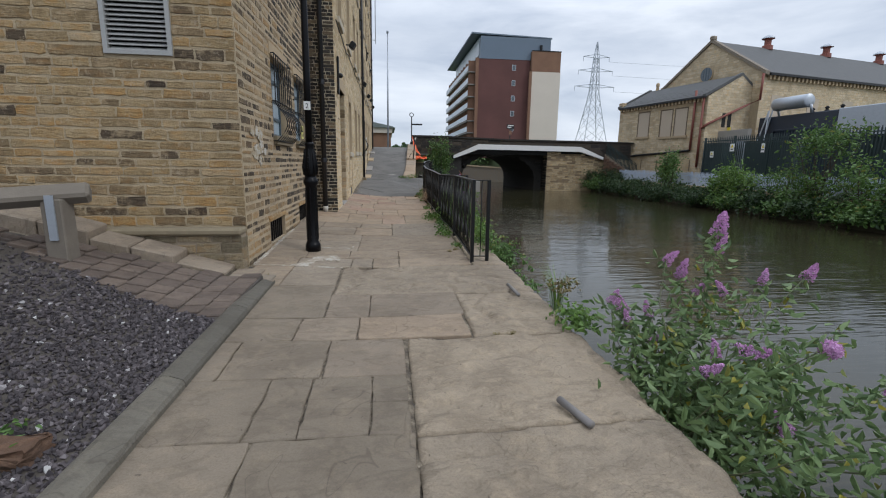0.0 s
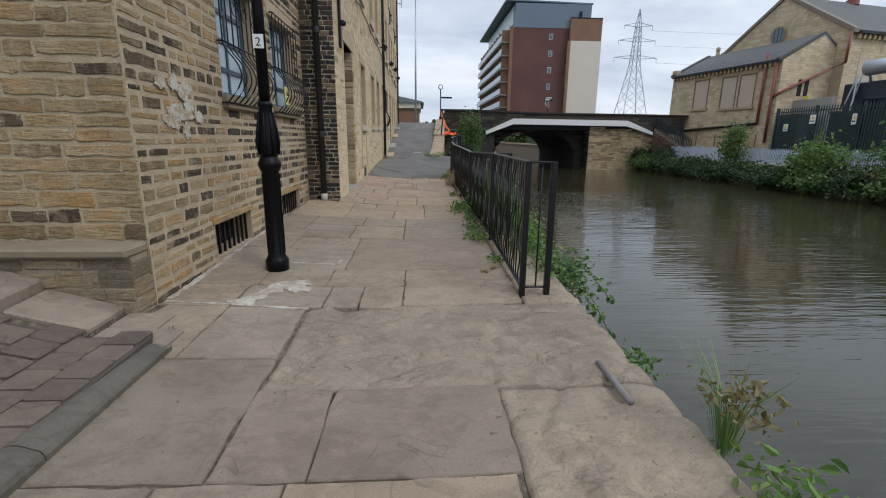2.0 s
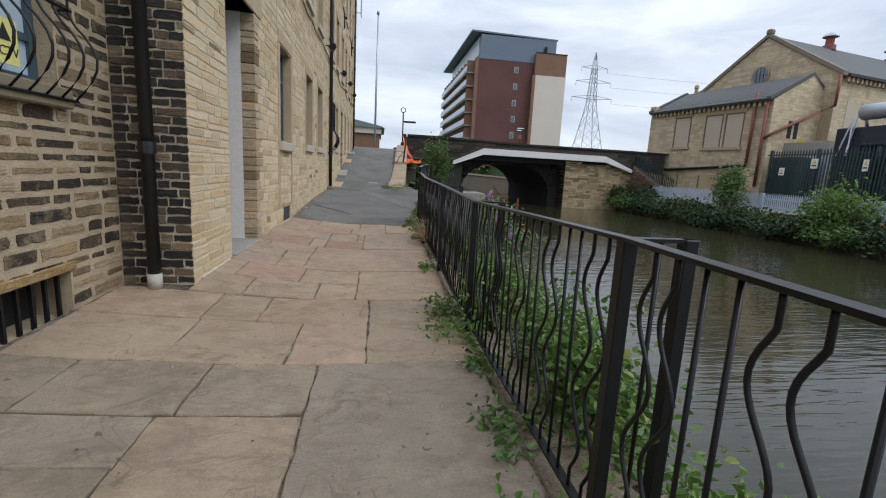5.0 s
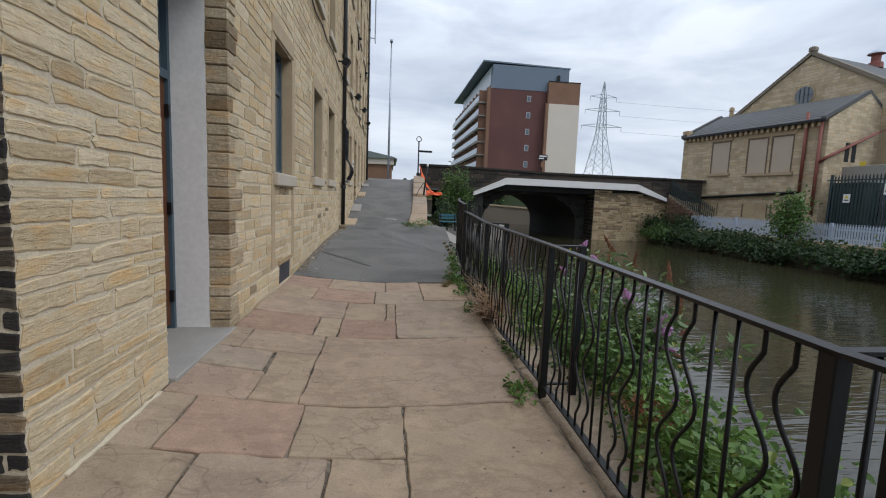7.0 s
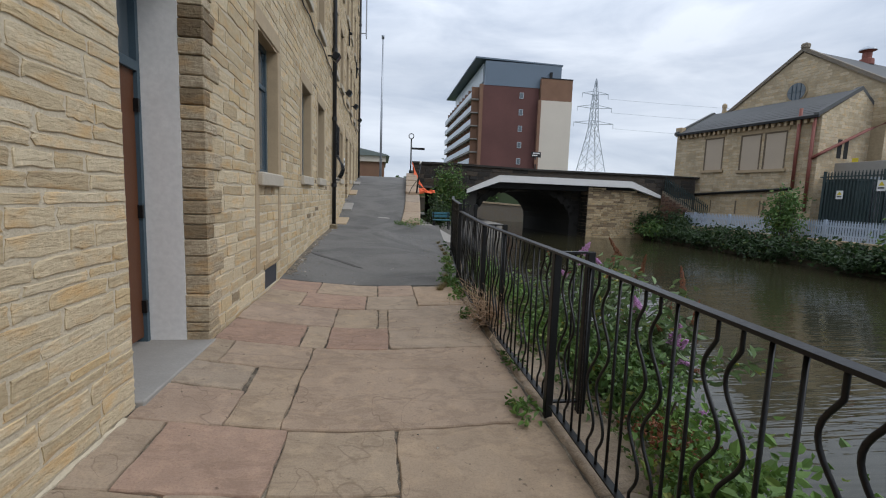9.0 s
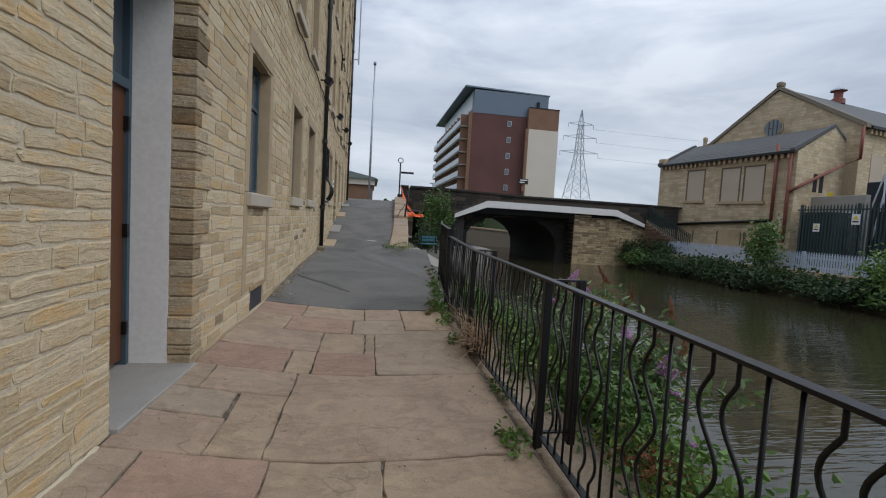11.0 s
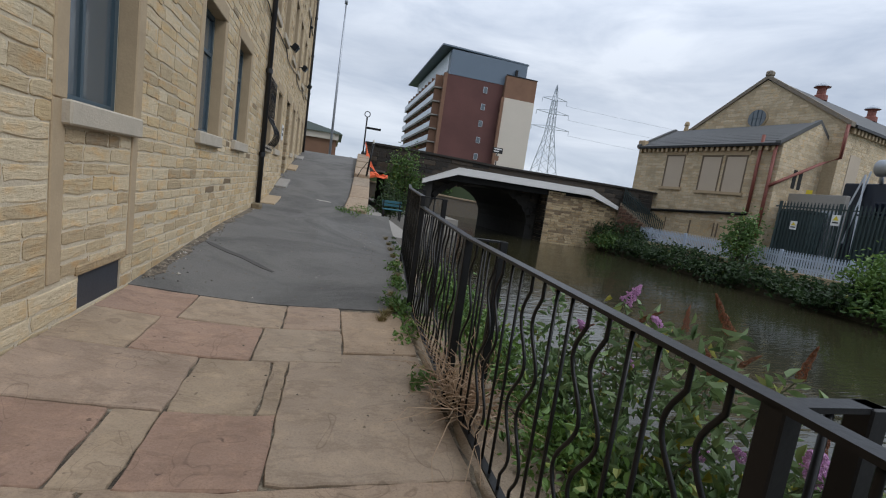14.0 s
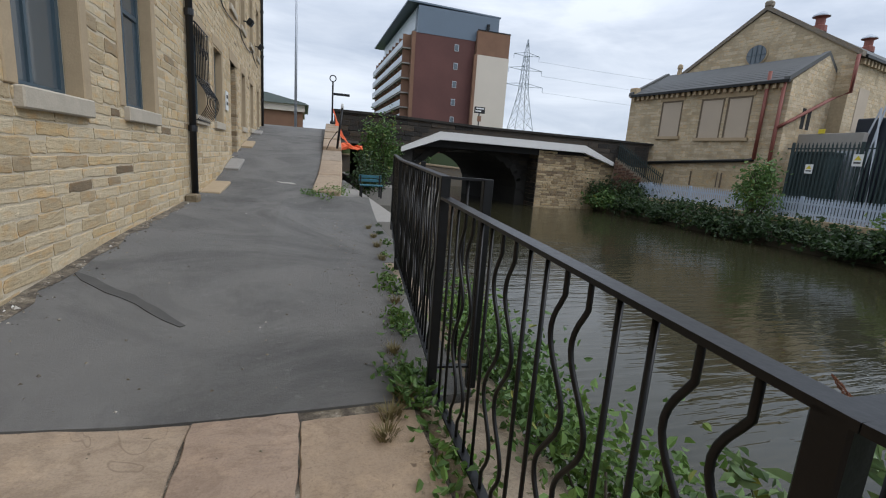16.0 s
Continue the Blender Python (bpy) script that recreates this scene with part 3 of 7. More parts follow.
def ramp_surface(x, y):
    low = ground_z(x, min(y, 16.5)) - max(0, y - 17.5) * 0.012
    edge = np.interp(y, [16.5, 22.5, 24.0], [0.0, 0.0, 1.0])
    blend = min(1, max(0, (x - 0.2) / 1.6)) * (1 - edge) * np.interp(y, [16.5, 20], [0, 1])
    hi = ramp_z(y) + wall_lift(x, y) + 0.02 * max(0, x) * max(0, 1 - (y - 16.5) / 4) + 0.003 * math.sin(y * 2.1 + x)
    return hi * (1 - blend) + (low) * blend


ramp = sheet("road_ramp", -1.35, 1.5, 16.5, 24.0, lambda x, y: ramp_surface(x, y) + 0.001, m_asphalt, 0.6, 0.25)
tagged(ramp, "worn grey asphalt ramp rising to the street", "asphalt path", kind="structure")
V, F = [], []
ys = np.linspace(24.0, 41.0, 40)
for k, y in enumerate(ys):
    xr = np.interp(y, [24, 38, 41], [1.05, 1.95, 2.1])
    V += [(-1.35, y, ramp_z(y)), (xr, y, ramp_z(y)), (xr, y, ramp_z(y) - 1.2), (-1.35, y, ramp_z(y) - 1.2)]
    if k:
        o = 4 * k - 4
        F += [(o, o + 1, o + 5, o + 4), (o + 1, o + 2, o + 6, o + 5), (o + 3, o, o + 4, o + 7)]
tagged(arrays("road_ramp_upper", V, F, m_asphalt), "worn grey asphalt ramp up to the bridge", "asphalt path", kind="structure")
low_path = sheet("lower_path", 1.06, 2.7, 24.0, 40.0, lambda x, y: 0.22 - 0.004 * (y - 24), m_concrete, 0.4, 1.0)
tagged(low_path, "pale concrete path running down under the bridge", "concrete path", kind="structure")
tagged(sheet("lower_bank", 1.5, 1.9, 19.5, 24.0, lambda x, y: ramp_surface(1.5, y), m_asphalt, 0.5, 0.5), "worn asphalt edge beside the canal", "asphalt path", kind="structure")
bm = boxed(-60, 60, 41.0, 46.8, 2.2, 2.8)
box(bm, -60, 4.6, 46.8, 60, 2.2, 2.8)
box(bm, 18.5, 60, 46.8, 60, 2.2, 2.8)
tagged(part("street", bm, m_asphalt), "grey asphalt street across the bridge", "road", kind="structure")

# ---- the mill beside the towpath ----
XS, XC, YF = -1.88, -1.28, 6.22
m_side, m_canal, m_front = plane_at((XS, 0, 0), (0, 1, 0), (1, 0, 0)), plane_at((XC, 0, 0), (0, 1, 0), (1, 0, 0)), plane_at((0, YF, 0), (1, 0, 0), (0, -1, 0))
FRONT_HOLES = [(-3.37, -2.6, 2.78, 3.75)]
SIDE_WINDOWS = [(7.95, 9.05, 1.95, 3.2), (9.78, 10.9, 1.95, 3.2)]
SIDE_VENTS = [(7.4, 8.45, 0.24, 0.6), (9.8, 10.85, 0.27, 0.62)]
DOOR_1 = (12.70, 13.86, 0.40, 3.42)
WINS = [(15.42, 16.4, 1.85, 3.45), (18.22, 19.22, 1.92, 3.5), (20.2, 21.25, 1.95, 3.55), (23.5, 24.5, 2.1, 3.6), (25.45, 26.45, 2.1, 3.68), (30.0, 30.9, 2.2, 3.8), (32.4, 33.3, 2.25, 3.8), (34.8, 35.7, 2.4, 3.9)]
DOOR_2 = (27.85, 28.8, 1.30, 3.75)
UPPER = [(y, y + 1.0, z, z + 1.75) for z in (5.15, 8.15, 11.2) for y in (12.6, 15.4, 18.2, 20.2, 23.5, 25.45, 27.9, 30.0, 32.4, 34.8)]
VENT3 = (15.66, 16.32, 0.43, 0.69)
HOLES2 = [DOOR_1, DOOR_2, *WINS, *UPPER, VENT3]
END = 37.6

wall_front = thing("wall_front", (0, 0, 0), "coursed buff sandstone gable wall with darker stones", "wall", kind="structure")
part("core", wall_cells(bmesh.new(), -9.0, XS, -0.3, 9.0, FRONT_HOLES, 0.5, m_front), m_mortar, wall_front)
fs = courses(-9.0, XS, 0.0, 9.0, FRONT_HOLES, (0.095, 0.15), (0.18, 0.55), 0.018, seed=11)
lay("stone", sorted(fs, key=lambda s: abs(s[0] + 2.6) + abs(s[1] - 1.4)), m_front, 0.009, (m_buff, m_buff_i), wall_front, near=lambda s: s[0] > -5.2 and s[1] < 4.2)

wall_side = thing("wall_side", (0, 0, 0), "soot-stained coursed sandstone wall with pale pointing", "wall", kind="structure")
part("core", wall_cells(bmesh.new(), YF + 0.5, 11.56, -0.3, 9.0, SIDE_WINDOWS + SIDE_VENTS, 0.45, m_side), m_mortar_side, wall_side)
ss = courses(YF, 11.56, 0.02, 9.0, SIDE_WINDOWS + SIDE_VENTS, (0.078, 0.14), (0.15, 0.46), 0.042, seed=12)
ss = sorted(ss, key=lambda s: abs(s[1] - 1.5))
sooty = lambda s: s[0] > 8.3 + 0.5 * math.sin(s[1] * 2.3)
lay("stone", [s for s in ss if not sooty(s)], m_side, 0.006, (m_sidest, m_sidest_i), wall_side, near=lambda s: s[1] < 4.0, limit=150)
lay("stone", [s for s in ss if sooty(s)], m_side, 0.006, (m_blackst, m_blackst_i), wall_side, near=lambda s: s[1] < 4.0, limit=150)

wall_canal = thing("wall_canal", (0, 0, 0), "tall pale coursed sandstone mill wall with rows of windows", "wall", kind="structure")
part("core", wall_cells(bmesh.new(), 11.56, END, -0.3, 14.2, HOLES2, 0.5, m_canal), m_mortar_pale, wall_canal)
BLOCKED = (15.28, 16.52, 0.70, 1.70)
cs = courses(11.56, 13.9, 0.1, 14.2, HOLES2, (0.055, 0.12), (0.18, 0.62), 0.013, seed=13) + courses(13.9, END, 0.1, 14.2, HOLES2 + [BLOCKED], (0.085, 0.15), (0.2, 0.6), 0.012, seed=14)
lay("stone", sorted(cs, key=lambda s: abs(s[0] - 13.5) + abs(s[1] - 1.6)), m_canal, 0.007, (m_pale, m_pale_i), wall_canal, near=lambda s: s[0] < 19 and s[1] < 4)
# walled-up lower half of an old doorway under a window, between its dressed jambs
lay("stone", courses(15.43, 16.40, 0.70, 1.69, [], (0.09, 0.13), (0.16, 0.42), 0.014, seed=19), m_canal, 0.006, (m_pale, m_pale_i), wall_canal, near=lambda s: True)
for ua, ub in ((15.28, 15.42), (16.41, 16.52)):
    part("dressed_jamb", box(bmesh.new(), ua, ub, 0.70, 1.85, -0.1, 0.014, bevel=0.006, m=m_canal), m_dressed, wall_canal)
# sooty brick return where the two walls meet
m_ret = plane_at((0, 11.56, 0), (1, 0, 0), (0, -1, 0))
wall_return = thing("wall_return", (0, 0, 0), "soot-black brick return of the mill wall", "wall", kind="structure")
part("core", boxed(XS - 0.4, XC - 0.5, 11.56, 12.0, -0.3, 14.2), m_mortar_dark, wall_return)
rs = courses(XS, XC + 0.012, 0.1, 14.2, [], (0.075, 0.085), (0.1, 0.24), 0.012, seed=14)
lay("brick", rs, m_ret, 0.012, (m_soot, m_soot_i), wall_return, near=lambda s: s[1] < 5)
# the closed rest of the building: end wall, back, roof
bm = boxed(-12, XC - 0.5, END - 0.5, END, -0.3, 14.2)
box(bm, -12.5, -12, YF, END, -0.3, 14.2)
box(bm, -12, XS - 0.45, 11.56, 12.0, 9.0, 14.2)
tagged(part("wall_back", bm, m_dressed), "plain rear walls of the mill", "wall", kind="structure")
roof = thing("mill_roof", (-6.5, 24, 14.2), "grey slate mill roof with black gutter", "roof", kind="structure")
part("slates", poly(bmesh.new(), [(-12.8, 11.5, 14.2), (XC + 0.25, 11.5, 14.2), (-6.7, 11.5, 17.5)], (0, 26.4, 0)), m_slate, roof)
part("gutter", boxed(XC - 0.05, XC + 0.28, 11.4, END + 0.4, 14.0, 14.2, bevel=0.03), m_iron, roof)
part("lower_slates", boxed(-9.2, XS + 0.2, YF - 0.2, 11.5, 9.0, 9.2), m_slate, roof)


def window(name, m, hole, recess=0.22, bars=(1, 1), surround=True, label="slate-blue timber window in a sandstone surround", sill_h=0.15, arch=0.2, glass=None):
    """A sash window in its opening: frame, panes, sill, head."""
    u0, u1, z0, z1 = hole
    w = thing(name, m @ pose(u0, z0, 0), label, "window", "mill windows", "structure")
    inv = w.matrix_world.inverted()
    def put(nm, bm2, mat, lab=""):
        bmesh.ops.transform(bm2, matrix=inv @ m, verts=bm2.verts)
        return part(nm, bm2, mat, w, lab)
    f = 0.06
    bm2 = boxed(u0, u0 + f, z0, z1, -recess - 0.05, -recess)
    box(bm2, u1 - f, u1, z0, z1, -recess - 0.05, -recess)
    box(bm2, u0 + f, u1 - f, z0, z0 + f, -recess - 0.05, -recess)
    box(bm2, u0 + f, u1 - f, z1 - f, z1, -recess - 0.05, -recess)
    nx, nz = bars
    for k in range(1, nx + 1):
        uu = u0 + (u1 - u0) * k / (nx + 1)
        box(bm2, uu - 0.02, uu + 0.02, z0 + f, z1 - f, -recess - 0.045, -recess - 0.005)
    for k in range(1, nz + 1):
        zz = z0 + (z1 - z0) * (0.68 if nz == 1 else k / (nz + 1))
        box(bm2, u0 + f, u1 - f, zz - 0.025, zz + 0.025, -recess - 0.047, -recess - 0.003)
    put("window_frame", bm2, m_frame)
    for i in range(nx + 1):
        a, b = u0 + (u1 - u0) * i / (nx + 1), u0 + (u1 - u0) * (i + 1) / (nx + 1)
        put("pane", boxed(a + 0.01, b - 0.01, z0 + 0.03, z1 - 0.03, -recess - 0.032, -recess - 0.026), glass or m_glass)
    # near-black sheet paints the unlit room behind the panes
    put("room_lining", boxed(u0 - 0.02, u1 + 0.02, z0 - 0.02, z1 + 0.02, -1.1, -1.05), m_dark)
    if surround:
        put("window_sill", boxed(u0 - 0.05, u1 + 0.05, z0 - sill_h, z0 + 0.004, -recess, 0.07, bevel=0.012), m_ledge if surround == "sill" else m_sillstone)
        put("lintel", boxed(u0 - 0.1, u1 + 0.1, z1 - 0.004, z1 + arch, -recess, 0.022, bevel=0.01), m_dressed)
    if surround is True:
        put("jamb", boxed(u1 - 0.004, u1 + 0.14, z0, z1 - 0.004, -recess, 0.02, bevel=0.01), m_dressed)
        put("jamb", boxed(u0 - 0.14, u0 + 0.004, z0, z1 - 0.004, -recess, 0.02, bevel=0.01), m_dressed)
    return w


# side panes get the sky's reflection as a pale blue base colour
for k, h in enumerate(SIDE_WINDOWS):
    window("window_%d" % (k + 1), m_side, h, 0.12, (1, 3), label="small-paned window with sky-pale panes behind an iron grille", sill_h=0.14, surround="sill", glass=m_skypane)
for k, h in enumerate(WINS):
    window("window_%d" % (k + 3), m_canal, h, 0.13, (1, 1))
for k, h in enumerate(UPPER):
    window("window_%d" % (k + 20), m_canal, h, 0.13, (1, 2), label="upper mill window with dark glazing and stone sill")


def pushed(m, parent_m, bm2):
    bmesh.ops.transform(bm2, matrix=parent_m.inverted() @ m, verts=bm2.verts)
    return bm2


def doorway(name, m, hole, label, depth=0.47, leaf_top=2.1):
    u0, u1, z0, z1 = hole
    d = thing(name, m @ pose(u0, z0, 0), label, "door", kind="structure")
    q = d.matrix_world
    f = 0.07
    part("door_leaf", pushed(m, q, boxed(u0 + f, u1 - f, z0 + 0.05, z0 + leaf_top, -depth - 0.05, -depth)), m_door, d, "brown painted door leaf")
    bm2 = boxed(u0, u0 + f, z0, z1, -depth - 0.06, -depth + 0.03)
    box(bm2, u1 - f, u1, z0, z1, -depth - 0.06, -depth + 0.03)
    box(bm2, u0 + f, u1 - f, z0 + leaf_top, z0 + leaf_top + 0.07, -depth - 0.06, -depth + 0.03)
    part("door_frame", pushed(m, q, bm2), m_frame, d)
    part("transom_pane", pushed(m, q, boxed(u0 + f, u1 - f, z0 + leaf_top + 0.07, z1, -depth - 0.03, -depth - 0.02)), m_glass, d)
    # near-black sheet added for the darkness inside the doorway
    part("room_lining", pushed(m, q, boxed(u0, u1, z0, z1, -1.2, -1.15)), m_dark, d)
    part("reveal", pushed(m, q, boxed(u1 - 0.03, u1 + 0.02, z0 + 0.012, z1, -depth + 0.03, -0.165)), m_plaster, d, "pale grey plastered reveal")
    part("reveal", pushed(m, q, boxed(u0 - 0.02, u0 + 0.015, z0 + 0.012, z1, -depth + 0.03, -0.02)), m_plaster, d, "pale grey plastered reveal")
    part("threshold", pushed(m, q, boxed(u0, u1, z0 - 0.2, z0 + 0.012, -depth - 0.1, 0.05, bevel=0.008)), m_concrete, d, "worn grey stone threshold")
    for hinge in (0.25, 1.0, 1.8):
        part("hinge", pushed(m, q, boxed(u1 - 0.085, u1 - 0.06, z0 + hinge, z0 + hinge + 0.1, -depth, -depth + 0.036)), m_iron, d)
    # stacked end stones of the wall, their worn ends forming the outer reveal
    h, za, k = random.Random(int(u0 * 10)), z0 + 0.0, 0
    while za < z1 - 0.02:
        zb = min(z1, za + h.uniform(0.075, 0.16))
        part("quoin", pushed(m, q, boxed(u1 - 0.022 - h.uniform(0, 0.012), u1 + h.uniform(0.10, 0.34), za + 0.004, zb - 0.004, -0.17, 0.012 + h.uniform(0, 0.008), bevel=0.008)), m_quoin, d)
        za, k = zb, k + 1
    part("lintel", pushed(m, q, boxed(u0 - 0.2, u1 + 0.3, z1, z1 + 0.28, -depth, 0.026, bevel=0.01)), m_dressed, d)
    return d


doorway("door_1", m_canal, DOOR_1, "recessed brown door with pale plastered reveal")
doorway("door_2", m_canal, DOOR_2, "recessed brown side door up the ramp", leaf_top=1.95)


def air_vent(m, hole, label, slats=8):
    u0, u1, z0, z1 = hole
    v = thing("cellar_vent", m @ pose(u0, z0, 0), label, "vent", "cellar vents")
    q = v.matrix_world
    # near-black sheet paints the shade of the hollow behind the slats
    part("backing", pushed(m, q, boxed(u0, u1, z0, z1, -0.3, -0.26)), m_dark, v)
    for k in range(slats):
        u = u0 + (u1 - u0) * (k + 0.5) / slats
        part("slat", pushed(m, q, boxed(u - 0.012, u + 0.012, z0, z1, -0.07, -0.045)), m_iron, v)
    part("head", pushed(m, q, boxed(u0 - 0.05, u1 + 0.05, z1, z1 + 0.07, -0.25, 0.02, bevel=0.008)), m_buff, v)
    return v


for h in SIDE_VENTS:
    air_vent(m_side, h, "barred dark cellar vent at the foot of the wall")
vent = air_vent(m_canal, VENT3, "dark grey metal air grille low in the wall", 12)
part("cover_plate", pushed(m_canal, vent.matrix_world, boxed(15.66, 16.32, 0.43, 0.69, -0.04, -0.012, bevel=0.004)), m_ventplate, vent, "dark slate-grey cover plate")

# louvre in the gable wall
louvre = thing("wall_louvre", m_front @ pose(-3.37, 2.78, 0), "pale grey metal ventilation louvre in the gable wall", "louvre")
q = louvre.matrix_world
u0, u1, z0, z1 = FRONT_HOLES[0]
bm = boxed(u0, u0 + 0.05, z0, z1, -0.08, 0.03)
box(bm, u1 - 0.05, u1, z0, z1, -0.08, 0.03)
box(bm, u0 + 0.05, u1 - 0.05, z0, z0 + 0.05, -0.08, 0.03)
box(bm, u0 + 0.05, u1 - 0.05, z1 - 0.05, z1, -0.08, 0.03)
part("frame", pushed(m_front, q, bm), m_louvre, louvre)
# near-black sheet stands for the shade behind the louvre slats
part("backing", pushed(m_front, q, boxed(u0, u1, z0, z1, -0.14, -0.1)), m_dark, louvre)
for k in range(16):
    za = z0 + 0.07 + k * 0.054
    bm = boxed(u0 + 0.05, u1 - 0.05, -0.004, 0.004, -0.03, 0.03)
    bmesh.ops.transform(bm, matrix=pose(0, za, -0.02, 40), verts=bm.verts)
    part("slat", pushed(m_front, q, bm), m_louvre, louvre)

# stone ledge at the foot of the gable wall
ledge = thing("stone_ledge", (-2.75, YF - 0.2, 0.2), "low stone ledge with a flat coping against the gable wall", "ledge")
q = ledge.matrix_world
part("base", pushed(Matrix(), q, boxed(-4.6, XS - 0.012, YF - 0.24, YF - 0.02, 0.0, 0.62)), m_mortar_dark, ledge)
part("coping", pushed(Matrix(), q, boxed(-4.7, XS + 0.005, YF - 0.30, YF - 0.02, 0.62, 0.70, bevel=0.02)), m_ledge, ledge)
m_led = plane_at((0, YF - 0.24, 0), (1, 0, 0), (0, -1, 0))
lay("stone", courses(-4.6, XS + 0.004, 0.05, 0.61, [], (0.09, 0.15), (0.2, 0.5), 0.012, seed=16), m_led, 0.012, (m_mossy, m_mossy), ledge, near=lambda s: True)
m_led_end = plane_at((XS - 0.012, 0, 0), (0, 1, 0), (1, 0, 0))
lay("stone", courses(YF - 0.25, YF, 0.05, 0.61, [], (0.11, 0.2), (0.25, 0.26), 0.008, seed=18), m_led_end, 0.012, (m_mossy, m_mossy), ledge, near=lambda s: True)


# ---- rough flags ----
def flag(x0, x1, y0, y1, mat=None, lift=0.0, g=0.007, seed=0, rag=0.006):
    """One flagstone with slightly ragged, rounded edges, lying on the sloping bed."""
    q = random.Random(int(x0 * 911 + y0 * 3571 + seed))
    per = []
    nx, ny = max(3, int((x1 - x0) / 0.08)), max(3, int((y1 - y0) / 0.08))
    for i in range(nx): per.append((x0 + g + (x1 - x0 - 2 * g) * i / nx, y0 + g))
    for i in range(ny): per.append((x1 - g, y0 + g + (y1 - y0 - 2 * g) * i / ny))
    for i in range(nx): per.append((x1 - g - (x1 - x0 - 2 * g) * i / nx, y1 - g))
    for i in range(ny): per.append((x0 + g, y1 - g - (y1 - y0 - 2 * g) * i / ny))
    worn = lambda x, y, k: 0.011 * noise.noise(Vector((x * 3.1, y * 3.1, k))) + 0.006 * noise.noise(Vector((x * 9, y * 9, k + 5)))
    per = [(x + q.uniform(-rag, rag) + worn(x, y, x0), y + q.uniform(-rag, rag) + worn(x, y, y0 + 20)) for x, y in per]
    for i in (0, nx, nx + ny, 2 * nx + ny):
        k = q.uniform(0.0, 0.018)
        per[i] = (per[i][0] * (1 - k) + (x0 + x1) / 2 * k, per[i][1] * (1 - k) + (y0 + y1) / 2 * k)
    cx, cy = (x0 + x1) / 2, (y0 + y1) / 2
    tx, ty = q.uniform(-0.006, 0.006), q.uniform(-0.006, 0.006)
    n = len(per)
    z = lambda x, y, d: ground_z(x, y) + d + lift + tx * (x - cx) + ty * (y - cy)
    def inset(p, k):
        dx, dy = cx - p[0], cy - p[1]
        l = math.hypot(dx, dy)
        return p[0] + dx / l * k, p[1] + dy / l * k
    V = [(x, y, z(x, y, -0.06)) for x, y in per] + [(x, y, z(x, y, -0.008)) for x, y in per]
    V += [(*inset(p, 0.007), z(*inset(p, 0.007), 0.0)) for p in per]
    F = []
    for r in (0, n):
        F += [(r + i, r + (i + 1) % n, r + n + (i + 1) % n, r + n + i) for i in range(n)]
    F.append(tuple(range(2 * n, 3 * n)))
    return arrays("flagstone", V, F, mat or m_flag, towpath)


SLABS_A = """-6 -5.3 -1.55 -.8 .1 .7|-5.3 -4.7 -1.55 -1 -.2 .7|-4.7 -4 -1.55 -.7 .2 .7|-4 -3.4 -1.55 -1 0 .7|-3.4 -2.8 -1.55 -.9 -.3 .7|-2.8 -2.1 -1.55 -.6 .1 .7
-2.1 -1.4 -1.55 -.9 .1 .7|-1.4 -.8 -1.55 -.7 0 .7|-.8 -.1 -1.55 -1 -.3 .7|-.1 .5 -1.55 -.8 .1 .7|.5 1.1 -1.55 -1 -.2 .5|1.1 1.75 -1.55 -.72 .1|1.75 2.38 -1.52 -.78 .12
2.38 3.08 -1.5 -.84 -.55 -.145|2.38 2.73 -.145 .1|2.73 3.08 -.145 .1|3.08 3.73 -1.5 -1.22 -.51 .1|3.73 4.26 -1.5 -.84 -.3 .69|4.26 5.33 -1.5 -.65|4.26 4.97 -.65 -.22 .72
5.33 6.2 -1.8 -1.3 -.66|6.2 6.72 -1.85 -1.3 -.55 -.25 .12|6.22 7.23 .12 1.15|6.72 7.23 -1.85 -1.25 -.62 .12|7.23 8.03 -1.85 -1.2 -.52|7.23 8.64 -.52 1.15
8.03 8.64 -1.85 -1.3 -.52|8.64 9.05 -1.85 -1.32 -.68|8.64 9.45 -.68 .05|9.05 9.45 -1.85 -1.4 -.68|8.64 10.05 .05 1.15|9.45 10.05 -1.85 -1.37 -.6 .05"""
SLABS_B = """10.05 10.82 -1.85 -.95 -.17 .36|10.05 11.43 .36 1.15|10.82 11.45 -1.85 -.97 -.54 .36|11.45 12 -1.3 -.83 -.18 .22|11.43 12.57 .22 1.15|12 12.57 -1.27 -1.05 -.4 .22
12.57 13.02 -1.27 -.76|13.02 13.42 -1.27 -.79|12.57 13.42 -.77 -.45|13.42 13.9 -1.27 -1.08 -.45|12.57 13.92 -.45 1.15|13.9 14.5 -1.27 -.58 -.36 .2|14.5 15.2 -1.27 -.36 .1 .2|13.92 15.38 .2 1.15
15.2 15.85 -1.27 -.8 -.05 .57|15.38 16.42 .57 1.15|15.85 16.49 -1.27 -.7 .08 .57"""
RED = {(12.0, -1.05), (13.9, -1.27), (13.9, -0.36), (15.85, -1.27), (15.2, -0.8)}
PINK = {(14.5, -1.27), (15.85, 0.08), (12.57, -1.27), (10.05, -0.17)}
for row in (SLABS_A + "|" + SLABS_B).replace("\n", "|").split("|"):
    y0, y1, *xs = [float(v) for v in row.split()]
    for x0, x1 in zip(xs, xs[1:]):
        flag(x0, x1, y0, y1, m_redflag if (y0, x0) in RED else m_pinkflag if (y0, x0) in PINK else m_darkflag if y0 < 3 or (x0 < -1.2 and y0 < 5) else m_tanflag if y0 > 10 else m_midflag if y0 > 5 else m_flag, g=0.0055, lift=R.uniform(-0.003, 0.003))
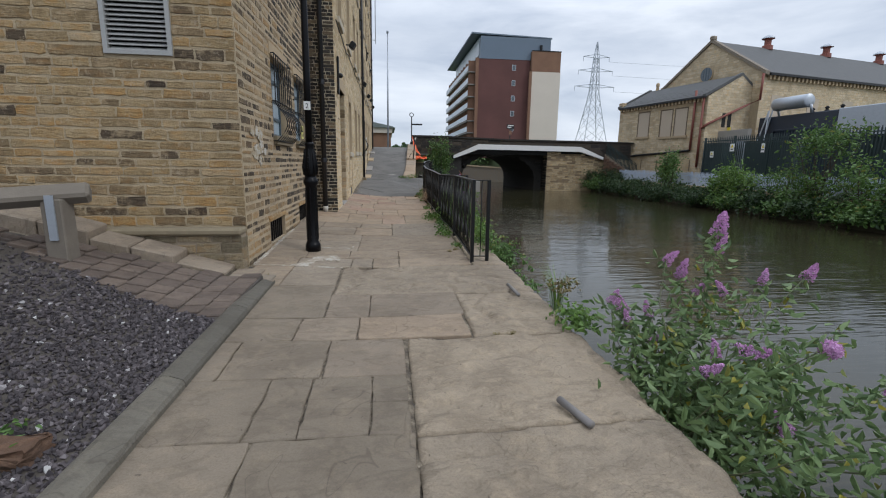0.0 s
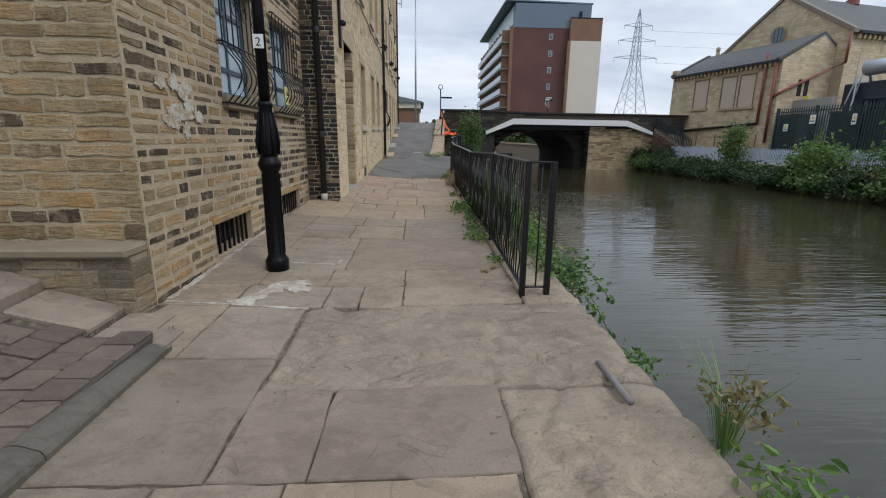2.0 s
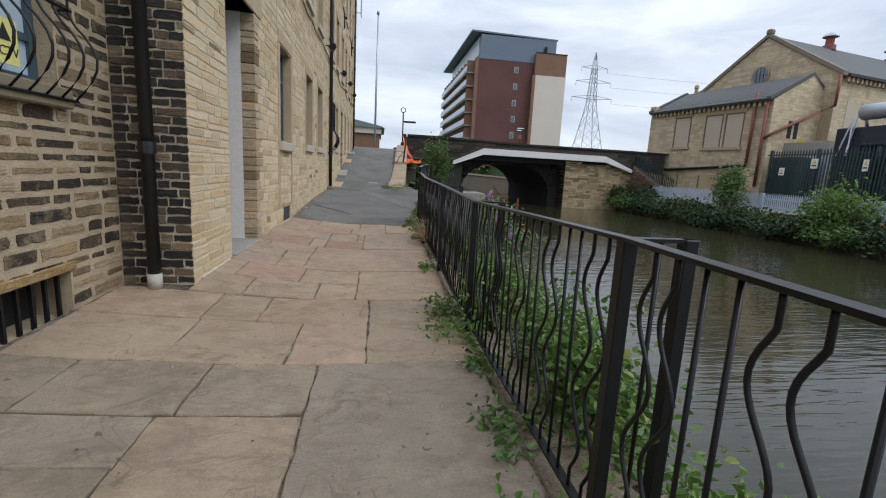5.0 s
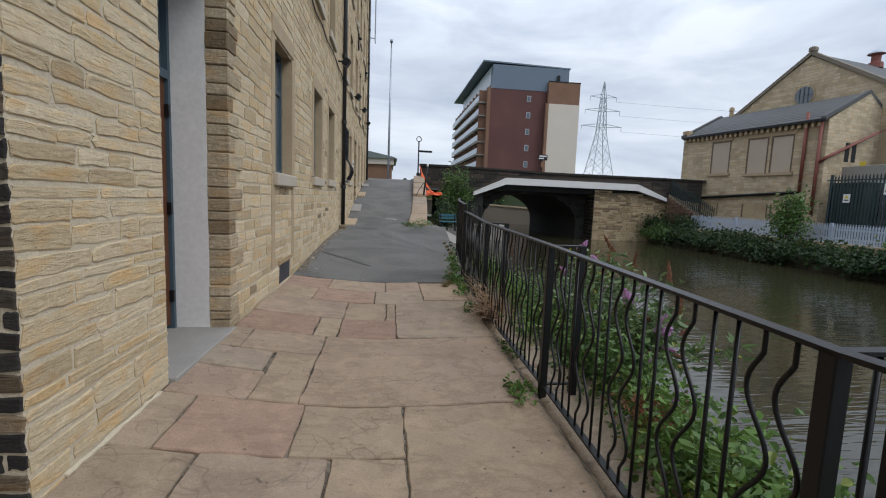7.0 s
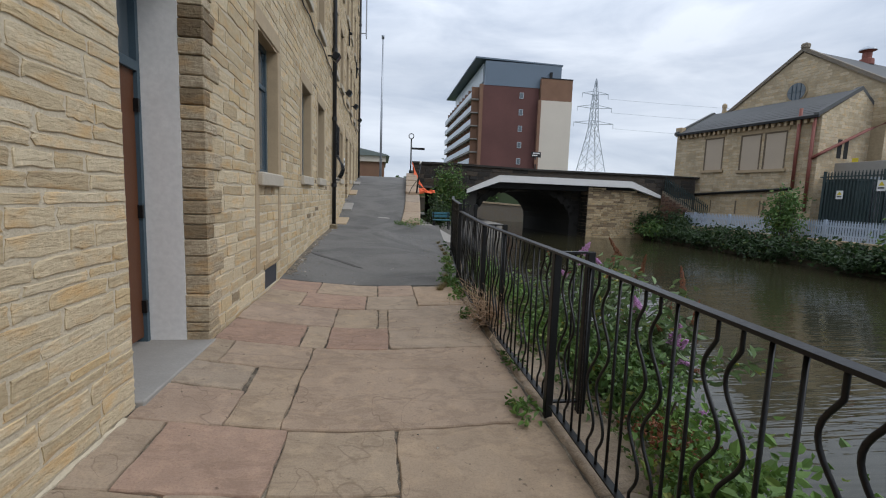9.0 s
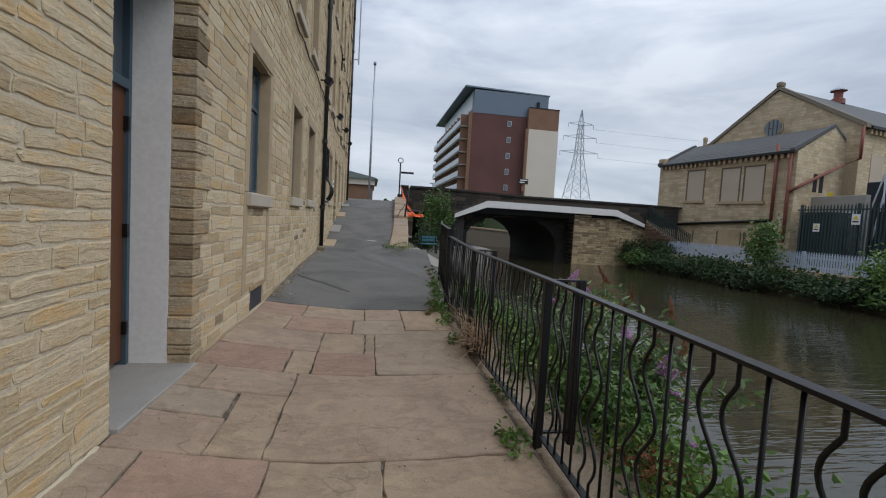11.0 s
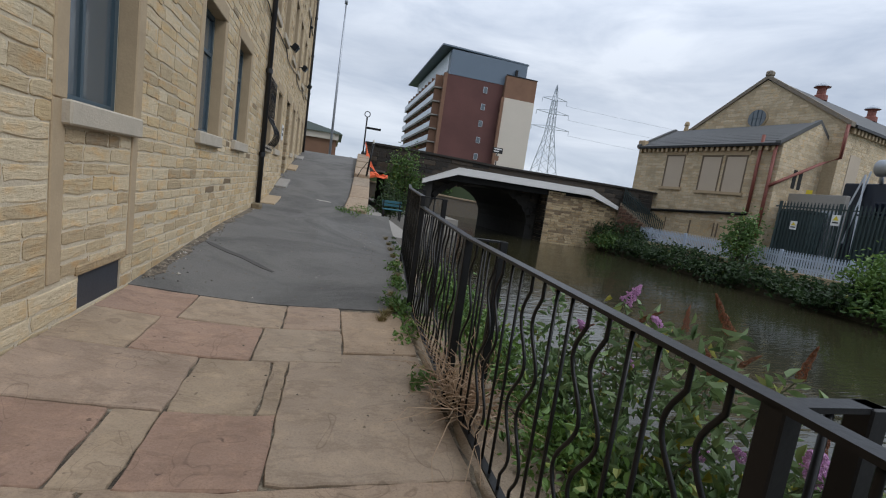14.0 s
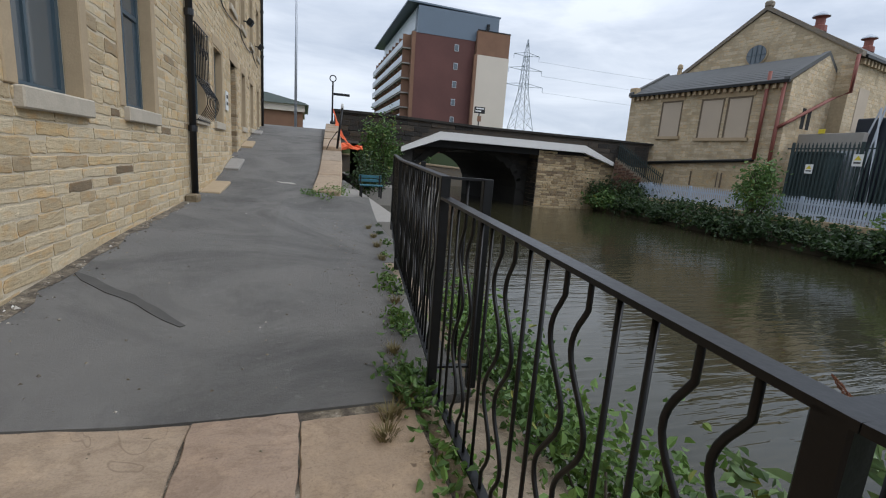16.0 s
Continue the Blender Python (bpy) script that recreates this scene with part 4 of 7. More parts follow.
def coping_block(x0, x1, y0, y1, lift):
    """A worn, uneven coping stone whose water edge is broken and rounded."""
    cell = 0.028 if y0 < 7 and y0 > 0 else 0.05
    nx, ny = max(4, int((x1 - x0) / cell)), max(4, int((y1 - y0) / cell))
    V, F = [], []
    def top(x, y):
        p = Vector((x, y, 0.0))
        warp = p + Vector((noise.noise(p * 1.3), noise.noise(p * 1.3 + Vector((5, 5, 5))), 0)) * 0.35
        rid = 0.014 * noise.noise(p * 1.6 + Vector((3, 1, 0))) - 0.028 * max(0.0, 1 - 11 * abs(noise.noise(warp * 1.5 + Vector((x1, 0, 2)))))
        rid += 0.011 * (1 if noise.noise(warp * 3.2) > 0.12 else 0) + 0.008 * (1 if noise.noise(warp * 4.7 + Vector((8, 2, 1))) > 0.2 else 0)
        rid += 0.009 * noise.noise(p * 7.0) + 0.006 * noise.noise(p * 19.0) - 0.010
        edge = max(0.0, 0.12 + 0.06 * noise.noise(p * 4.0) - (x1 - x)) / 0.12
        rim = min(x - x0, y - y0, y1 - y)
        return ground_z(x, y) + lift + rid - 0.022 * edge ** 2 - (0.012 if rim < 0.012 else 0.0)
    for j in range(ny + 1):
        for i in range(nx + 1):
            fx, fy = i / nx, j / ny
            x, y = x0 + 0.008 + (x1 - x0 - 0.008) * fx, y0 + 0.008 + (y1 - y0 - 0.016) * fy
            if i == nx:
                x += 0.03 * noise.noise(Vector((7, y * 3, 0))) + 0.012 * noise.noise(Vector((7, y * 11, 0)))
            if i == 0:
                x += 0.008 * noise.noise(Vector((2, y * 6, x0)))
            if j in (0, ny):
                y += 0.012 * noise.noise(Vector((x * 5, y0 + fy, 0)))
            V.append((x, y, top(x, y)))
    for j in range(ny):
        for i in range(nx):
            o = j * (nx + 1) + i
            F.append((o, o + 1, o + nx + 2, o + nx + 1))
    ring = [i for i in range(nx)] + [(j + 1) * (nx + 1) - 1 for j in range(ny)] + [ny * (nx + 1) + i for i in range(nx, 0, -1)] + [j * (nx + 1) for j in range(ny, 0, -1)]
    b = len(V)
    V += [(V[k][0], V[k][1], V[k][2] - 0.16) for k in ring]
    m = len(ring)
    F += [(ring[(k + 1) % m], ring[k], b + k, b + (k + 1) % m) for k in range(m)]
    return arrays("coping_stone", V, F, m_tancoping if y0 > 9.5 else m_coping, towpath, smooth=True)


# big worn coping stones along the water
COPING = [(-6, -4.2, 0.7), (-4.2, -2.6, 0.7), (-2.6, -1, 0.7), (-1, 0.5, 0.7), (0.5, 1.1, 0.52), (1.1, 2.36, 0.12), (2.36, 3.72, 0.12), (3.72, 4.95, 0.71), (4.95, 6.22, -0.65), (6.22, 7.6, 1.165), (7.6, 9.1, 1.165), (9.1, 10.4, 1.165), (10.4, 11.9, 1.165), (11.9, 13.2, 1.165), (13.2, 14.6, 1.165), (14.6, 16.45, 1.165), (16.45, 18.0, 1.45), (18.0, 19.5, 1.45)]
for y0, y1, x0 in COPING:
    coping_block(x0, 1.67 + 0.035 * math.sin(y0 * 5), y0, y1, -0.02 if y0 > 16 else 0.0)

# ---- railing ----
def railing(a, b, h, h2, label, stay=True, last=False):
    """One iron railing panel from foot a to foot b with straight and wavy bars."""
    a, b = Vector(a), Vector(b)
    L = (b - a).to_2d().length
    ang = math.degrees(math.atan2(b.y - a.y, b.x - a.x))
    r = thing("railing", (a.x, a.y, a.z, 0, 0, ang), label, "railing", "canal railings")
    rise, fall = (b.z - a.z) / L, (h2 - h) / L
    def post(x, y):
        z, t = rise * x, h + fall * x
        part("post", boxed(x - 0.025, x + 0.025, y - 0.025, y + 0.025, z - 0.05, z + t + 0.012, bevel=0.004), m_iron, r)
    post(0, 0)
    if last:
        post(L - 0.06, 0)
    bm = poly(bmesh.new(), [(-0.03, -0.025, h), (L - 0.03, -0.025, h2 + rise * L), (L - 0.03, 0.025, h2 + rise * L), (-0.03, 0.025, h)], (0, 0, 0.014))
    part("top_rail", bm, m_iron, r)
    bm = poly(bmesh.new(), [(0, -0.02, 0.07), (L - 0.06, -0.02, 0.07 + rise * L), (L - 0.06, 0.02, 0.07 + rise * L), (0, 0.02, 0.07)], (0, 0, 0.012))
    part("bottom_rail", bm, m_iron, r)
    if stay:
        post(0, -0.22)
        part("stay_bar", boxed(-0.02, 0.02, -0.24, 0, h, h + 0.012), m_iron, r)
        bar("bar", [(0, -0.12, 0.07), (0, -0.12, h)], 0.008, m_iron, r, sides=6)
        part("stay_foot", boxed(-0.015, 0.015, -0.22, 0, 0.07, 0.082), m_iron, r)
    n = int((L - 0.1) / 0.105)
    for k in range(1, n + 1):
        x = 0.0 + (L - 0.06) * k / (n + 1)
        z0, z1 = 0.08 + rise * x, h + (rise + fall) * x
        kind = k % 4
        if kind in (3, 0):
            bar("bar", [(x, 0, z0), (x, 0, z1)], 0.0075, m_iron, r, sides=6)
        else:
            s = -0.05
            pts = []
            for i in range(41):
                f = i / 40
                off = s * (math.sin((f - 0.08) / 0.84 * 4 * math.pi) if 0.08 < f < 0.92 else 0)
                pts.append((x + off, 0, z0 + f * (z1 - z0)))
            bar("bar", pts, 0.0075, m_iron, r, sides=8)
    return r


FEET = [(1.18, 6.41, 1.165), (1.22, 8.5, 1.13), (1.175, 10.66, 1.045), (1.2, 12.67, 1.045), (1.19, 14.65, 1.045), (1.25, 16.5, 1.08), (1.52, 18.9, 1.08), (1.9, 21.25, 1.08)]
for (x0, y0, h0), (x1, y1, h1) in zip(FEET, FEET[1:]):
    up = 0.1 if y0 > 16 else 0.0
    railing((x0, y0, ground_z(x0, y0) + up), (x1, y1, ground_z(x1, y1) + up), h0, h1, "black iron railing panel with wavy bars along the canal", last=y1 > 21)

# ---- street lamp ----
lamp = thing("lamp_post", (-1.2, 7.2, ground_z(-1.2, 7.2)), "black cast-iron lamp post with moulded collar and number plate", "lamp post")
bm = lathe(bmesh.new(), [(0.115, 0), (0.115, 0.10), (0.105, 0.12), (0.085, 0.16), (0.083, 1.0), (0.095, 1.02), (0.11, 1.06), (0.11, 1.09), (0.09, 1.12), (0.085, 1.15)], 20)
part("base", bm, m_lampblack, lamp, smooth=True)
bm = lathe(bmesh.new(), [(0.085, 1.15), (0.094, 1.2), (0.098, 1.28), (0.085, 1.42), (0.07, 1.52), (0.06, 1.6), (0.07, 1.62), (0.07, 1.64), (0.055, 1.66)], 20)
collar = part("collar", bm, m_lampblack, lamp, "moulded cast-iron collar", smooth=True)
for k in range(8):
    a = 2 * math.pi * k / 8
    bar("leaf", [(0.095 * math.cos(a), 0.095 * math.sin(a), 1.17), (0.104 * math.cos(a), 0.104 * math.sin(a), 1.28), (0.088 * math.cos(a), 0.088 * math.sin(a), 1.42), (0.07 * math.cos(a), 0.07 * math.sin(a), 1.56)], [0.01, 0.018, 0.013, 0.006], m_lampblack, collar, sides=6)
    bar("flute", [(0.085 * math.cos(a), 0.085 * math.sin(a), 0.18), (0.083 * math.cos(a), 0.083 * math.sin(a), 0.98)], 0.008, m_lampblack, lamp, sides=5)
bm = lathe(bmesh.new(), [(0.052, 1.66), (0.05, 2.6), (0.042, 5.2), (0.04, 5.4)], 16)
part("shaft", bm, m_lampblack, lamp, smooth=True)
bm = lathe(bmesh.new(), [(0.04, 5.4), (0.12, 5.5), (0.2, 5.95), (0.22, 5.97), (0.05, 6.15), (0.02, 6.3)], 12)
part("lantern", bm, m_glass, lamp)
bm = poly(bmesh.new(), [(-0.048, -0.058, 2.12), (0.048, -0.058, 2.12), (0.048, -0.058, 2.24), (-0.048, -0.058, 2.24)], (0, 0.006, 0))
plate = part("number_plate", bm, m_signwhite, lamp, "small white plate with a black 2")
txt = bpy.data.curves.new("numeral", "FONT")
txt.body, txt.size, txt.extrude, txt.align_x = "2", 0.105, 0.001, "CENTER"
txt.materials.append(m_ink)
tx = new("numeral", txt); tx.parent = plate
tx.matrix_local = pose(0, -0.0605, 2.14, 90)

# ---- bridge ----
YB = 38.0
bridge = thing("canal_bridge", (12, YB, 0), "blackened stone canal bridge with a white-edged steel deck", "bridge")
q = bridge.matrix_world
def bp(name, bm2, mat, label=""):
    return part(name, pushed(Matrix(), q, bm2), mat, bridge, label)
bm = poly(bmesh.new(), [(5.4, YB, 1.9), (7.5, YB, 2.68), (16.4, YB, 2.62), (18.5, YB, 1.98), (18.5, YB, 2.2), (16.4, YB, 3.04), (7.5, YB, 3.1), (5.4, YB, 2.15)], (0, 0.35, 0))
bp("deck_beam", bm, m_white, "white painted deck edge beam")
bm = poly(bmesh.new(), [(2.0, YB + 0.1, 2.3), (5.4, YB + 0.1, 2.16), (7.5, YB + 0.1, 3.11), (16.4, YB + 0.1, 3.05), (18.5, YB + 0.1, 2.21), (21.0, YB + 0.1, 2.0), (21.0, YB + 0.1, 3.4), (18.0, YB + 0.1, 3.42), (10, YB + 0.1, 3.44), (4.5, YB + 0.1, 3.6), (2.0, YB + 0.1, 3.6)], (0, 0.4, 0))
bp("parapet", bm, m_dark_i, "soot-black stone parapet")
bm = poly(bmesh.new(), [(1.95, YB, 3.6), (4.5, YB, 3.6), (10, YB, 3.44), (18.0, YB, 3.42), (21.2, YB, 3.4), (21.2, YB, 3.5), (18, YB, 3.54), (10, YB, 3.56), (4.5, YB, 3.72), (1.95, YB, 3.72)], (0, 0.6, 0))
bp("parapet_coping", bm, m_dark_i, "dark stone coping")
# deck is coloured near-black for the shade on its underside
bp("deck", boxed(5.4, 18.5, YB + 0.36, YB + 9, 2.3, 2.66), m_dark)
# old stone arch behind the deck edge
def arch_wall(bm2, y, x0, x1, z0, z1, a0, a1, spring, top, depth, skew=0.0):
    pts = [(x0, y, z0), (a0, y, z0), (a0, y, spring)]
    for k in range(1, 16):
        w = math.pi * (1 - k / 16)
        pts.append(((a0 + a1) / 2 + (a1 - a0) / 2 * math.cos(w), y, spring + (top - spring) * math.sin(w)))
    pts += [(a1, y, spring), (a1, y, z0), (x1, y, z0), (x1, y, z1), (x0, y, z1)]
    return poly(bm2, pts, (skew, depth, 0))
# barrel and abutment carry the tunnel's shade in their near-black colour
bp("arch", arch_wall(bmesh.new(), YB + 1.6, 4.6, 17.2, -2.1, 2.5, 6.3, 12.9, 0.3, 2.35, 7.0, -1.0), m_blackstone, "blackened stone arch barrel with its shade in the colour")
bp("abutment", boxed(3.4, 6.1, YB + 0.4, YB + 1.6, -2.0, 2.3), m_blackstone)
pier = bp("pier", poly(bmesh.new(), [(13.55, YB + 0.3, -2.0), (19.0, YB + 0.3, -2.0), (19.0, YB + 0.42, 1.9), (16.6, YB + 0.42, 2.55), (13.65, YB + 0.42, 2.62)], (0, 1.3, 0)), m_mortar_dark, "square-dressed stone pier")
mp = plane_at((0, YB + 0.3, 0), (1, 0, 0), (0, -1, 0))
lay("stone", [s for s in courses(13.55, 19.0, -0.9, 2.6, [], (0.12, 0.16), (0.3, 0.7), 0.007, seed=31) if s[1] + 0.06 < np.interp(s[0], [13.5, 16.6, 19.0], [2.6, 2.5, 1.88])], mp @ pose(0, 0, -0.02), 0.03, (m_pier, m_pier), pier)
mp2 = plane_at((13.55, YB + 1.55, 0), (0, -1, 0), (-1, 0, 0))
lay("stone", courses(0, 1.25, -0.9, 2.1, [], (0.2, 0.26), (0.35, 0.6), 0.015, seed=32), mp2, 0.04, (m_dark_i, m_dark_i), pier)
bp("towpath_shelf", boxed(3.4, 7.3, YB - 2, YB + 14, -2.0, 0.12), m_concrete, "concrete towpath shelf under the bridge")
bp("far_wall", poly(bmesh.new(), [(3.0, YB + 22, -1.0), (17.2, YB + 16, -1.0), (17.2, YB + 16, 0.75), (3.0, YB + 22, 1.5)], (0.2, 0.5, 0)), m_greywall, "grey stone wall beyond the bridge")
bp("far_coping", poly(bmesh.new(), [(3.0, YB + 21.9, 1.5), (17.2, YB + 15.9, 0.75), (17.2, YB + 15.9, 0.9), (3.0, YB + 21.9, 1.65)], (0.25, 0.65, 0)), m_dressed)
wing = bp("wing_wall", poly(bmesh.new(), [(18.4, YB + 0.2, -1.0), (20.6, YB - 1.7, -1.0), (20.6, YB - 1.7, 0.7), (18.6, YB, 2.5)], (0.5, 0.4, 0)), m_mortar_dark, "dark brick wing wall")
wl = math.hypot(2.1, 1.8)
m_wing = plane_at((18.42, YB - 0.02, 0), (2.1 / wl, -1.8 / wl, 0), (-1.8 / wl, -2.1 / wl, 0))
lay("brick", [s for s in courses(0.1, wl, -0.6, 2.5, [], (0.08, 0.09), (0.2, 0.26), 0.012, seed=35) if s[1] + 0.05 < 2.42 - 1.68 * s[0] / wl], m_wing, 0.025, (m_wingbrick, m_wingbrick), wing)

# parapet courses, seen as black stone blocks
mpar = plane_at((0, YB + 0.1, 0), (1, 0, 0), (0, -1, 0))
par = [s for s in courses(2.0, 20.9, 2.2, 3.6, [], (0.22, 0.3), (0.4, 0.8), 0.015, seed=33)
       if np.interp(s[0], [2, 5.4, 7.5, 16.4, 18.5, 21], [2.35, 2.3, 3.2, 3.15, 2.35, 2.1]) < s[1] - s[3] / 2 and s[1] + s[3] / 2 < np.interp(s[0], [2, 4.5, 10, 21], [3.62, 3.62, 3.46, 3.42])]
lay("stone", par, mpar, 0.03, (m_dark_i, m_dark_i), bridge)
march = plane_at((0, YB + 1.6, 0), (1, 0, 0), (0, -1, 0))
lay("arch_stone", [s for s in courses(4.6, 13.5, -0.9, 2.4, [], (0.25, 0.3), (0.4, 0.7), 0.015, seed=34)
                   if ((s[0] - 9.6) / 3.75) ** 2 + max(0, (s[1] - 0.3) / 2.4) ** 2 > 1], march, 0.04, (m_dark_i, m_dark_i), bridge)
# voussoirs share the near-black that includes shade below the deck
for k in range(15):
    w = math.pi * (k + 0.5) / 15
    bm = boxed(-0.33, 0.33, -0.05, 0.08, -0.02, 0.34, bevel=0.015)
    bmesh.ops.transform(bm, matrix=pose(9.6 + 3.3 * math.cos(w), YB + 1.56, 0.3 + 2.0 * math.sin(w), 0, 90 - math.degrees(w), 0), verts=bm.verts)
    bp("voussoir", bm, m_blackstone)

# ---- hall across the canal ----
HALL = Matrix.Translation((20.8, 40.3, 0)) @ Matrix.Rotation(radians(-78), 4, "Z")
hall = thing("stone_hall", HALL, "large buff stone hall with slate roofs and a round gable window", "hall")
LW, LE, LR, LD = 9.25, 6.5, 8.1, 3.0


def hp(name, bm2, mat, label="", parent=None):
    """A part of the hall; x along the front, y back from it, z up."""
    return part(name, bm2, mat, parent or hall, label)


hp("wing_body", poly(bmesh.new(), [(0.1, 0, 0), (0.1, 0, LE), (0.1, LD, LR), (0.1, 4.13, 7.4), (0.1, 4.13, 0)], (LW - 0.1, 0, 0)), m_mortar, "lower front wing")
hp("wing_roof", poly(bmesh.new(), [(0.3, -0.25, LE - 0.05), (0.3, -0.25, LE + 0.06), (0.3, LD, LR + 0.1), (0.3, LD, LR)], (LW - 0.5, 0, 0)), m_slate, "slate roof of the front wing")
hp("wing_roof", poly(bmesh.new(), [(0.3, LD, LR), (0.3, LD, LR + 0.1), (0.3, 4.13, 7.5), (0.3, 4.13, 7.4)], (LW - 0.5, 0, 0)), m_slate)
for u in (0.1, LW - 0.25):
    hp("verge_coping", poly(bmesh.new(), [(u, -0.3, LE - 0.05), (u, -0.3, LE + 0.16), (u, LD, LR + 0.22), (u, 4.1, 7.62), (u, 4.1, 7.4), (u, LD, LR)], (0.25, 0, 0)), m_slate)
hp("main_body", poly(bmesh.new(), [(0.75, 4.14, 0), (9.9, 4.14, 0), (9.9, 4.14, 8.35), (5.25, 4.14, 11.3), (0.75, 4.14, 8.5)], (0, 40, 0)), m_mortar, "gabled main hall")
for s0, s1 in (((10.15, 8.2), (5.25, 11.36)), ((0.5, 8.3), (5.25, 11.36))):
    hp("main_roof", poly(bmesh.new(), [(s0[0], 4.45, s0[1]), (s1[0], 4.45, s1[1]), (s1[0], 4.45, s1[1] + 0.12), (s0[0], 4.45, s0[1] + 0.12)], (0, 39.6, 0)), m_slate, "slate roof of the main hall")
    hp("gable_coping", poly(bmesh.new(), [(s0[0], 4.05, s0[1] - 0.05), (s1[0], 4.05, s1[1]), (s1[0], 4.05, s1[1] + 0.24), (s0[0], 4.05, s0[1] + 0.2)], (0, 0.45, 0)), m_greywall)
hp("finial", boxed(5.05, 5.45, 4.0, 4.45, 11.5, 11.85, bevel=0.08), m_greywall)
hp("kneeler", boxed(0.3, 0.75, 4.05, 4.5, 8.1, 8.55, bevel=0.05), m_dressed)
hp("chimney_pot", lathe(bmesh.new(), [(0.16, 8.1), (0.12, 8.5), (0.17, 8.52), (0.15, 8.72), (0.08, 8.8)], 10, (1.1, LD, 0)), m_dressed)
hp("end_parapet", boxed(0.0, 0.5, -0.12, 0.3, 6.4, 7.0, bevel=0.03), m_dressed)
WING_H = [(2.45, 3.8, 3.95, 6.0), (4.93, 6.2, 3.85, 5.95), (6.38, 7.63, 3.85, 5.95), (1.9, 3.3, 1.25, 2.1), (4.96, 6.55, 1.2, 2.1), (6.7, 8.3, 1.2, 2.1)]
mh_front = HALL @ plane_at((0, 0, 0), (1, 0, 0), (0, -1, 0))
lay("stone", courses(0.1, LW, 0.2, LE, WING_H, (0.15, 0.2), (0.28, 0.6), 0.006, seed=41), mh_front, 0.006, (m_hall, m_hall), hall)
gable = [s for s in courses(0.75, 9.9, 6.5, 11.3, [(4.5, 5.74, 8.3, 9.55)], (0.15, 0.2), (0.28, 0.6), 0.006, seed=42)
         if s[1] + s[3] / 2 < np.interp(s[0], [0.75, 5.25, 9.9], [8.4, 11.2, 8.25]) - 0.1]
lay("stone", gable, HALL @ plane_at((0, 4.14, 0), (1, 0, 0), (0, -1, 0)), 0.006, (m_hall, m_hall), hall)
SIDE_H = [(5.3, 6.5, 4.6, 6.8), (9.2, 10.4, 4.6, 6.8), (13.2, 14.4, 4.6, 6.8), (17.2, 18.4, 4.6, 6.8)]
lay("stone", courses(4.14, 32, 0.2, 8.2, SIDE_H, (0.16, 0.21), (0.3, 0.65), 0.006, seed=43), HALL @ plane_at((9.9, 0, 0), (0, 1, 0), (1, 0, 0)), 0.006, (m_hall, m_hall), hall)
ends = [s for s in courses(0, 4.14, 0.2, 8.0, [(1.5, 1.85, 4.4, 5.4), (2.05, 2.4, 4.4, 5.4)], (0.15, 0.2), (0.28, 0.55), 0.006, seed=44) if s[1] + s[3] / 2 < np.interp(s[0], [0, LD, 4.14], [LE, LR, 7.4]) - 0.05]
lay("stone", ends, HALL @ plane_at((LW, 0, 0), (0, 1, 0), (1, 0, 0)), 0.006, (m_hall, m_hall), hall)
for u0, u1, z0, z1 in WING_H:
    w = hp("blocked_window", boxed(u0, u1, -0.012, 0.05, z0, z1), m_board if z0 > 3 else m_pier, "blocked-up window with boards")
    if z0 > 3:
        hp("sill", boxed(u0 - 0.12, u1 + 0.12, -0.12, 0.0, z0 - 0.16, z0), m_dressed, "", w)
        hp("lintel", boxed(u0 - 0.1, u1 + 0.1, -0.05, 0.0, z1, z1 + 0.28), m_dressed, "", w)
        # dark top strip paints the lintel's shadow on the flush board
        hp("frame", boxed(u0, u1, -0.035, -0.012, z1 - 0.09, z1), m_recess_shadow, "", w)
    # dark side strips, frame and painted recess shadow in one
    for ua, ub in ((u0, u0 + 0.09), (u1 - 0.06, u1)):
        hp("frame", boxed(ua, ub, -0.035, -0.012, z0, z1 - 0.09), m_recess_shadow, "", w)
hp("oculus", lathe(bmesh.new(), [(0.62, 0), (0.62, 0.05), (0.5, 0.05)], 24), m_dressed, "round gable window surround").matrix_basis = pose(5.12, 4.12, 8.93, 90)
pane = hp("oculus_pane", lathe(bmesh.new(), [(0.54, 0), (0.54, 0.02)], 24), m_glass, "dark round glass")
pane.matrix_basis = pose(5.12, 4.06, 8.93, 90)
for a, b, c, d in ((4.6, 5.64, 8.915, 8.945), (5.1, 5.14, 8.45, 9.42), (4.85, 4.88, 8.5, 9.37), (5.36, 5.39, 8.5, 9.37)):
    hp("glazing_bar", boxed(a, b, 4.01, 4.04, c, d), m_frame)
for u0, u1, z0, z1 in SIDE_H:
    hp("blocked_window", boxed(9.88, 9.93, u0, u1, z0, z1), m_board, "pale boarded window")
for d in (1.5, 2.05):
    hp("slit_window", boxed(LW - 0.05, LW + 0.012, d, d + 0.35, 4.4, 5.4), m_dark, "narrow dark slit window")
for k in range(26):
    hp("corbel", boxed(0.35 + k * 0.34, 0.5 + k * 0.34, -0.22, 0.0, LE - 0.32, LE - 0.1), m_dressed)
for k in range(60):
    hp("corbel", boxed(9.93, 10.12, 4.6 + k * 0.42, 4.78 + k * 0.42, 7.85, 8.12), m_dressed)
hp("gutter", boxed(0.3, LW, -0.32, -0.2, LE - 0.1, LE + 0.02), m_iron, "black cast-iron gutter")
hp("gutter", boxed(10.1, 10.25, 4.5, 44, 8.12, 8.26), m_iron)
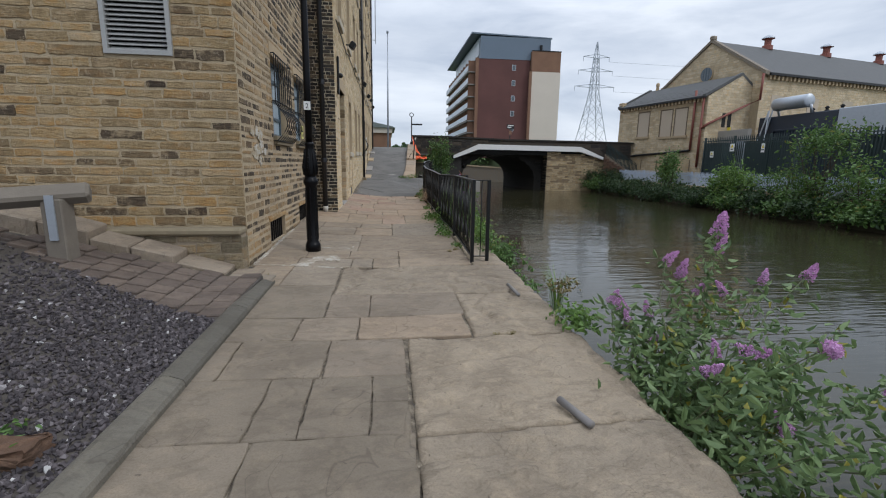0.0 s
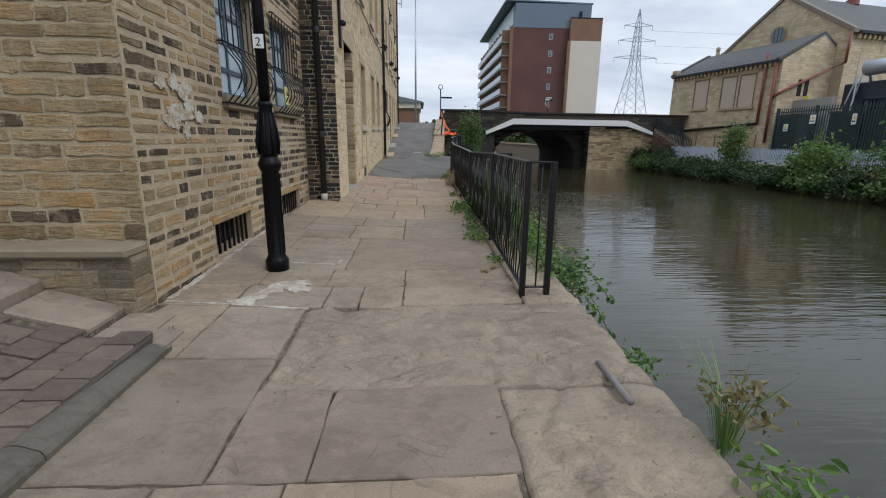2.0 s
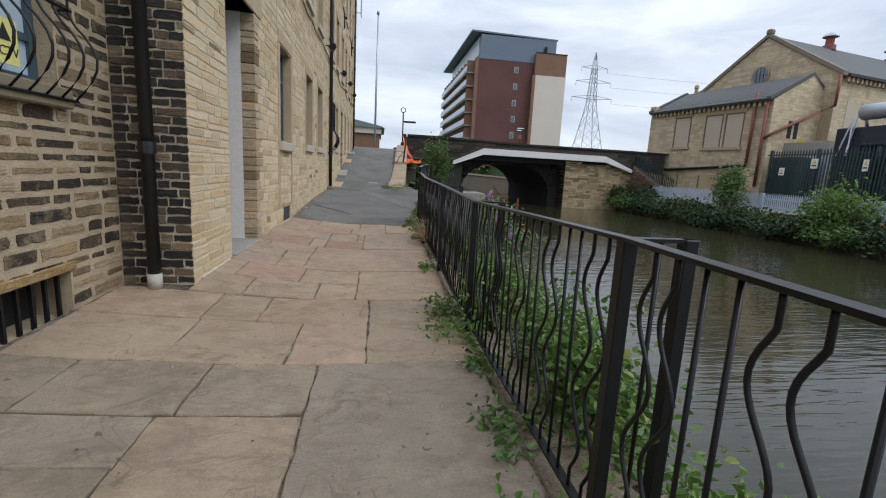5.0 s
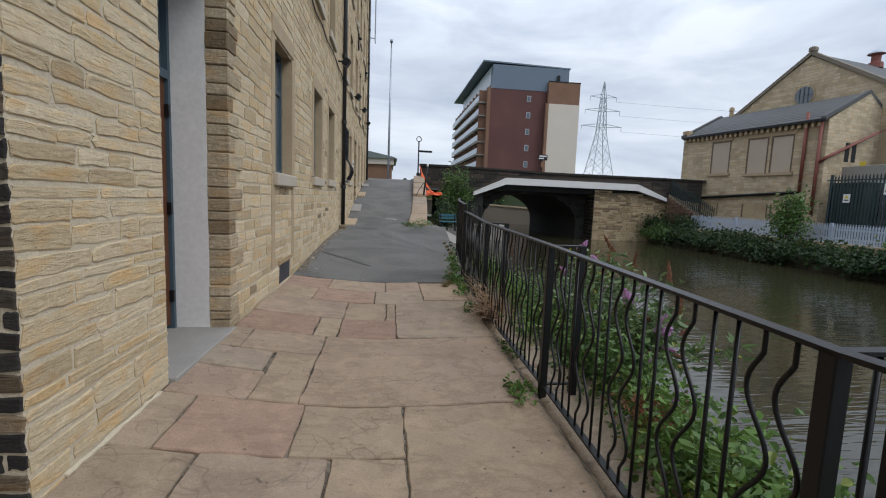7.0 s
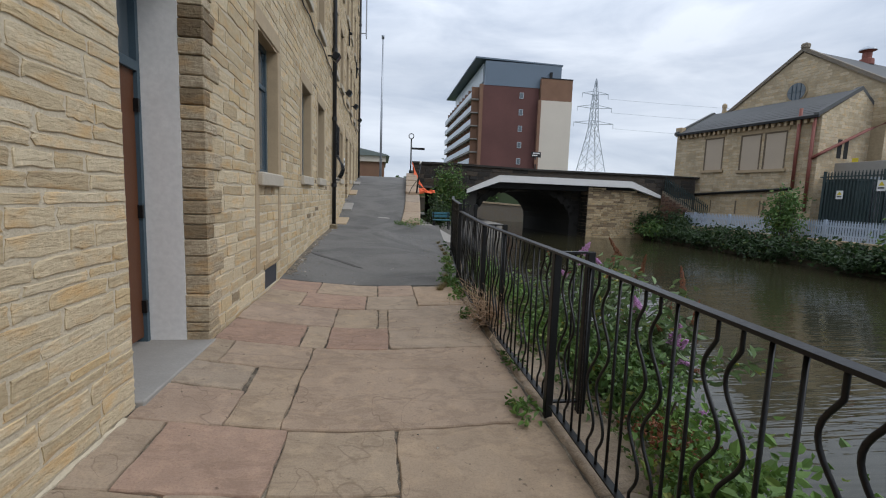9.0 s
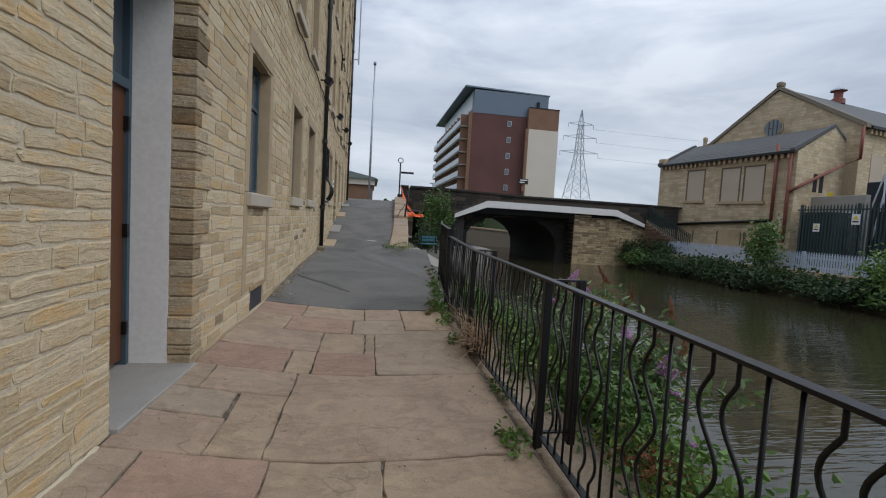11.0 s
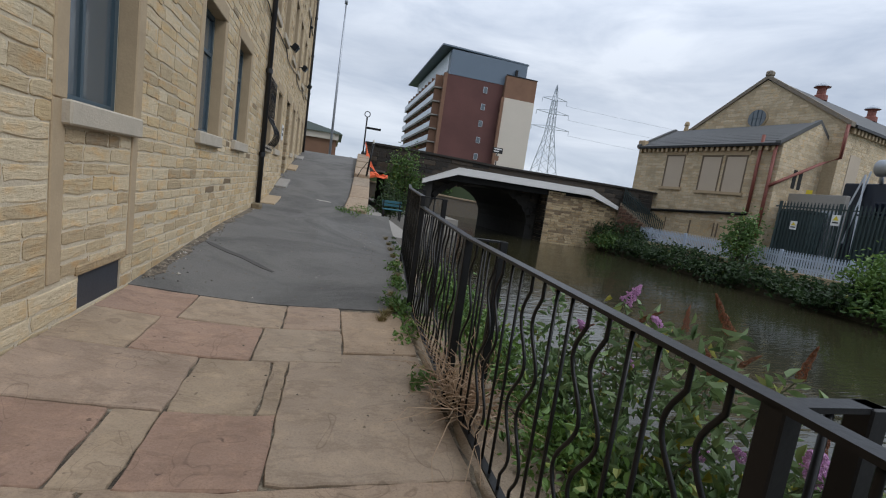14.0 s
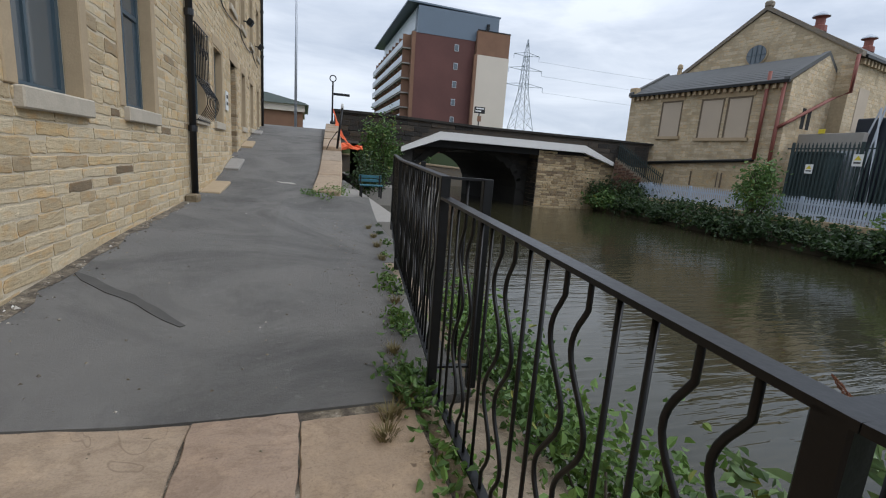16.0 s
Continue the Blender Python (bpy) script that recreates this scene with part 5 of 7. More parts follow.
for pts in ([(8.25, -0.12, 7.0), (8.25, -0.12, 2.75)], [(9.0, -0.14, 6.5), (9.0, -0.14, 1.5)], [(10.05, 4.0, 8.2), (10.05, 4.0, 6.4), (9.5, 3.4, 6.0), (9.4, 0.1, 4.6), (9.05, -0.14, 4.3)]):
    bar("downpipe", pts, 0.085, m_redpipe, hall, "red oxide cast-iron downpipe")
bar("waste_pipe", [(8.25, -0.12, 2.75), (8.0, -0.12, 2.7), (1.0, -0.12, 2.3)], 0.085, m_iron, hall, "black waste pipe falling along the wall")
for d in (10.27, 17.6, 25.0):
    cowl = hp("roof_cowl", lathe(bmesh.new(), [(0.42, 11.3), (0.4, 11.65), (0.26, 11.72), (0.26, 12.1), (0.34, 12.18), (0.46, 12.2), (0.45, 12.28), (0.24, 12.42), (0.07, 12.5)], 14, (5.25, d, 0)), m_redpipe, "red metal ridge ventilator")
    hp("cap", lathe(bmesh.new(), [(0.49, 12.22), (0.47, 12.3), (0.26, 12.44), (0.08, 12.53)], 14, (5.25, d, 0)), m_steel, "grey domed cap", cowl)
slope_n = 11
for k in range(1, slope_n):
    f = k / slope_n
    hp("slate_course", boxed(0.35, LW - 0.3, -0.25 + f * 3.25, -0.225 + f * 3.25, LE + 0.06 + f * 1.6, LE + 0.085 + f * 1.6), m_slate)

# ---- far bank ----
bank = thing("canal_bank", (18.8, 25, -0.7), "overgrown far canal bank with a stone edge", "canal bank", kind="structure")
qb = bank.matrix_world
def bkp(name, bm2, mat, label=""):
    return part(name, pushed(Matrix(), qb, bm2), mat, bank, label)
bkp("earth", poly(bmesh.new(), [(17.6, -30, -2), (17.7, -30, -0.5), (18.6, -30, 0.1), (24, -30, 0.3), (24, -30, -2)], (0, 70, 0)), m_earth)
bkp("edge_coping", poly(bmesh.new(), [(18.75, -30, 0.05), (18.75, -30, 0.38), (19.1, -30, 0.38), (19.1, -30, 0.05)], (0, 66, 0)), m_dressed, "low stone edging")
bkp("yard", boxed(19.1, 40, -30, 30, 0.0, 0.36), m_asphalt)


def palisade(name, x, y0, y1, z0, z1, mat, label, step=0.155, rails=True):
    f = thing(name, (x, (y0 + y1) / 2, z0), label, "fence")
    n = int((y1 - y0) / step)
    h = z1 - z0
    bm2 = bmesh.new()
    box(bm2, -0.006, 0.012, -0.034, 0.034, 0, h - 0.08)
    box(bm2, -0.003, 0.009, -0.016, 0.016, h - 0.08, h)
    me = bpy.data.meshes.new("pale")
    bm2.to_mesh(me); bm2.free()
    me.materials.append(mat)
    for k in range(n):
        o = new("pale", me)
        o.parent = f
        o.matrix_basis = pose(0, y0 + k * step - (y0 + y1) / 2, 0)
    for zz in (0.18, h - 0.28):
        part("rail", boxed(0.015, 0.06, y0 - (y0 + y1) / 2, (y1 - y0) / 2, zz, zz + 0.06), mat, f)
    for k in range(int((y1 - y0) / 2.75) + 1):
        yy = y0 + k * 2.75 - (y0 + y1) / 2
        part("post", boxed(0.03, 0.13, yy - 0.05, yy + 0.05, -0.1, h + 0.02), mat, f)
    return f


palisade("palisade_fence", 19.2, 8.0, 36.5, 0.36, 1.2, m_palisade, "low blue-grey steel palisade fence on the far bank", 0.112)
palisade("security_fence", 21.9, 8.0, 30.2, 0.36, 3.5, m_green, "tall dark green steel palisade fence round a substation", 0.16)
for y0, y1 in ((28.6, 30.1), (23.0, 26.6), (14.0, 21.0)):
    kiosk = thing("switch_kiosk", (22.6, (y0 + y1) / 2, 0.36), "dark green steel switch kiosk behind the fence", "kiosk", "switch kiosks")
    part("housing", boxed(-0.45, 0.5, (y0 - y1) / 2, (y1 - y0) / 2, 0, 2.7, bevel=0.03), m_green, kiosk)
    part("roof_cap", boxed(-0.5, 0.55, (y0 - y1) / 2 - 0.05, (y1 - y0) / 2 + 0.05, 2.7, 2.78), m_green, kiosk)
for y, z, w, h in ((29.05, 2.37, 0.16, 0.2), (27.25, 2.78, 0.18, 0.24), (24.8, 2.69, 0.12, 0.26)):
    s = thing("warning_sign", (21.86, y, z), "small white warning sign with a yellow triangle on the dark fence", "sign", "warning signs")
    part("plate", boxed(-0.02, 0, -w, w, -h, h), m_signwhite, s)
    part("triangle", poly(bmesh.new(), [(-0.026, -w * 0.7, 0.0), (-0.026, w * 0.7, 0.0), (-0.026, 0, h * 0.8)], (0.006, 0, 0)), m_yellow, s)
    part("print_bar", boxed(-0.026, -0.02, -w * 0.7, w * 0.7, -h * 0.55, -h * 0.3), m_ink, s)

trafo = thing("transformer", (27.5, 27.3, 0.36), "dark blue electrical transformer with a grey oil conservator", "transformer")
part("tank", boxed(-1.5, 2.2, -2.9, 2.9, 0, 4.6, bevel=0.05), m_navy, trafo)
part("radiator_bank", boxed(-1.7, -1.5, -2.2, 1.2, 0.6, 3.7, bevel=0.02), m_navy, trafo)
for k in range(14):
    part("fin", boxed(-1.95, -1.7, -2.1 + k * 0.24, -2.06 + k * 0.24, 0.6, 3.6), m_navy, trafo)
part("side_panel", boxed(-1.53, 2.23, -7.0, -2.9, 0, 4.65, bevel=0.04), m_steel, trafo, "pale grey clad side housing")
cyl = part("oil_conservator", lathe(bmesh.new(), [(0.1, -1.27), (0.36, -1.25), (0.41, -1.2), (0.41, 1.2), (0.36, 1.25), (0.1, 1.27)], 18), m_steel, trafo, "galvanised steel cylinder", smooth=True)
cyl.matrix_basis = pose(-1.65, 0.2, 5.32, 90)
for y in (1.7, -0.7):
    bar("support", [(-1.6, y - 0.4, 5.1), (-1.45, y - 0.4, 4.6)], 0.08, m_steel, trafo)
for a, b in (((-2.4, 2.6, 0.4), (-1.7, 1.9, 5.0)), ((-2.4, 1.2, 0.4), (-1.7, 1.9, 5.0)), ((-2.1, 1.9, 1.5), (-1.4, 1.9, 5.2))):
    bar("brace", [a, b], 0.05, m_steel, trafo, sides=4)
for k in range(3):
    part("insulator", lathe(bmesh.new(), [(0.12, 4.6), (0.14, 4.7), (0.06, 4.75), (0.14, 4.85), (0.06, 4.9), (0.14, 5.0), (0.05, 5.1)], 10, (0.2, -1.5 + k, 0)), m_dark, trafo)
blast = thing("concrete_screen", (23.9, 29.4, 0.36), "grey concrete blast wall with yellow signs", "wall")
part("slab", boxed(-0.15, 0.15, -1.0, 1.8, 0, 3.72, bevel=0.02), m_concrete, blast)
part("gate_leaf", boxed(-0.6, -0.5, -1.4, -0.4, 0, 2.9), m_steel, blast, "grey steel gate leaf")
part("yellow_plate", boxed(-0.17, -0.15, 0.6, 0.9, 3.72, 3.92), m_yellow, blast)

# ---- apartment block ----
flats = thing("apartment_block", (16.4, 87, 2.6), "tall red-brick apartment block with blue-grey penthouse and balconies", "apartment block")
q2 = flats.matrix_world
def fp(name, bm2, mat, label="", parent=None):
    return part(name, pushed(Matrix(), q2, bm2), mat, parent or flats, label)
fp("brick_body", boxed(16.5, 26.5, 87, 120, 2.6, 20.5), m_redbrick, "dark red brick end wall")
fp("corner_strip", boxed(16.2, 16.75, 86.9, 87.6, 2.6, 20.6), m_brownstain)
fp("penthouse", boxed(17.0, 30.3, 86.95, 118, 20.5, 24.4), m_clad, "blue-grey clad penthouse")
fp("penthouse_roof", poly(bmesh.new(), [(15.3, 86.9, 24.7), (30.5, 86.9, 24.4), (30.5, 86.9, 24.6), (15.3, 86.9, 24.95)], (0, 34.8, 0)), m_clad, "overhanging flat roof")
fp("penthouse_glazing", boxed(16.85, 17.0, 88, 117, 21.2, 24.2), m_balcony)
fp("stair_tower", boxed(26.5, 32.2, 86.2, 96, 2.6, 18.4), m_render, "cream rendered stair tower")
fp("tower_top", boxed(26.6, 32.15, 86.25, 96, 18.4, 22.0), m_brownstain, "stained brick top of the tower")
fp("tower_edge", boxed(26.2, 26.7, 86.1, 86.5, 2.6, 18.4), m_brownstain)
fp("roof_rail", boxed(26.5, 32.2, 86.2, 86.3, 22.0, 22.15), m_iron)
fp("flue", boxed(28.2, 28.6, 86.6, 87, 22, 23.2), m_iron)
for k in range(6):
    z = 18.6 - k * 2.75
    w = fp("window", boxed(23.1, 23.8, 86.94, 87.02, z, z + 1.0), m_balcony, "small pale-framed window")
    fp("pane", boxed(23.18, 23.72, 86.92, 86.95, z + 0.08, z + 0.92), m_glass, "", w)
for k in range(8):
    z = 18.3 - k * 2.2
    if z < 3:
        break
    fp("balcony_slab", boxed(14.9, 16.5, 87.6, 119.5, z - 0.2, z), m_concrete)
    fp("balcony_front", boxed(14.85, 14.92, 87.6, 119.5, z + 0.1, z + 1.0), m_balcony, "pale glazed balcony front")
    for j in range(10):
        yy = 88.5 + j * 3.1
        w = fp("window", boxed(16.4, 16.52, yy, yy + 1.9, z + 0.1, z + 1.75), m_frame)
        fp("pane", boxed(16.36, 16.4, yy + 0.1, yy + 1.8, z + 0.2, z + 1.65), m_glass, "", w)
        fp("divider", boxed(15.0, 16.5, yy - 0.5, yy - 0.38, z, z + 1.95), m_brownstain)

# ---- pylon with its wires ----
pylon = thing("electricity_pylon", (95.2, 210, 2.6), "grey lattice electricity pylon", "pylon")
LEVELS = [(0, 7.0), (8, 5.6), (15, 4.4), (21, 3.4), (27, 2.4), (32, 1.7), (36, 1.5), (40, 1.3), (44, 1.1), (47.5, 0.9), (54, 0.1)]
for (z0, r0), (z1, r1) in zip(LEVELS, LEVELS[1:]):
    for (ax, ay), (bx, by) in (((-1, -1), (1, -1)), ((1, -1), (1, 1)), ((1, 1), (-1, 1)), ((-1, 1), (-1, -1))):
        bar("leg", [(ax * r0, ay * r0, z0), (ax * r1, ay * r1, z1)], 0.16, m_steel, pylon, sides=4)
        bar("brace", [(ax * r0, ay * r0, z0), (bx * r1, by * r1, z1)], 0.09, m_steel, pylon, sides=4)
        bar("brace", [(bx * r0, by * r0, z0), (ax * r1, ay * r1, z1)], 0.09, m_steel, pylon, sides=4)
for z, w in ((34.5, 9.5), (41.5, 8.2), (47.5, 6.2)):
    for s in (-1, 1):
        bar("arm", [(0, 0, z + 1.2), (s * w, 0, z)], 0.12, m_steel, pylon, sides=4)
        bar("arm", [(0, 0, z - 0.6), (s * w, 0, z)], 0.12, m_steel, pylon, sides=4)
        bar("insulator_string", [(s * w, 0, z), (s * w, 0, z - 2)], 0.1, m_steel, pylon, sides=4)
        if s > 0:
            pts = [(s * w + 420 * f, -30 * f, z - 2 - 36 * f * (1 - f) + 20 * f) for f in [i / 16 for i in range(17)]]
            bar("wire", pts, 0.05, m_steel, pylon, sides=4)

# ---- the ramp's low wall, posts, street furniture ----
rw = thing("ramp_wall", (1.2, 24.6, 0.2), "low stone retaining wall with pale flat coping beside the ramp", "wall")
qr = rw.matrix_world
def rx(y):
    return float(np.interp(y, [24.3, 27, 30, 38], [1.03, 1.28, 1.46, 1.9]))
for y0, y1, up in ((24.3, 26.3, 0.05), (26.3, 28.1, 0.06), (28.1, 29.9, 0.07), (29.9, 31.6, 0.2), (31.6, 33.4, 0.24), (33.4, 35.4, 0.28), (35.4, 37.6, 0.3)):
    za, zb, xa, xb = ramp_z(y0) + up, ramp_z(y1) + up, rx(y0), rx(y1)
    bm = poly(bmesh.new(), [(xa - 0.3, y0, za - 0.16), (xa + 0.3, y0, za - 0.16), (xb + 0.3, y1 - 0.03, zb - 0.16), (xb - 0.3, y1 - 0.03, zb - 0.16)], (0, 0, 0.16))
    bmesh.ops.bevel(bm, geom=bm.edges[:], offset=0.02, segments=1, affect="EDGES")
    part("coping_stone", pushed(Matrix(), qr, bm), m_tanflag, rw)
    part("core", pushed(Matrix(), qr, poly(bmesh.new(), [(xa - 0.24, y0 + 0.03, -0.1), (xa + 0.24, y0 + 0.03, -0.1), (xb + 0.24, y1, -0.1), (xb - 0.24, y1, -0.1)], (0, 0, za - 0.1))), m_mortar_dark, rw)
ang = math.atan2(0.9, 13.7)
mr = plane_at((rx(24.3) + 0.29, 24.3, 0), (math.sin(ang), math.cos(ang), 0), (math.cos(ang), -math.sin(ang), 0))
rst = [s for s in courses(0, 13.4, 0.1, 3.2, [], (0.14, 0.2), (0.2, 0.5), 0.014, seed=51) if s[1] + s[3] / 2 < ramp_z(24.3 + s[0]) - 0.1]
lay("stone", rst, mr, 0.03, (m_pier, m_pier), rw)

stake = thing("fence_stake", (1.5, 28.2, ramp_z(28.2) + 0.4), "leaning black stake with a white tip on the ramp wall", "stake")
bar("stake", [(0, 0, 0), (0.12, 0.05, 1.15)], 0.035, m_iron, stake)
bar("white_tip", [(0.12, 0.05, 1.15), (0.135, 0.06, 1.28)], 0.038, m_signwhite, stake)
bar("wire_loop", [(0, 0, 0.5), (-0.2, 0.1, 0.2), (-0.3, 0.1, -0.05)], 0.012, m_iron, stake, sides=5)


def crumpled(name, pts_a, pts_b, mat, label, seed, rows=7):
    """A sagging sheet hung between two lines."""
    q = random.Random(seed)
    V, F, n = [], [], len(pts_a)
    for j in range(rows):
        f = j / (rows - 1)
        for a, b in zip(pts_a, pts_b):
            V.append(tuple(a[i] + (b[i] - a[i]) * f + q.uniform(-0.06, 0.06) for i in range(3)))
    for j in range(rows - 1):
        F += [(j * n + i, j * n + i + 1, (j + 1) * n + i + 1, (j + 1) * n + i) for i in range(n - 1)]
    ob = arrays(name, V, F, mat)
    mod = ob.modifiers.new("thickness", "SOLIDIFY")
    mod.thickness = 0.012
    return tagged(ob, label, "safety barrier")


crumpled("barrier_mesh", [(1.9 + 0.05 * k, 36.9, 3.6 - 0.2 * k) for k in range(7)], [(2.0 + 0.1 * k, 36.4, 2.5 - 0.08 * k) for k in range(7)], m_tarp, "orange plastic barrier mesh draped by the parapet end", 3)
crumpled("barrier_mesh", [(1.72 + 0.16 * k, 30.9 + 0.04 * k, 1.98 - 0.02 * k) for k in range(6)], [(1.75 + 0.16 * k, 30.75, 1.76 + 0.01 * k) for k in range(6)], m_tarp, "fallen orange plastic barrier mesh on the ramp wall", 4)

sign = thing("finger_post", (2.1, 42.0, 2.8), "black finger post with a ring top on the bridge", "signpost")
bar("pole", [(0, 0, 0), (0, 0, 2.7)], 0.05, m_iron, sign)
part("base", lathe(bmesh.new(), [(0.12, 0), (0.12, 0.5), (0.07, 0.6)], 12), m_iron, sign)
bar("ring", [(0.17 * math.cos(a), 0, 2.9 + 0.17 * math.sin(a)) for a in [i * math.pi / 8 for i in range(17)]], 0.03, m_iron, sign)
part("finger", boxed(0.05, 0.95, -0.02, 0.02, 2.0, 2.14, bevel=0.01), m_iron, sign)
guide = thing("direction_sign", (11.45, 43.0, 2.8), "black direction sign over a small brown plate on a pole", "sign")
bar("pole", [(0, 0, 0), (0, 0, 2.36)], 0.04, m_iron, guide)
board = part("board", boxed(-0.37, 0.37, -0.06, -0.04, 1.96, 2.36, bevel=0.004), m_ink, guide)
for za, xa, xb in ((2.22, -0.26, 0.3), (2.06, -0.3, 0.1)):
    part("print_bar", boxed(xa, xb, -0.068, -0.06, za, za + 0.08), m_signwhite, board)
part("brown_plate", boxed(-0.12, 0.14, -0.06, -0.04, 1.45, 1.8, bevel=0.004), m_brownstain, guide)

# dark fence stepping down the top of the wing wall
wing_fence = thing("wing_fence", (18.7, YB - 0.1, 2.5), "dark grey steel fence falling along the brick wing wall", "fence")
for k in range(24):
    f = k / 23
    px, py, pz, ph = 1.95 * f, -1.6 * f, -1.75 * f, 0.95
    part("pale", boxed(px - 0.03, px + 0.03, py - 0.01, py + 0.01, pz - 0.15, pz + ph, bevel=0.004), m_green, wing_fence)
for up in (0.12, 0.75):
    bar("rail", [(0, 0.03, up), (1.95, -1.57, up - 1.75)], 0.025, m_green, wing_fence, sides=6)

# bench beside the lower path
bench = thing("bench", (2.75, 30.0, 0.2), "small teal-blue painted slatted bench beside the lower path", "bench")
m_teal = plain("teal_paint", (0.03, 0.13, 0.17), 0.5, vary=0.25)
for k in range(3):
    part("seat_slat", boxed(-0.36, 0.42, -0.22 + k * 0.15, -0.1 + k * 0.15, 0.38, 0.42, bevel=0.006), m_teal, bench)
for k in range(2):
    part("back_slat", boxed(-0.36, 0.42, 0.24, 0.27, 0.5 + k * 0.13, 0.6 + k * 0.13, bevel=0.006), m_teal, bench)
for px in (-0.3, 0.36):
    part("leg", boxed(px - 0.025, px + 0.025, -0.2, -0.15, -0.02, 0.38), m_iron, bench)
    part("leg", boxed(px - 0.025, px + 0.025, 0.22, 0.27, -0.02, 0.72), m_iron, bench)
mast = thing("street_light_column", (0.0, 48.0, 2.8), "tall thin grey street light column", "street light")
bar("column", [(0, 0, 0), (0, 0, 5), (0.02, 0, 11.2)], [0.1, 0.09, 0.05], m_steel, mast)
part("head", boxed(-0.1, 0.12, -0.4, 0.2, 11.15, 11.3, bevel=0.03), m_steel, mast)
scaf = thing("roof_access_ladder", (-0.9, 37.1, 10.4), "thin grey roof access ladder on the mill's end", "ladder")
for y in (-0.2, 0.25):
    bar("stile", [(0.0, y, 0), (0.0, y, 3.6)], 0.03, m_steel, scaf, sides=5)
for k in range(10):
    bar("rung", [(0.0, -0.2, 0.2 + k * 0.35), (0.0, 0.25, 0.2 + k * 0.35)], 0.015, m_steel, scaf, sides=5)
bar("bracket", [(-0.45, 0.0, 0.2), (0.0, 0.0, 0.2)], 0.03, m_steel, scaf, sides=5)
m_lodgeroof = plain("grey_green_roof_metal", (0.16, 0.19, 0.18), 0.5, vary=0.15, scale=1)
lodge = thing("street_building", (-2.0, 66, 2.6), "low brown building with a curved grey roof beyond the street", "building")
part("wall", boxed(-9, 2.4, 0, 12, 0, 2.9), m_brownstain, lodge)
part("fascia", boxed(-9, 2.6, -0.3, 12, 2.9, 3.6), m_render, lodge)
part("roof", poly(bmesh.new(), [(-9, -0.6, 3.6), (3.0, -0.6, 3.6), (2.6, -0.6, 3.8), (-1, -0.6, 4.5), (-9, -0.6, 5.0)], (0, 13, 0)), m_lodgeroof, lodge)

# ---- fittings on the mill ----
def rainpipe(x, y, z0, z1, label, r=0.055, off=(0.08, 0), shoe=True):
    p = thing("rainwater_pipe", (x, y, z0), label, "drainpipe", "mill drainpipes")
    bar("pipe", [(0, 0, 0.06), (0, 0, z1 - z0)], r, m_pipe, p, sides=12)
    if shoe:
        bar("shoe", [(0, 0, 0.0), (0, 0, 0.14)], r * 1.12, m_cap, p, "pale worn pipe shoe", sides=12)
    k = 1.2
    while k < z1 - z0:
        part("joint_collar", lathe(bmesh.new(), [(r * 1.28, k), (r * 1.3, k + 0.06), (r * 1.28, k + 0.1)], 12), m_pipe, p)
        k += 1.8
    return p


rainpipe(-1.56, 11.44, ground_z(-1.56, 11.4), 13.9, "black cast-iron rainwater pipe against sooty brick")
rainpipe(XC + 0.08, 23.0, 0.6, 14.0, "black cast-iron rainwater pipe on the mill wall", shoe=False)
rainpipe(XC + 0.08, 36.6, 2.4, 14.0, "black rainwater pipe at the mill's far corner", shoe=False)
block = thing("pipe_block", (XC + 0.1, 22.75, 0.45), "small stone block beside the drainpipe", "stone block")
part("block", boxed(-0.09, 0.1, -0.18, 0.1, 0.0, 0.33, bevel=0.02), m_mossy, block)


def tie_plate(y, z, h=0.9):
    t = thing("wall_tie_plate", (XC + 0.012, y, z), "black cast-iron wall tie plate", "tie plate", "wall tie plates")
    part("plate", boxed(0, 0.05, -0.06, 0.06, 0, h, bevel=0.015), m_iron, t)
    part("boss", lathe(bmesh.new(), [(0.06, 0), (0.06, 0.05), (0.03, 0.09)], 10), m_iron, t).matrix_basis = pose(0.05, 0, h * 0.5, 0, 90)


for y, z in ((12.15, 3.2), (22.4, 7.4), (28.9, 7.4), (22.4, 10.4), (28.9, 10.4), (34.0, 7.4)):
    tie_plate(y, z)


def floodlight(y, z):
    f = thing("floodlight", (XC + 0.01, y, z), "small black floodlight on a wall bracket", "floodlight", "mill floodlights")
    part("bracket", boxed(0, 0.14, -0.02, 0.02, 0, 0.03), m_iron, f)
    head = part("housing", boxed(-0.08, 0.08, -0.13, 0.13, -0.1, 0.1, bevel=0.02), m_iron, f)
    head.matrix_basis = pose(0.2, 0, 0, 0, 35)
    part("lens", boxed(0.081, 0.086, -0.11, 0.11, -0.08, 0.08), m_glass, head)


for y, z in ((14.9, 5.0), (22.0, 5.0), (26.6, 5.1), (30.7, 5.4), (34.4, 5.4)):
    floodlight(y, z)
cable = thing("wall_cable", (XC + 0.02, 14, 4.8), "black electric cable run along the mill wall", "cable")
bar("cable", [(0.012, k * 0.7 - 2, 0.06 * math.sin(k * 1.1) + (0.1 if k % 5 == 0 else 0)) for k in range(34)], 0.014, m_iron, cable, sides=6)
plate = thing("wall_notice", (XC + 0.02, 27.0, 2.45), "small white notice on the mill wall", "notice")
part("board", boxed(0, 0.02, -0.17, 0.17, 0, 0.45), m_signwhite, plate)
part("print_bar", boxed(0.02, 0.024, -0.12, 0.12, 0.28, 0.36), m_ink, plate)
part("print_bar", boxed(0.02, 0.024, -0.12, 0.12, 0.12, 0.2), m_ink, plate)


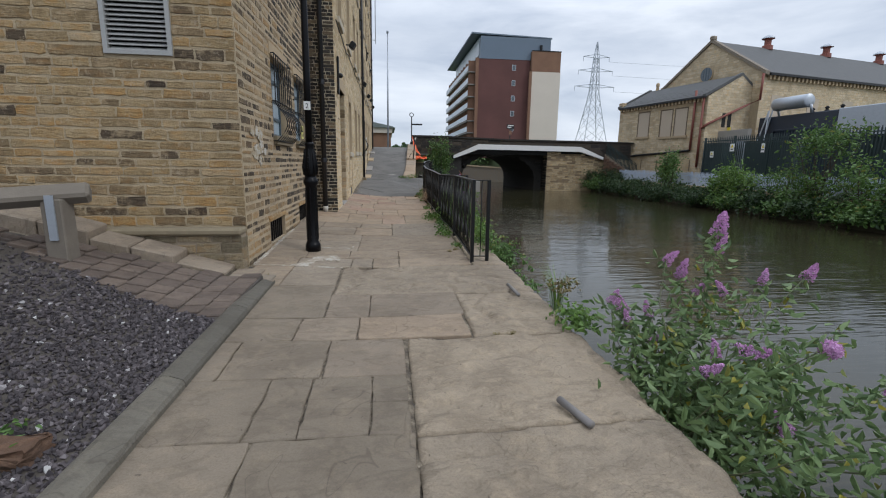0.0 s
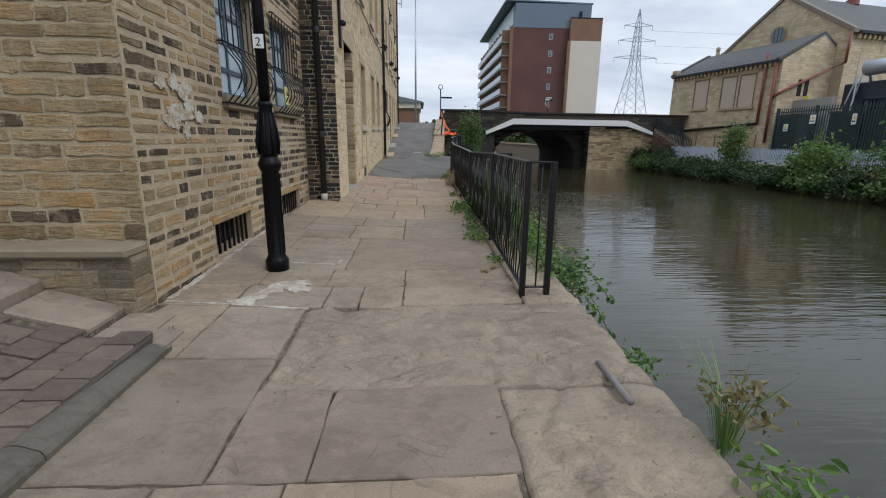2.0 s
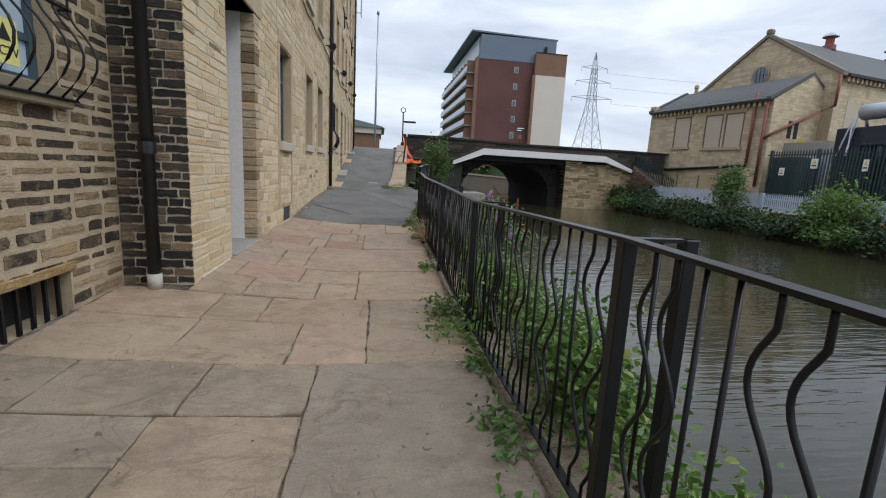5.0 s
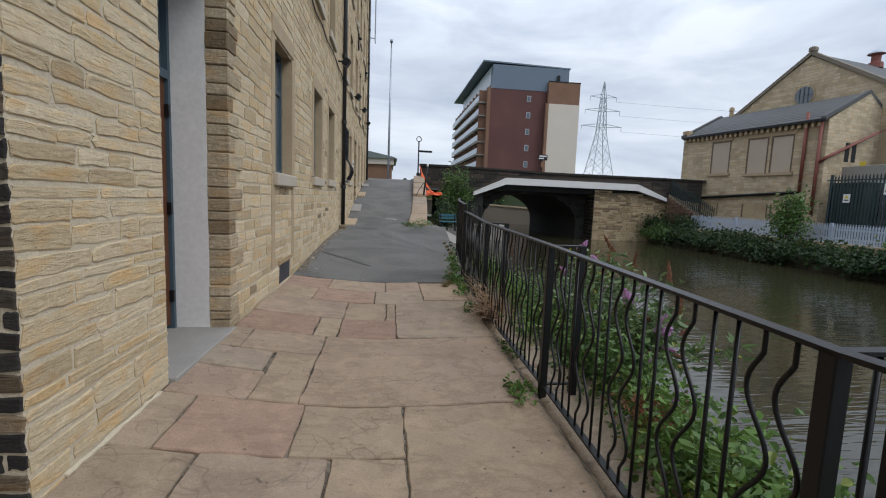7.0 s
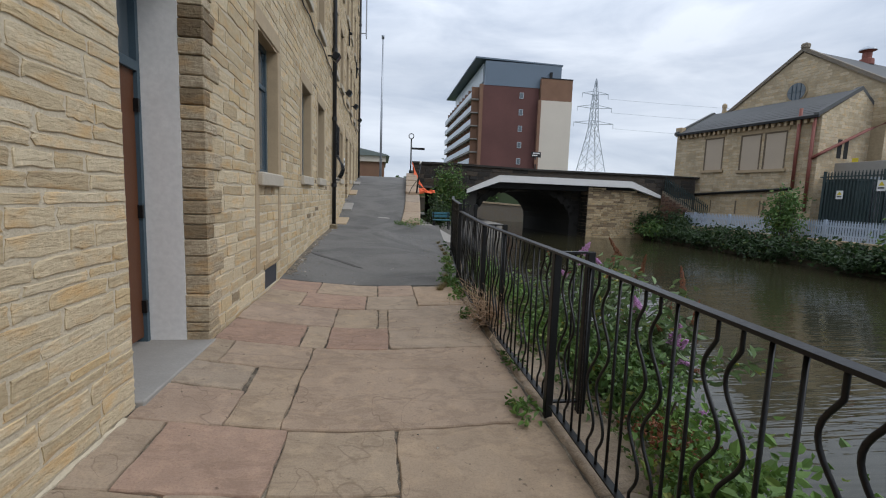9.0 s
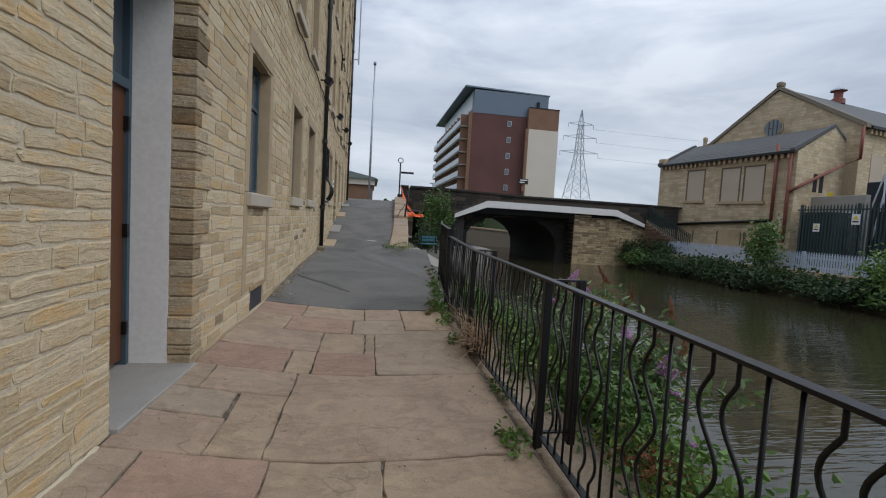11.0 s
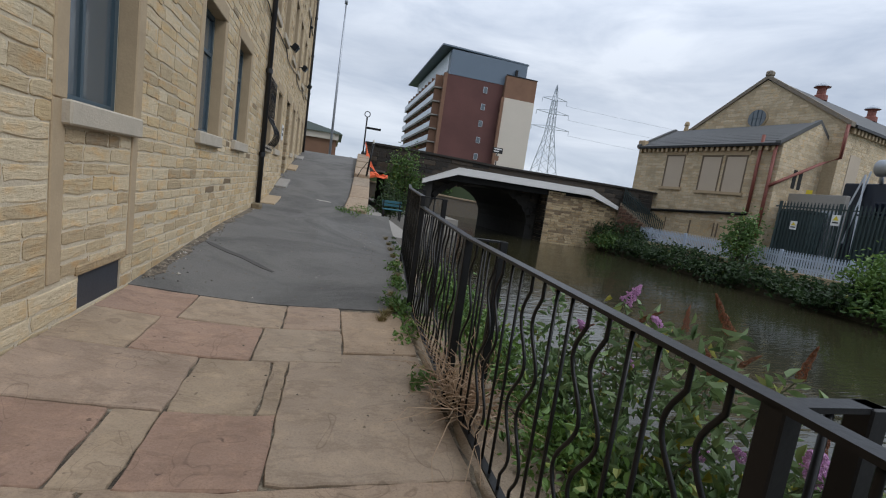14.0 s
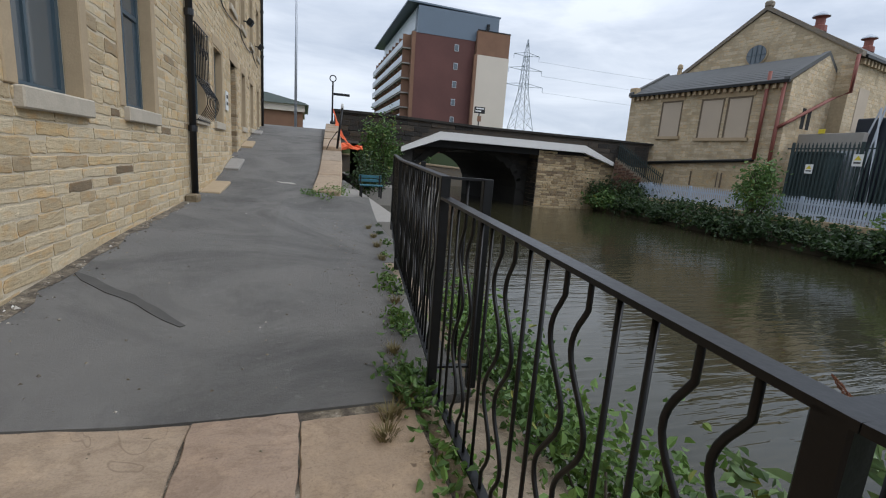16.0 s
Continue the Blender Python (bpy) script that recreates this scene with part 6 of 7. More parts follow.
def grille(m, hole, label):
    """A bellied iron window grille: upright bars that swell out at the foot, with scrolls."""
    u0, u1, z0, z1 = hole
    g = thing("window_grille", m @ pose(u0 - 0.06, z0 - 0.05, 0), label, "window grille", "window grilles")
    w, h = u1 - u0 + 0.12, z1 - z0 + 0.1
    # local x along the wall, y up, z out
    n = 9
    for k in range(n):
        x = w * k / (n - 1)
        pts = []
        for i in range(19):
            f = i / 18
            out = 0.07 + (0.17 * math.sin((0.42 - f) / 0.42 * math.pi) if f < 0.42 else 0)
            pts.append((x, -0.03 + h * (1 - (1 - f)), out))
        bar("bar", pts, 0.0085, m_iron, g, sides=6)
    for yy, out in ((h * 0.98, 0.07), (h * 0.44, 0.075), (-0.03, 0.08)):
        bar("cross_bar", [(-0.02, yy, out), (w + 0.02, yy, out)], 0.011, m_iron, g, sides=6)
        for x in (0.0, w):
            bar("stay", [(x, yy, out), (x, yy, -0.01)], 0.009, m_iron, g, sides=5)
    for x in (w * 0.3, w * 0.55, w * 0.8):
        pts = [(x + (0.02 + 0.012 * a) * math.cos(a), h * 0.75 + (0.03 + 0.014 * a) * math.sin(a), 0.078) for a in [i * 0.5 for i in range(16)]]
        bar("scroll", pts, 0.006, m_iron, g, sides=5)
    return g


for h in SIDE_WINDOWS:
    grille(m_side, h, "black bellied iron grille over a mill window")
grille(m_canal, WINS[3], "rusty bellied iron grille over a mill window")
notice = thing("window_notice", (XS + 0.03, 10.42, 2.02), "pale yellow camera warning notice lettered CCTV behind the grille", "notice")
sheet_part = part("sheet", boxed(-0.02, -0.01, -0.11, 0.11, 0.0, 0.27), m_notice, notice)
words = bpy.data.curves.new("lettering", "FONT")
words.body, words.size, words.extrude, words.align_x = "CCTV", 0.082, 0.001, "CENTER"
words.materials.append(m_ink)
lettering = new("lettering", words); lettering.parent = sheet_part
lettering.matrix_local = pose(-0.008, 0, 0.05, 90, 0, 90)
part("symbol", poly(bmesh.new(), [(-0.01, -0.05, 0.14), (-0.01, 0.05, 0.14), (-0.01, 0.0, 0.24)], (0.004, 0, 0)), m_ink, notice)

# ---- planting bed, setts and bench left of the path ----
m_soil = plain("dark_soil", (0.075, 0.063, 0.052), 0.95, vary=0.5, depth=0.01)


def bed_z(x, y):
    k = min(1, max(0, (y - 2.0) / 4.0))
    return ground_z(-1.9, y) + 0.05 + (0.05 + 0.22 * k) * max(0, -1.95 - x)


tagged(sheet("planting_bed_upper", -9.0, -1.98, 5.5, YF - 0.02, lambda x, y: bed_z(x, y) - 0.02, m_joint, 0.6, 0.4), "dark soil under the steps beside the wall", "soil", kind="structure")
tagged(sheet("planting_bed", -9.0, -1.52, -4.0, 5.5, lambda x, y: bed_z(x, y), m_soil, 0.6, 0.4), "dark gravel-covered bed rising beside the path", "gravel bed", kind="structure")
kerb = thing("kerb", (-1.73, 2, 0), "worn mossy concrete kerb edging the gravel bed", "kerb", kind="structure")
for k, (y0, y1) in enumerate(((-4, -2.6), (-2.6, -1.2), (-1.2, 0.2), (0.2, 1.6), (1.6, 3.0), (3.0, 4.4), (4.4, 5.45))):
    ya, yb = y0 + 0.004, y1 - 0.004
    bm = poly(bmesh.new(), [(-1.54, ya, -0.3), (-1.37, ya, -0.3), (-1.37, ya, 0.03), (-1.385, ya, 0.055), (-1.47, ya, 0.085), (-1.51, ya, 0.085), (-1.54, ya, 0.075)], (0, yb - ya, 0))
    for v in bm.verts:
        if v.co.z > -0.15:
            v.co.z += ground_z(v.co.x, v.co.y) - (0.05 if v.co.y > 5.3 and v.co.z > 0.05 else 0)
    part("kerb_stone", pushed(Matrix(), kerb.matrix_world, bm), m_kerb, kerb)

q = random.Random(77)
n_g = 16000
V, F = [], []
for k in range(n_g):
    y = q.uniform(0.8, 5.2)
    x = -1.54 - abs(q.gauss(0, 1)) * 1.3
    if y > 4.2 + (-1.75 - x) * 0.5 or x < -5.5:
        continue
    s = q.uniform(0.010, 0.03)
    c = np.array((x, y, bed_z(x, y) + s * 0.35))
    o = len(V)
    a = np.array([[q.gauss(0, 1) for _ in range(3)] for _ in range(3)])
    a, _ = np.linalg.qr(a)
    base = np.array([(1, 0, 0), (-1, 0, 0), (0, 0.8, 0), (0, -0.8, 0), (0, 0, 0.6), (0, 0, -0.6)]) * [[q.uniform(0.7, 1.2)] for _ in range(6)]
    V += [tuple(v) for v in (base @ a) * s + c]
    F += [tuple(o + i for i in f) for f in ((0, 2, 4), (2, 1, 4), (1, 3, 4), (3, 0, 4), (2, 0, 5), (1, 2, 5), (3, 1, 5), (0, 3, 5))]
n = Nodes("slate_chippings", rough=0.75)
n.colour(n.ramp(n.random(True), [(0.0, (0.024, 0.019, 0.021)), (0.5, (0.05, 0.041, 0.043)), (0.88, (0.085, 0.07, 0.072)), (0.985, (0.16, 0.14, 0.142)), (1.0, (0.5, 0.49, 0.47))]))
m_chips = n.mat
tagged(arrays("gravel", V, F, m_chips), "purple-grey slate chippings with a few white stones", "gravel", kind="stuff")

# brick setts between bed and wall
paving = thing("sett_paving", (-2.6, 5.0, 0), "dark red-brown block paving sloping beside the wall", "paving", kind="structure")
shared = []
for k in range(5):
    bm = boxed(-0.106, 0.106, -0.096, 0.096, -0.05, 0.012, bevel=0.012)
    me = bpy.data.meshes.new("sett"); bm.to_mesh(me); bm.free()
    me.materials.append(m_sett); shared.append(me)
for i in range(15):
    for j in range(14):
        x, y = -1.65 - i * 0.222, 4.25 + j * 0.203 + (0.1 if i % 2 else 0)
        if x < -4.6 or y < 4.25 + (-1.75 - x) * 0.45 or y > 5.47:
            continue
        o = new("sett", q.choice(shared)); o.parent = paving
        sl = (0.05 + 0.22 * min(1, (y - 2) / 4)) if x < -1.9 else 0.0
        o.matrix_basis = pose(x + 2.6, y - 5.0, bed_z(x, y) + 0.012 + q.uniform(-0.005, 0.005), q.uniform(-1, 1), math.degrees(math.atan(sl)) + q.uniform(-1, 1), q.uniform(-1.5, 1.5))
# shallow flagged steps climbing along the ledge
for x0, x1, y0, y1, up in ((-1.96, -1.42, 5.47, 5.72, 0), (-1.96, -1.62, 5.73, 5.99, 0), (-2.52, -1.98, 5.58, 5.98, 0.0), (-3.0, -2.54, 5.58, 5.98, 0.07), (-3.42, -3.02, 5.57, 5.98, 0.07), (-3.95, -3.44, 5.58, 5.98, 0.14), (-4.7, -3.97, 5.58, 5.98, 0.14), (-5.6, -4.72, 5.58, 5.98, 0.3)):
    bm = boxed(x0, x1, y0, y1, -0.05, 0.0, bevel=0.012)
    if up:
        bm.free()
        bm = boxed(x0, x1, y0, y1, -0.3, 0.0, bevel=0.014)
    for v in bm.verts:
        if v.co.z > -0.2:
            v.co.z += (bed_z(v.co.x, v.co.y) + 0.02 + up) if x1 < -1.97 else ground_z(v.co.x, v.co.y) + 0.022
    part("flagstone", pushed(Matrix(), paving.matrix_world, bm), m_flag, paving)

rail_post = thing("timber_rail", (-3.42, 5.15, bed_z(-3.42, 5.15)), "weathered grey timber knee rail on stout posts", "timber rail")
part("post", boxed(-0.1, 0.1, -0.1, 0.1, -0.1, 0.62, bevel=0.012), m_timber, rail_post)
part("post", boxed(-2.1, -1.9, -1.0, -0.8, -0.1, 0.95, bevel=0.012), m_timber, rail_post)
bm = boxed(-2.6, 0.28, -0.1, 0.1, -0.08, 0.08, bevel=0.03)
rb = part("beam", bm, m_timber, rail_post)
rb.matrix_basis = pose(0.0, 0.02, 0.66, 45, -4, 22)
part("strap", boxed(-0.04, 0.04, -0.115, -0.1, 0.2, 0.66), m_steel, rail_post, "galvanised strap")

# loose things on the stones
off = thing("plastic_tube", (1.08, 2.42, ground_z(1.08, 2.42) + 0.012, 0, 0, 106), "short grey plastic tube lying on the coping", "tube")
bar("tube", [(-0.15, 0, 0.02), (0.15, 0, 0.024)], 0.024, m_tube, off, sides=10)
old = thing("iron_staple", (1.39, 4.93, ground_z(1.39, 4.93)), "rusted iron bar set into the coping", "iron bar")
bar("bar", [(-0.003, 0.221, 0.016), (0.003, -0.221, 0.016)], 0.02, m_tube, old, sides=8)
# whitish mortar runs and a spilt patch on the flags
n = Nodes("dried_mortar", rough=0.9)
n.colour(n.ramp(n.noise(8, 6, 0.75, space="World", distort=0.4), [(0.38, (0.25, 0.2, 0.145)), (0.5, (0.33, 0.285, 0.225)), (0.62, (0.45, 0.42, 0.36))]))
m_smear = n.mat


def smear(pts, w, name="mortar_smear", mat=None):
    """A thin irregular run of pale mortar along a line on the flags."""
    q = random.Random(int(pts[0][0] * 100 + pts[0][1] * 37))
    line = []
    for (xa, ya), (xb, yb) in zip(pts, pts[1:]):
        n = max(2, int(math.hypot(xb - xa, yb - ya) / 0.05))
        line += [(xa + (xb - xa) * i / n, ya + (yb - ya) * i / n, xb - xa, yb - ya) for i in range(n)]
    V, F = [], []
    for i, (x, y, dx, dy) in enumerate(line):
        l = math.hypot(dx, dy)
        a, b = q.uniform(0.25, 1.0) * w, q.uniform(0.25, 1.0) * w
        for s, d in ((1, a), (-1, -b)):
            px, py = x - dy / l * d, y + dx / l * d
            V.append((px, py, ground_z(px, py) + 0.009))
        if i:
            o = 2 * i
            F.append((o - 2, o - 1, o + 1, o))
    ob = arrays(name, V, F, mat or m_smear)
    mod = ob.modifiers.new("thickness", "SOLIDIFY")
    mod.thickness, mod.offset = 0.012, -1
    return tagged(ob, "smear of dried white mortar on the flagstones", "mortar smear", "mortar smears")


def wall_smear(y, z, w, h, n, seed):
    """Ragged dabs of old whitish paint on the side wall."""
    q = random.Random(seed)
    patch = thing("paint_patch", (XS, y, z), "worn patch of whitish paint on the side wall", "paint patch")
    for k in range(n):
        cy, cz, rw, rh = q.gauss(0, w * 0.3), q.gauss(0, h * 0.3), w * q.uniform(0.15, 0.34), h * q.uniform(0.1, 0.24)
        V, m = [], 18
        for d in (0.017, 0.0):
            for i in range(m):
                a = 2 * math.pi * i / m
                f = q.uniform(0.65, 1.15)
                V.append((d + k * 0.0004, cy + rw * f * math.cos(a), cz + rh * f * math.sin(a)))
        arrays("dab", V, [tuple(range(m))] + [(i, m + i, m + (i + 1) % m, (i + 1) % m) for i in range(m)], m_oldpaint, patch)
    return patch


n = Nodes("worn_white_paint", rough=0.9)
n.colour(n.ramp(n.noise(9, 6, 0.75, space="World", distort=0.5), [(0.38, (0.27, 0.2, 0.115)), (0.48, (0.36, 0.3, 0.21)), (0.58, (0.47, 0.45, 0.4))]))
n.bump(n.noise(30, 4, 0.7, space="World"), 0.006)
m_oldpaint = n.mat
wall_smear(6.95, 1.76, 0.44, 0.36, 14, 5)
smear([(-1.84, 6.26), (-1.3, 6.22), (-0.6, 6.14)], 0.02)
smear([(-1.83, 6.3), (-1.82, 7.0), (-1.84, 7.9), (-1.83, 9.0)], 0.035)
smear([(-1.15, 7.42), (-0.62, 7.4), (-0.6, 7.62)], 0.022)
smear([(-1.25, 6.22), (-1.14, 6.45), (-1.0, 6.68), (-0.72, 6.8)], 0.13)
smear([(-1.05, 6.66), (-0.85, 6.62), (-0.66, 6.6)], 0.11)
smear([(-1.27, 11.75), (-1.25, 12.6)], 0.018, mat=m_mortar_pale)


def streak(pts, w, mat, label, category, zf, up=0.006):
    """A thin patch of something spilt or dropped along a line."""
    q = random.Random(int(pts[0][0] * 91 + pts[0][1] * 17))
    V, F = [], []
    for i, (x, y) in enumerate(pts):
        (xa, ya), (xb, yb) = pts[max(0, i - 1)], pts[min(len(pts) - 1, i + 1)]
        l = math.hypot(xb - xa, yb - ya)
        for s in (1, -1):
            d = s * w * q.uniform(0.5, 1.0) * (0.4 if i in (0, len(pts) - 1) else 1)
            px, py = x - (yb - ya) / l * d, y + (xb - xa) / l * d
            V.append((px, py, zf(px, py) + up))
        if i:
            F.append((2 * i - 2, 2 * i - 1, 2 * i + 1, 2 * i))
    ob = arrays("stain", V, F, mat)
    mod = ob.modifiers.new("thickness", "SOLIDIFY")
    mod.thickness, mod.offset = 0.004, -1
    return tagged(ob, label, category)


m_tar = plain("tar_repair", (0.078, 0.074, 0.067), 0.85, vary=0.4)
streak([(-1.15 + 0.12 * k, 18.5 - 0.115 * k - 0.02 * math.sin(k)) for k in range(9)], 0.06, m_tar, "dark tar streak on the asphalt", "tar streak", lambda x, y: ramp_surface(x, y) + 0.004, 0.003)
streak([(0.0, 25.5), (0.12, 25.42), (0.28, 25.4), (0.4, 25.3)], 0.07, m_cap, "flattened scrap of white litter on the ramp", "litter", lambda x, y: ramp_z(y))
streak([(-1.235 + 0.03 * math.sin(k * 1.7), 16.75 + 0.22 * k) for k in range(31)], 0.085, m_joint, "dark gritty soil gathered along the wall foot", "soil", lambda x, y: ramp_surface(max(x, -1.27), y), 0.006)
q = random.Random(303)
V, F = [], []
for k in range(700):
    if k < 420:
        x, y = (q.choice([-1.22 + abs(q.gauss(0, 0.06)), q.uniform(-1.2, 1.3), 1.1 + q.gauss(0, 0.12)]), q.uniform(16.6, 23.5))
        z = ramp_surface(x, y) + 0.004
    else:
        x, y = (1.0 + q.gauss(0, 0.1) if k % 2 else q.uniform(-1.2, 1.0), q.uniform(6.5, 16.3))
        z = ground_z(x, y)
    s, a = q.uniform(0.004, 0.013), q.uniform(0, 6.28)
    o = len(V)
    V += [(x + s * math.cos(a), y + s * math.sin(a), z), (x + s * math.cos(a + 2.1), y + s * math.sin(a + 2.1), z), (x + s * math.cos(a + 4.2), y + s * math.sin(a + 4.2), z), (x, y, z + s * 0.7)]
    F += [(o, o + 1, o + 3), (o + 1, o + 2, o + 3), (o + 2, o, o + 3)]
n = Nodes("grit", rough=0.85)
n.colour(n.ramp(n.random(True), [(0.0, (0.06, 0.05, 0.04)), (0.6, (0.2, 0.16, 0.11)), (0.85, (0.3, 0.24, 0.16)), (1.0, (0.6, 0.57, 0.52))]))
tagged(arrays("grit", V, F, n.mat), "loose grit and dry crumbs on the path", "grit", kind="stuff")

# rubble and chips along the foot of the mill wall on the ramp
q = random.Random(909)
V, F = [], []
for k in range(500):
    y = 16.7 + 20.0 * q.random() ** 1.3
    x = -1.25 + abs(q.gauss(0, 0.06 if q.random() < 0.8 else 0.25))
    s = q.uniform(0.005, 0.015) * (2.0 if q.random() < 0.05 else 1)
    zz = ramp_surface(x, y) if y < 23.9 else ramp_z(y)
    o = len(V)
    for dx, dy, dz in ((1, 0, 0), (-1, 0, 0), (0, 1, 0), (0, -1, 0), (0, 0, 0.8), (0, 0, -0.8)):
        f = q.uniform(0.7, 1.3) * s
        V.append((x + dx * f, y + dy * f * 1.4, zz + 0.3 * s + dz * f))
    F += [tuple(o + i for i in f) for f in ((0, 2, 4), (2, 1, 4), (1, 3, 4), (3, 0, 4), (2, 0, 5), (1, 2, 5), (3, 1, 5), (0, 3, 5))]
n = Nodes("stone_rubble", rough=0.9)
n.colour(n.ramp(n.random(True), [(0.0, (0.05, 0.045, 0.04)), (0.55, (0.15, 0.125, 0.095)), (0.85, (0.3, 0.26, 0.2)), (1.0, (0.62, 0.6, 0.56))]))
tagged(arrays("rubble", V, F, n.mat), "dark grit and pale stone chips along the wall foot", "rubble", kind="stuff")
for y, lx, ly, h, mat in ((24.3, 0.36, 1.35, 0.05, m_dressed), (27.0, 0.34, 1.2, 0.06, m_concrete), (30.2, 0.32, 1.1, 0.06, m_dressed), (33.2, 0.32, 1.0, 0.06, m_concrete)):
    tilt = math.degrees(math.atan2(ramp_z(y + 0.5) - ramp_z(y - 0.5), 1.0))
    st = thing("step_slab", pose(-1.27 + lx / 2, y, ramp_z(y), tilt, 0, 0), "worn flat stone slab laid against the mill wall foot", "stone slab", "slabs at the wall foot")
    part("slab", boxed(-lx / 2, lx / 2, -ly / 2, ly / 2, -0.06, h, bevel=0.015), mat, st)

# broken stone and weed behind the kerb
rock = thing("broken_stone", (-1.86, 2.25, bed_z(-1.86, 2.25)), "rough brown broken stone lying behind the kerb", "stone")
bm = boxed(-0.13, 0.13, -0.1, 0.1, -0.04, 0.08, bevel=0.02)
q = random.Random(64)
bmesh.ops.subdivide_edges(bm, edges=bm.edges[:], cuts=2, use_grid_fill=True)
for v in bm.verts:
    v.co += Vector((q.uniform(-1, 1), q.uniform(-1, 1), q.uniform(-1, 1))) * 0.014
part("stone", bm, m_rusty, rock)


# ---- plants ----
def leaf_mesh(name, centres, size, mat, parent, label="", aspect=0.45, seed=1, droop=0.3, out=None, fold=0.2):
    """Many single folded leaves at the centres, each an island of its own."""
    r = np.random.RandomState(seed)
    n = len(centres)
    c = np.asarray(centres, float)
    d = r.normal(size=(n, 3))
    if out is not None:
        d = d * 0.7 + np.asarray(out)
    d[:, 2] -= droop
    d /= np.linalg.norm(d, axis=1)[:, None]
    s = r.normal(size=(n, 3))
    s[:, 2] *= 0.25
    d[:, 2] *= 0.75
    d /= np.linalg.norm(d, axis=1)[:, None]
    s -= (s * d).sum(1)[:, None] * d
    s /= np.linalg.norm(s, axis=1)[:, None]
    nn = np.cross(d, s)
    L = size * r.uniform(0.6, 1.35, (n, 1))
    W = L * aspect * 0.5
    b = c + d * L - nn * L * 0.1
    low, high = c + d * L * 0.28, c + d * L * 0.66
    V = np.stack([c, low + s * W * 0.9 + nn * L * fold, high + s * W * 0.85 + nn * L * fold * 0.7, b, high - s * W * 0.85 + nn * L * fold * 0.7, low - s * W * 0.9 + nn * L * fold], 1).reshape(-1, 3)
    k = np.arange(n)[:, None] * 6
    F = np.concatenate([k + [0, 1, 2, 3], k + [0, 3, 4, 5]], 0)
    return arrays(name, V, F, mat, parent, label)


def clumped(n, centre, radii, seed, clumps=14, tight=0.25, flat=0.0):
    """Points gathered in uneven clumps inside an ellipsoid."""
    r = np.random.RandomState(seed)
    p = r.normal(size=(clumps, 3))
    p /= np.linalg.norm(p, axis=1)[:, None]
    p *= r.uniform(0.25, 1.0, (clumps, 1)) ** 0.6
    pts = p[r.randint(0, clumps, n)] + r.normal(size=(n, 3)) * tight
    pts = pts * radii
    if flat:
        pts[:, 2] = np.maximum(pts[:, 2], -flat)
    return pts + centre


def stems(name, root, tips, mat, parent, r0=0.008, r1=0.003, bend=0.15, seed=1, sides=5):
    q = random.Random(seed)
    V, F = [], []
    for tip in tips:
        root_k = Vector(root) + Vector((q.uniform(-0.06, 0.06), q.uniform(-0.06, 0.06), 0))
        tip = Vector(tip)
        m1 = root_k.lerp(tip, 0.4) + Vector((q.uniform(-bend, bend), q.uniform(-bend, bend), bend * 0.5))
        m2 = root_k.lerp(tip, 0.75) + Vector((q.uniform(-bend, bend), q.uniform(-bend, bend), bend * 0.6)) * 0.6
        vs, fs = tube([root_k, m1, m2, tip], [r0, r0 * 0.8, r0 * 0.5, r1], sides, cap=False)
        o = len(V)
        V += [tuple(v) for v in vs]
        F += [tuple(i + o for i in f) for f in fs]
    return arrays(name, V, F, mat, parent)


def spike_meshes(mat, seed, count=4):
    """Dense tapering flower heads, made of many tiny florets."""
    out = []
    for k in range(count):
        r = np.random.RandomState(seed + k)
        n = 420
        f = r.uniform(0, 1, n) ** 1.15
        rad = (0.040 + 0.006 * np.sin(f * 20)) * (1 - f) ** 0.55 * r.uniform(0.75, 1.1, n)
        a = r.uniform(0, 2 * math.pi, n)
        c = np.stack([rad * np.cos(a) + 0.02 * np.sin(f * 2.2), rad * np.sin(a), f * 0.21], 1)
        V, F = [], []
        for i, p in enumerate(c):
            s = r.uniform(0.005, 0.009)
            ax, _ = np.linalg.qr(r.normal(size=(3, 3)))
            V += [tuple(p + ax[0] * s), tuple(p + ax[1] * s), tuple(p - ax[0] * s), tuple(p - ax[1] * s), tuple(p + ax[2] * s * 0.7)]
            F += [tuple(5 * i + v for v in t) for t in ((0, 1, 4), (1, 2, 4), (2, 3, 4), (3, 0, 4))]
        me = bpy.data.meshes.new("flower_spike")
        me.from_pydata(V, [], F)
        me.materials.append(mat)
        out.append(me)
    return out


LILAC, FADED = spike_meshes(m_flower, 200), spike_meshes(m_flower_old, 300)


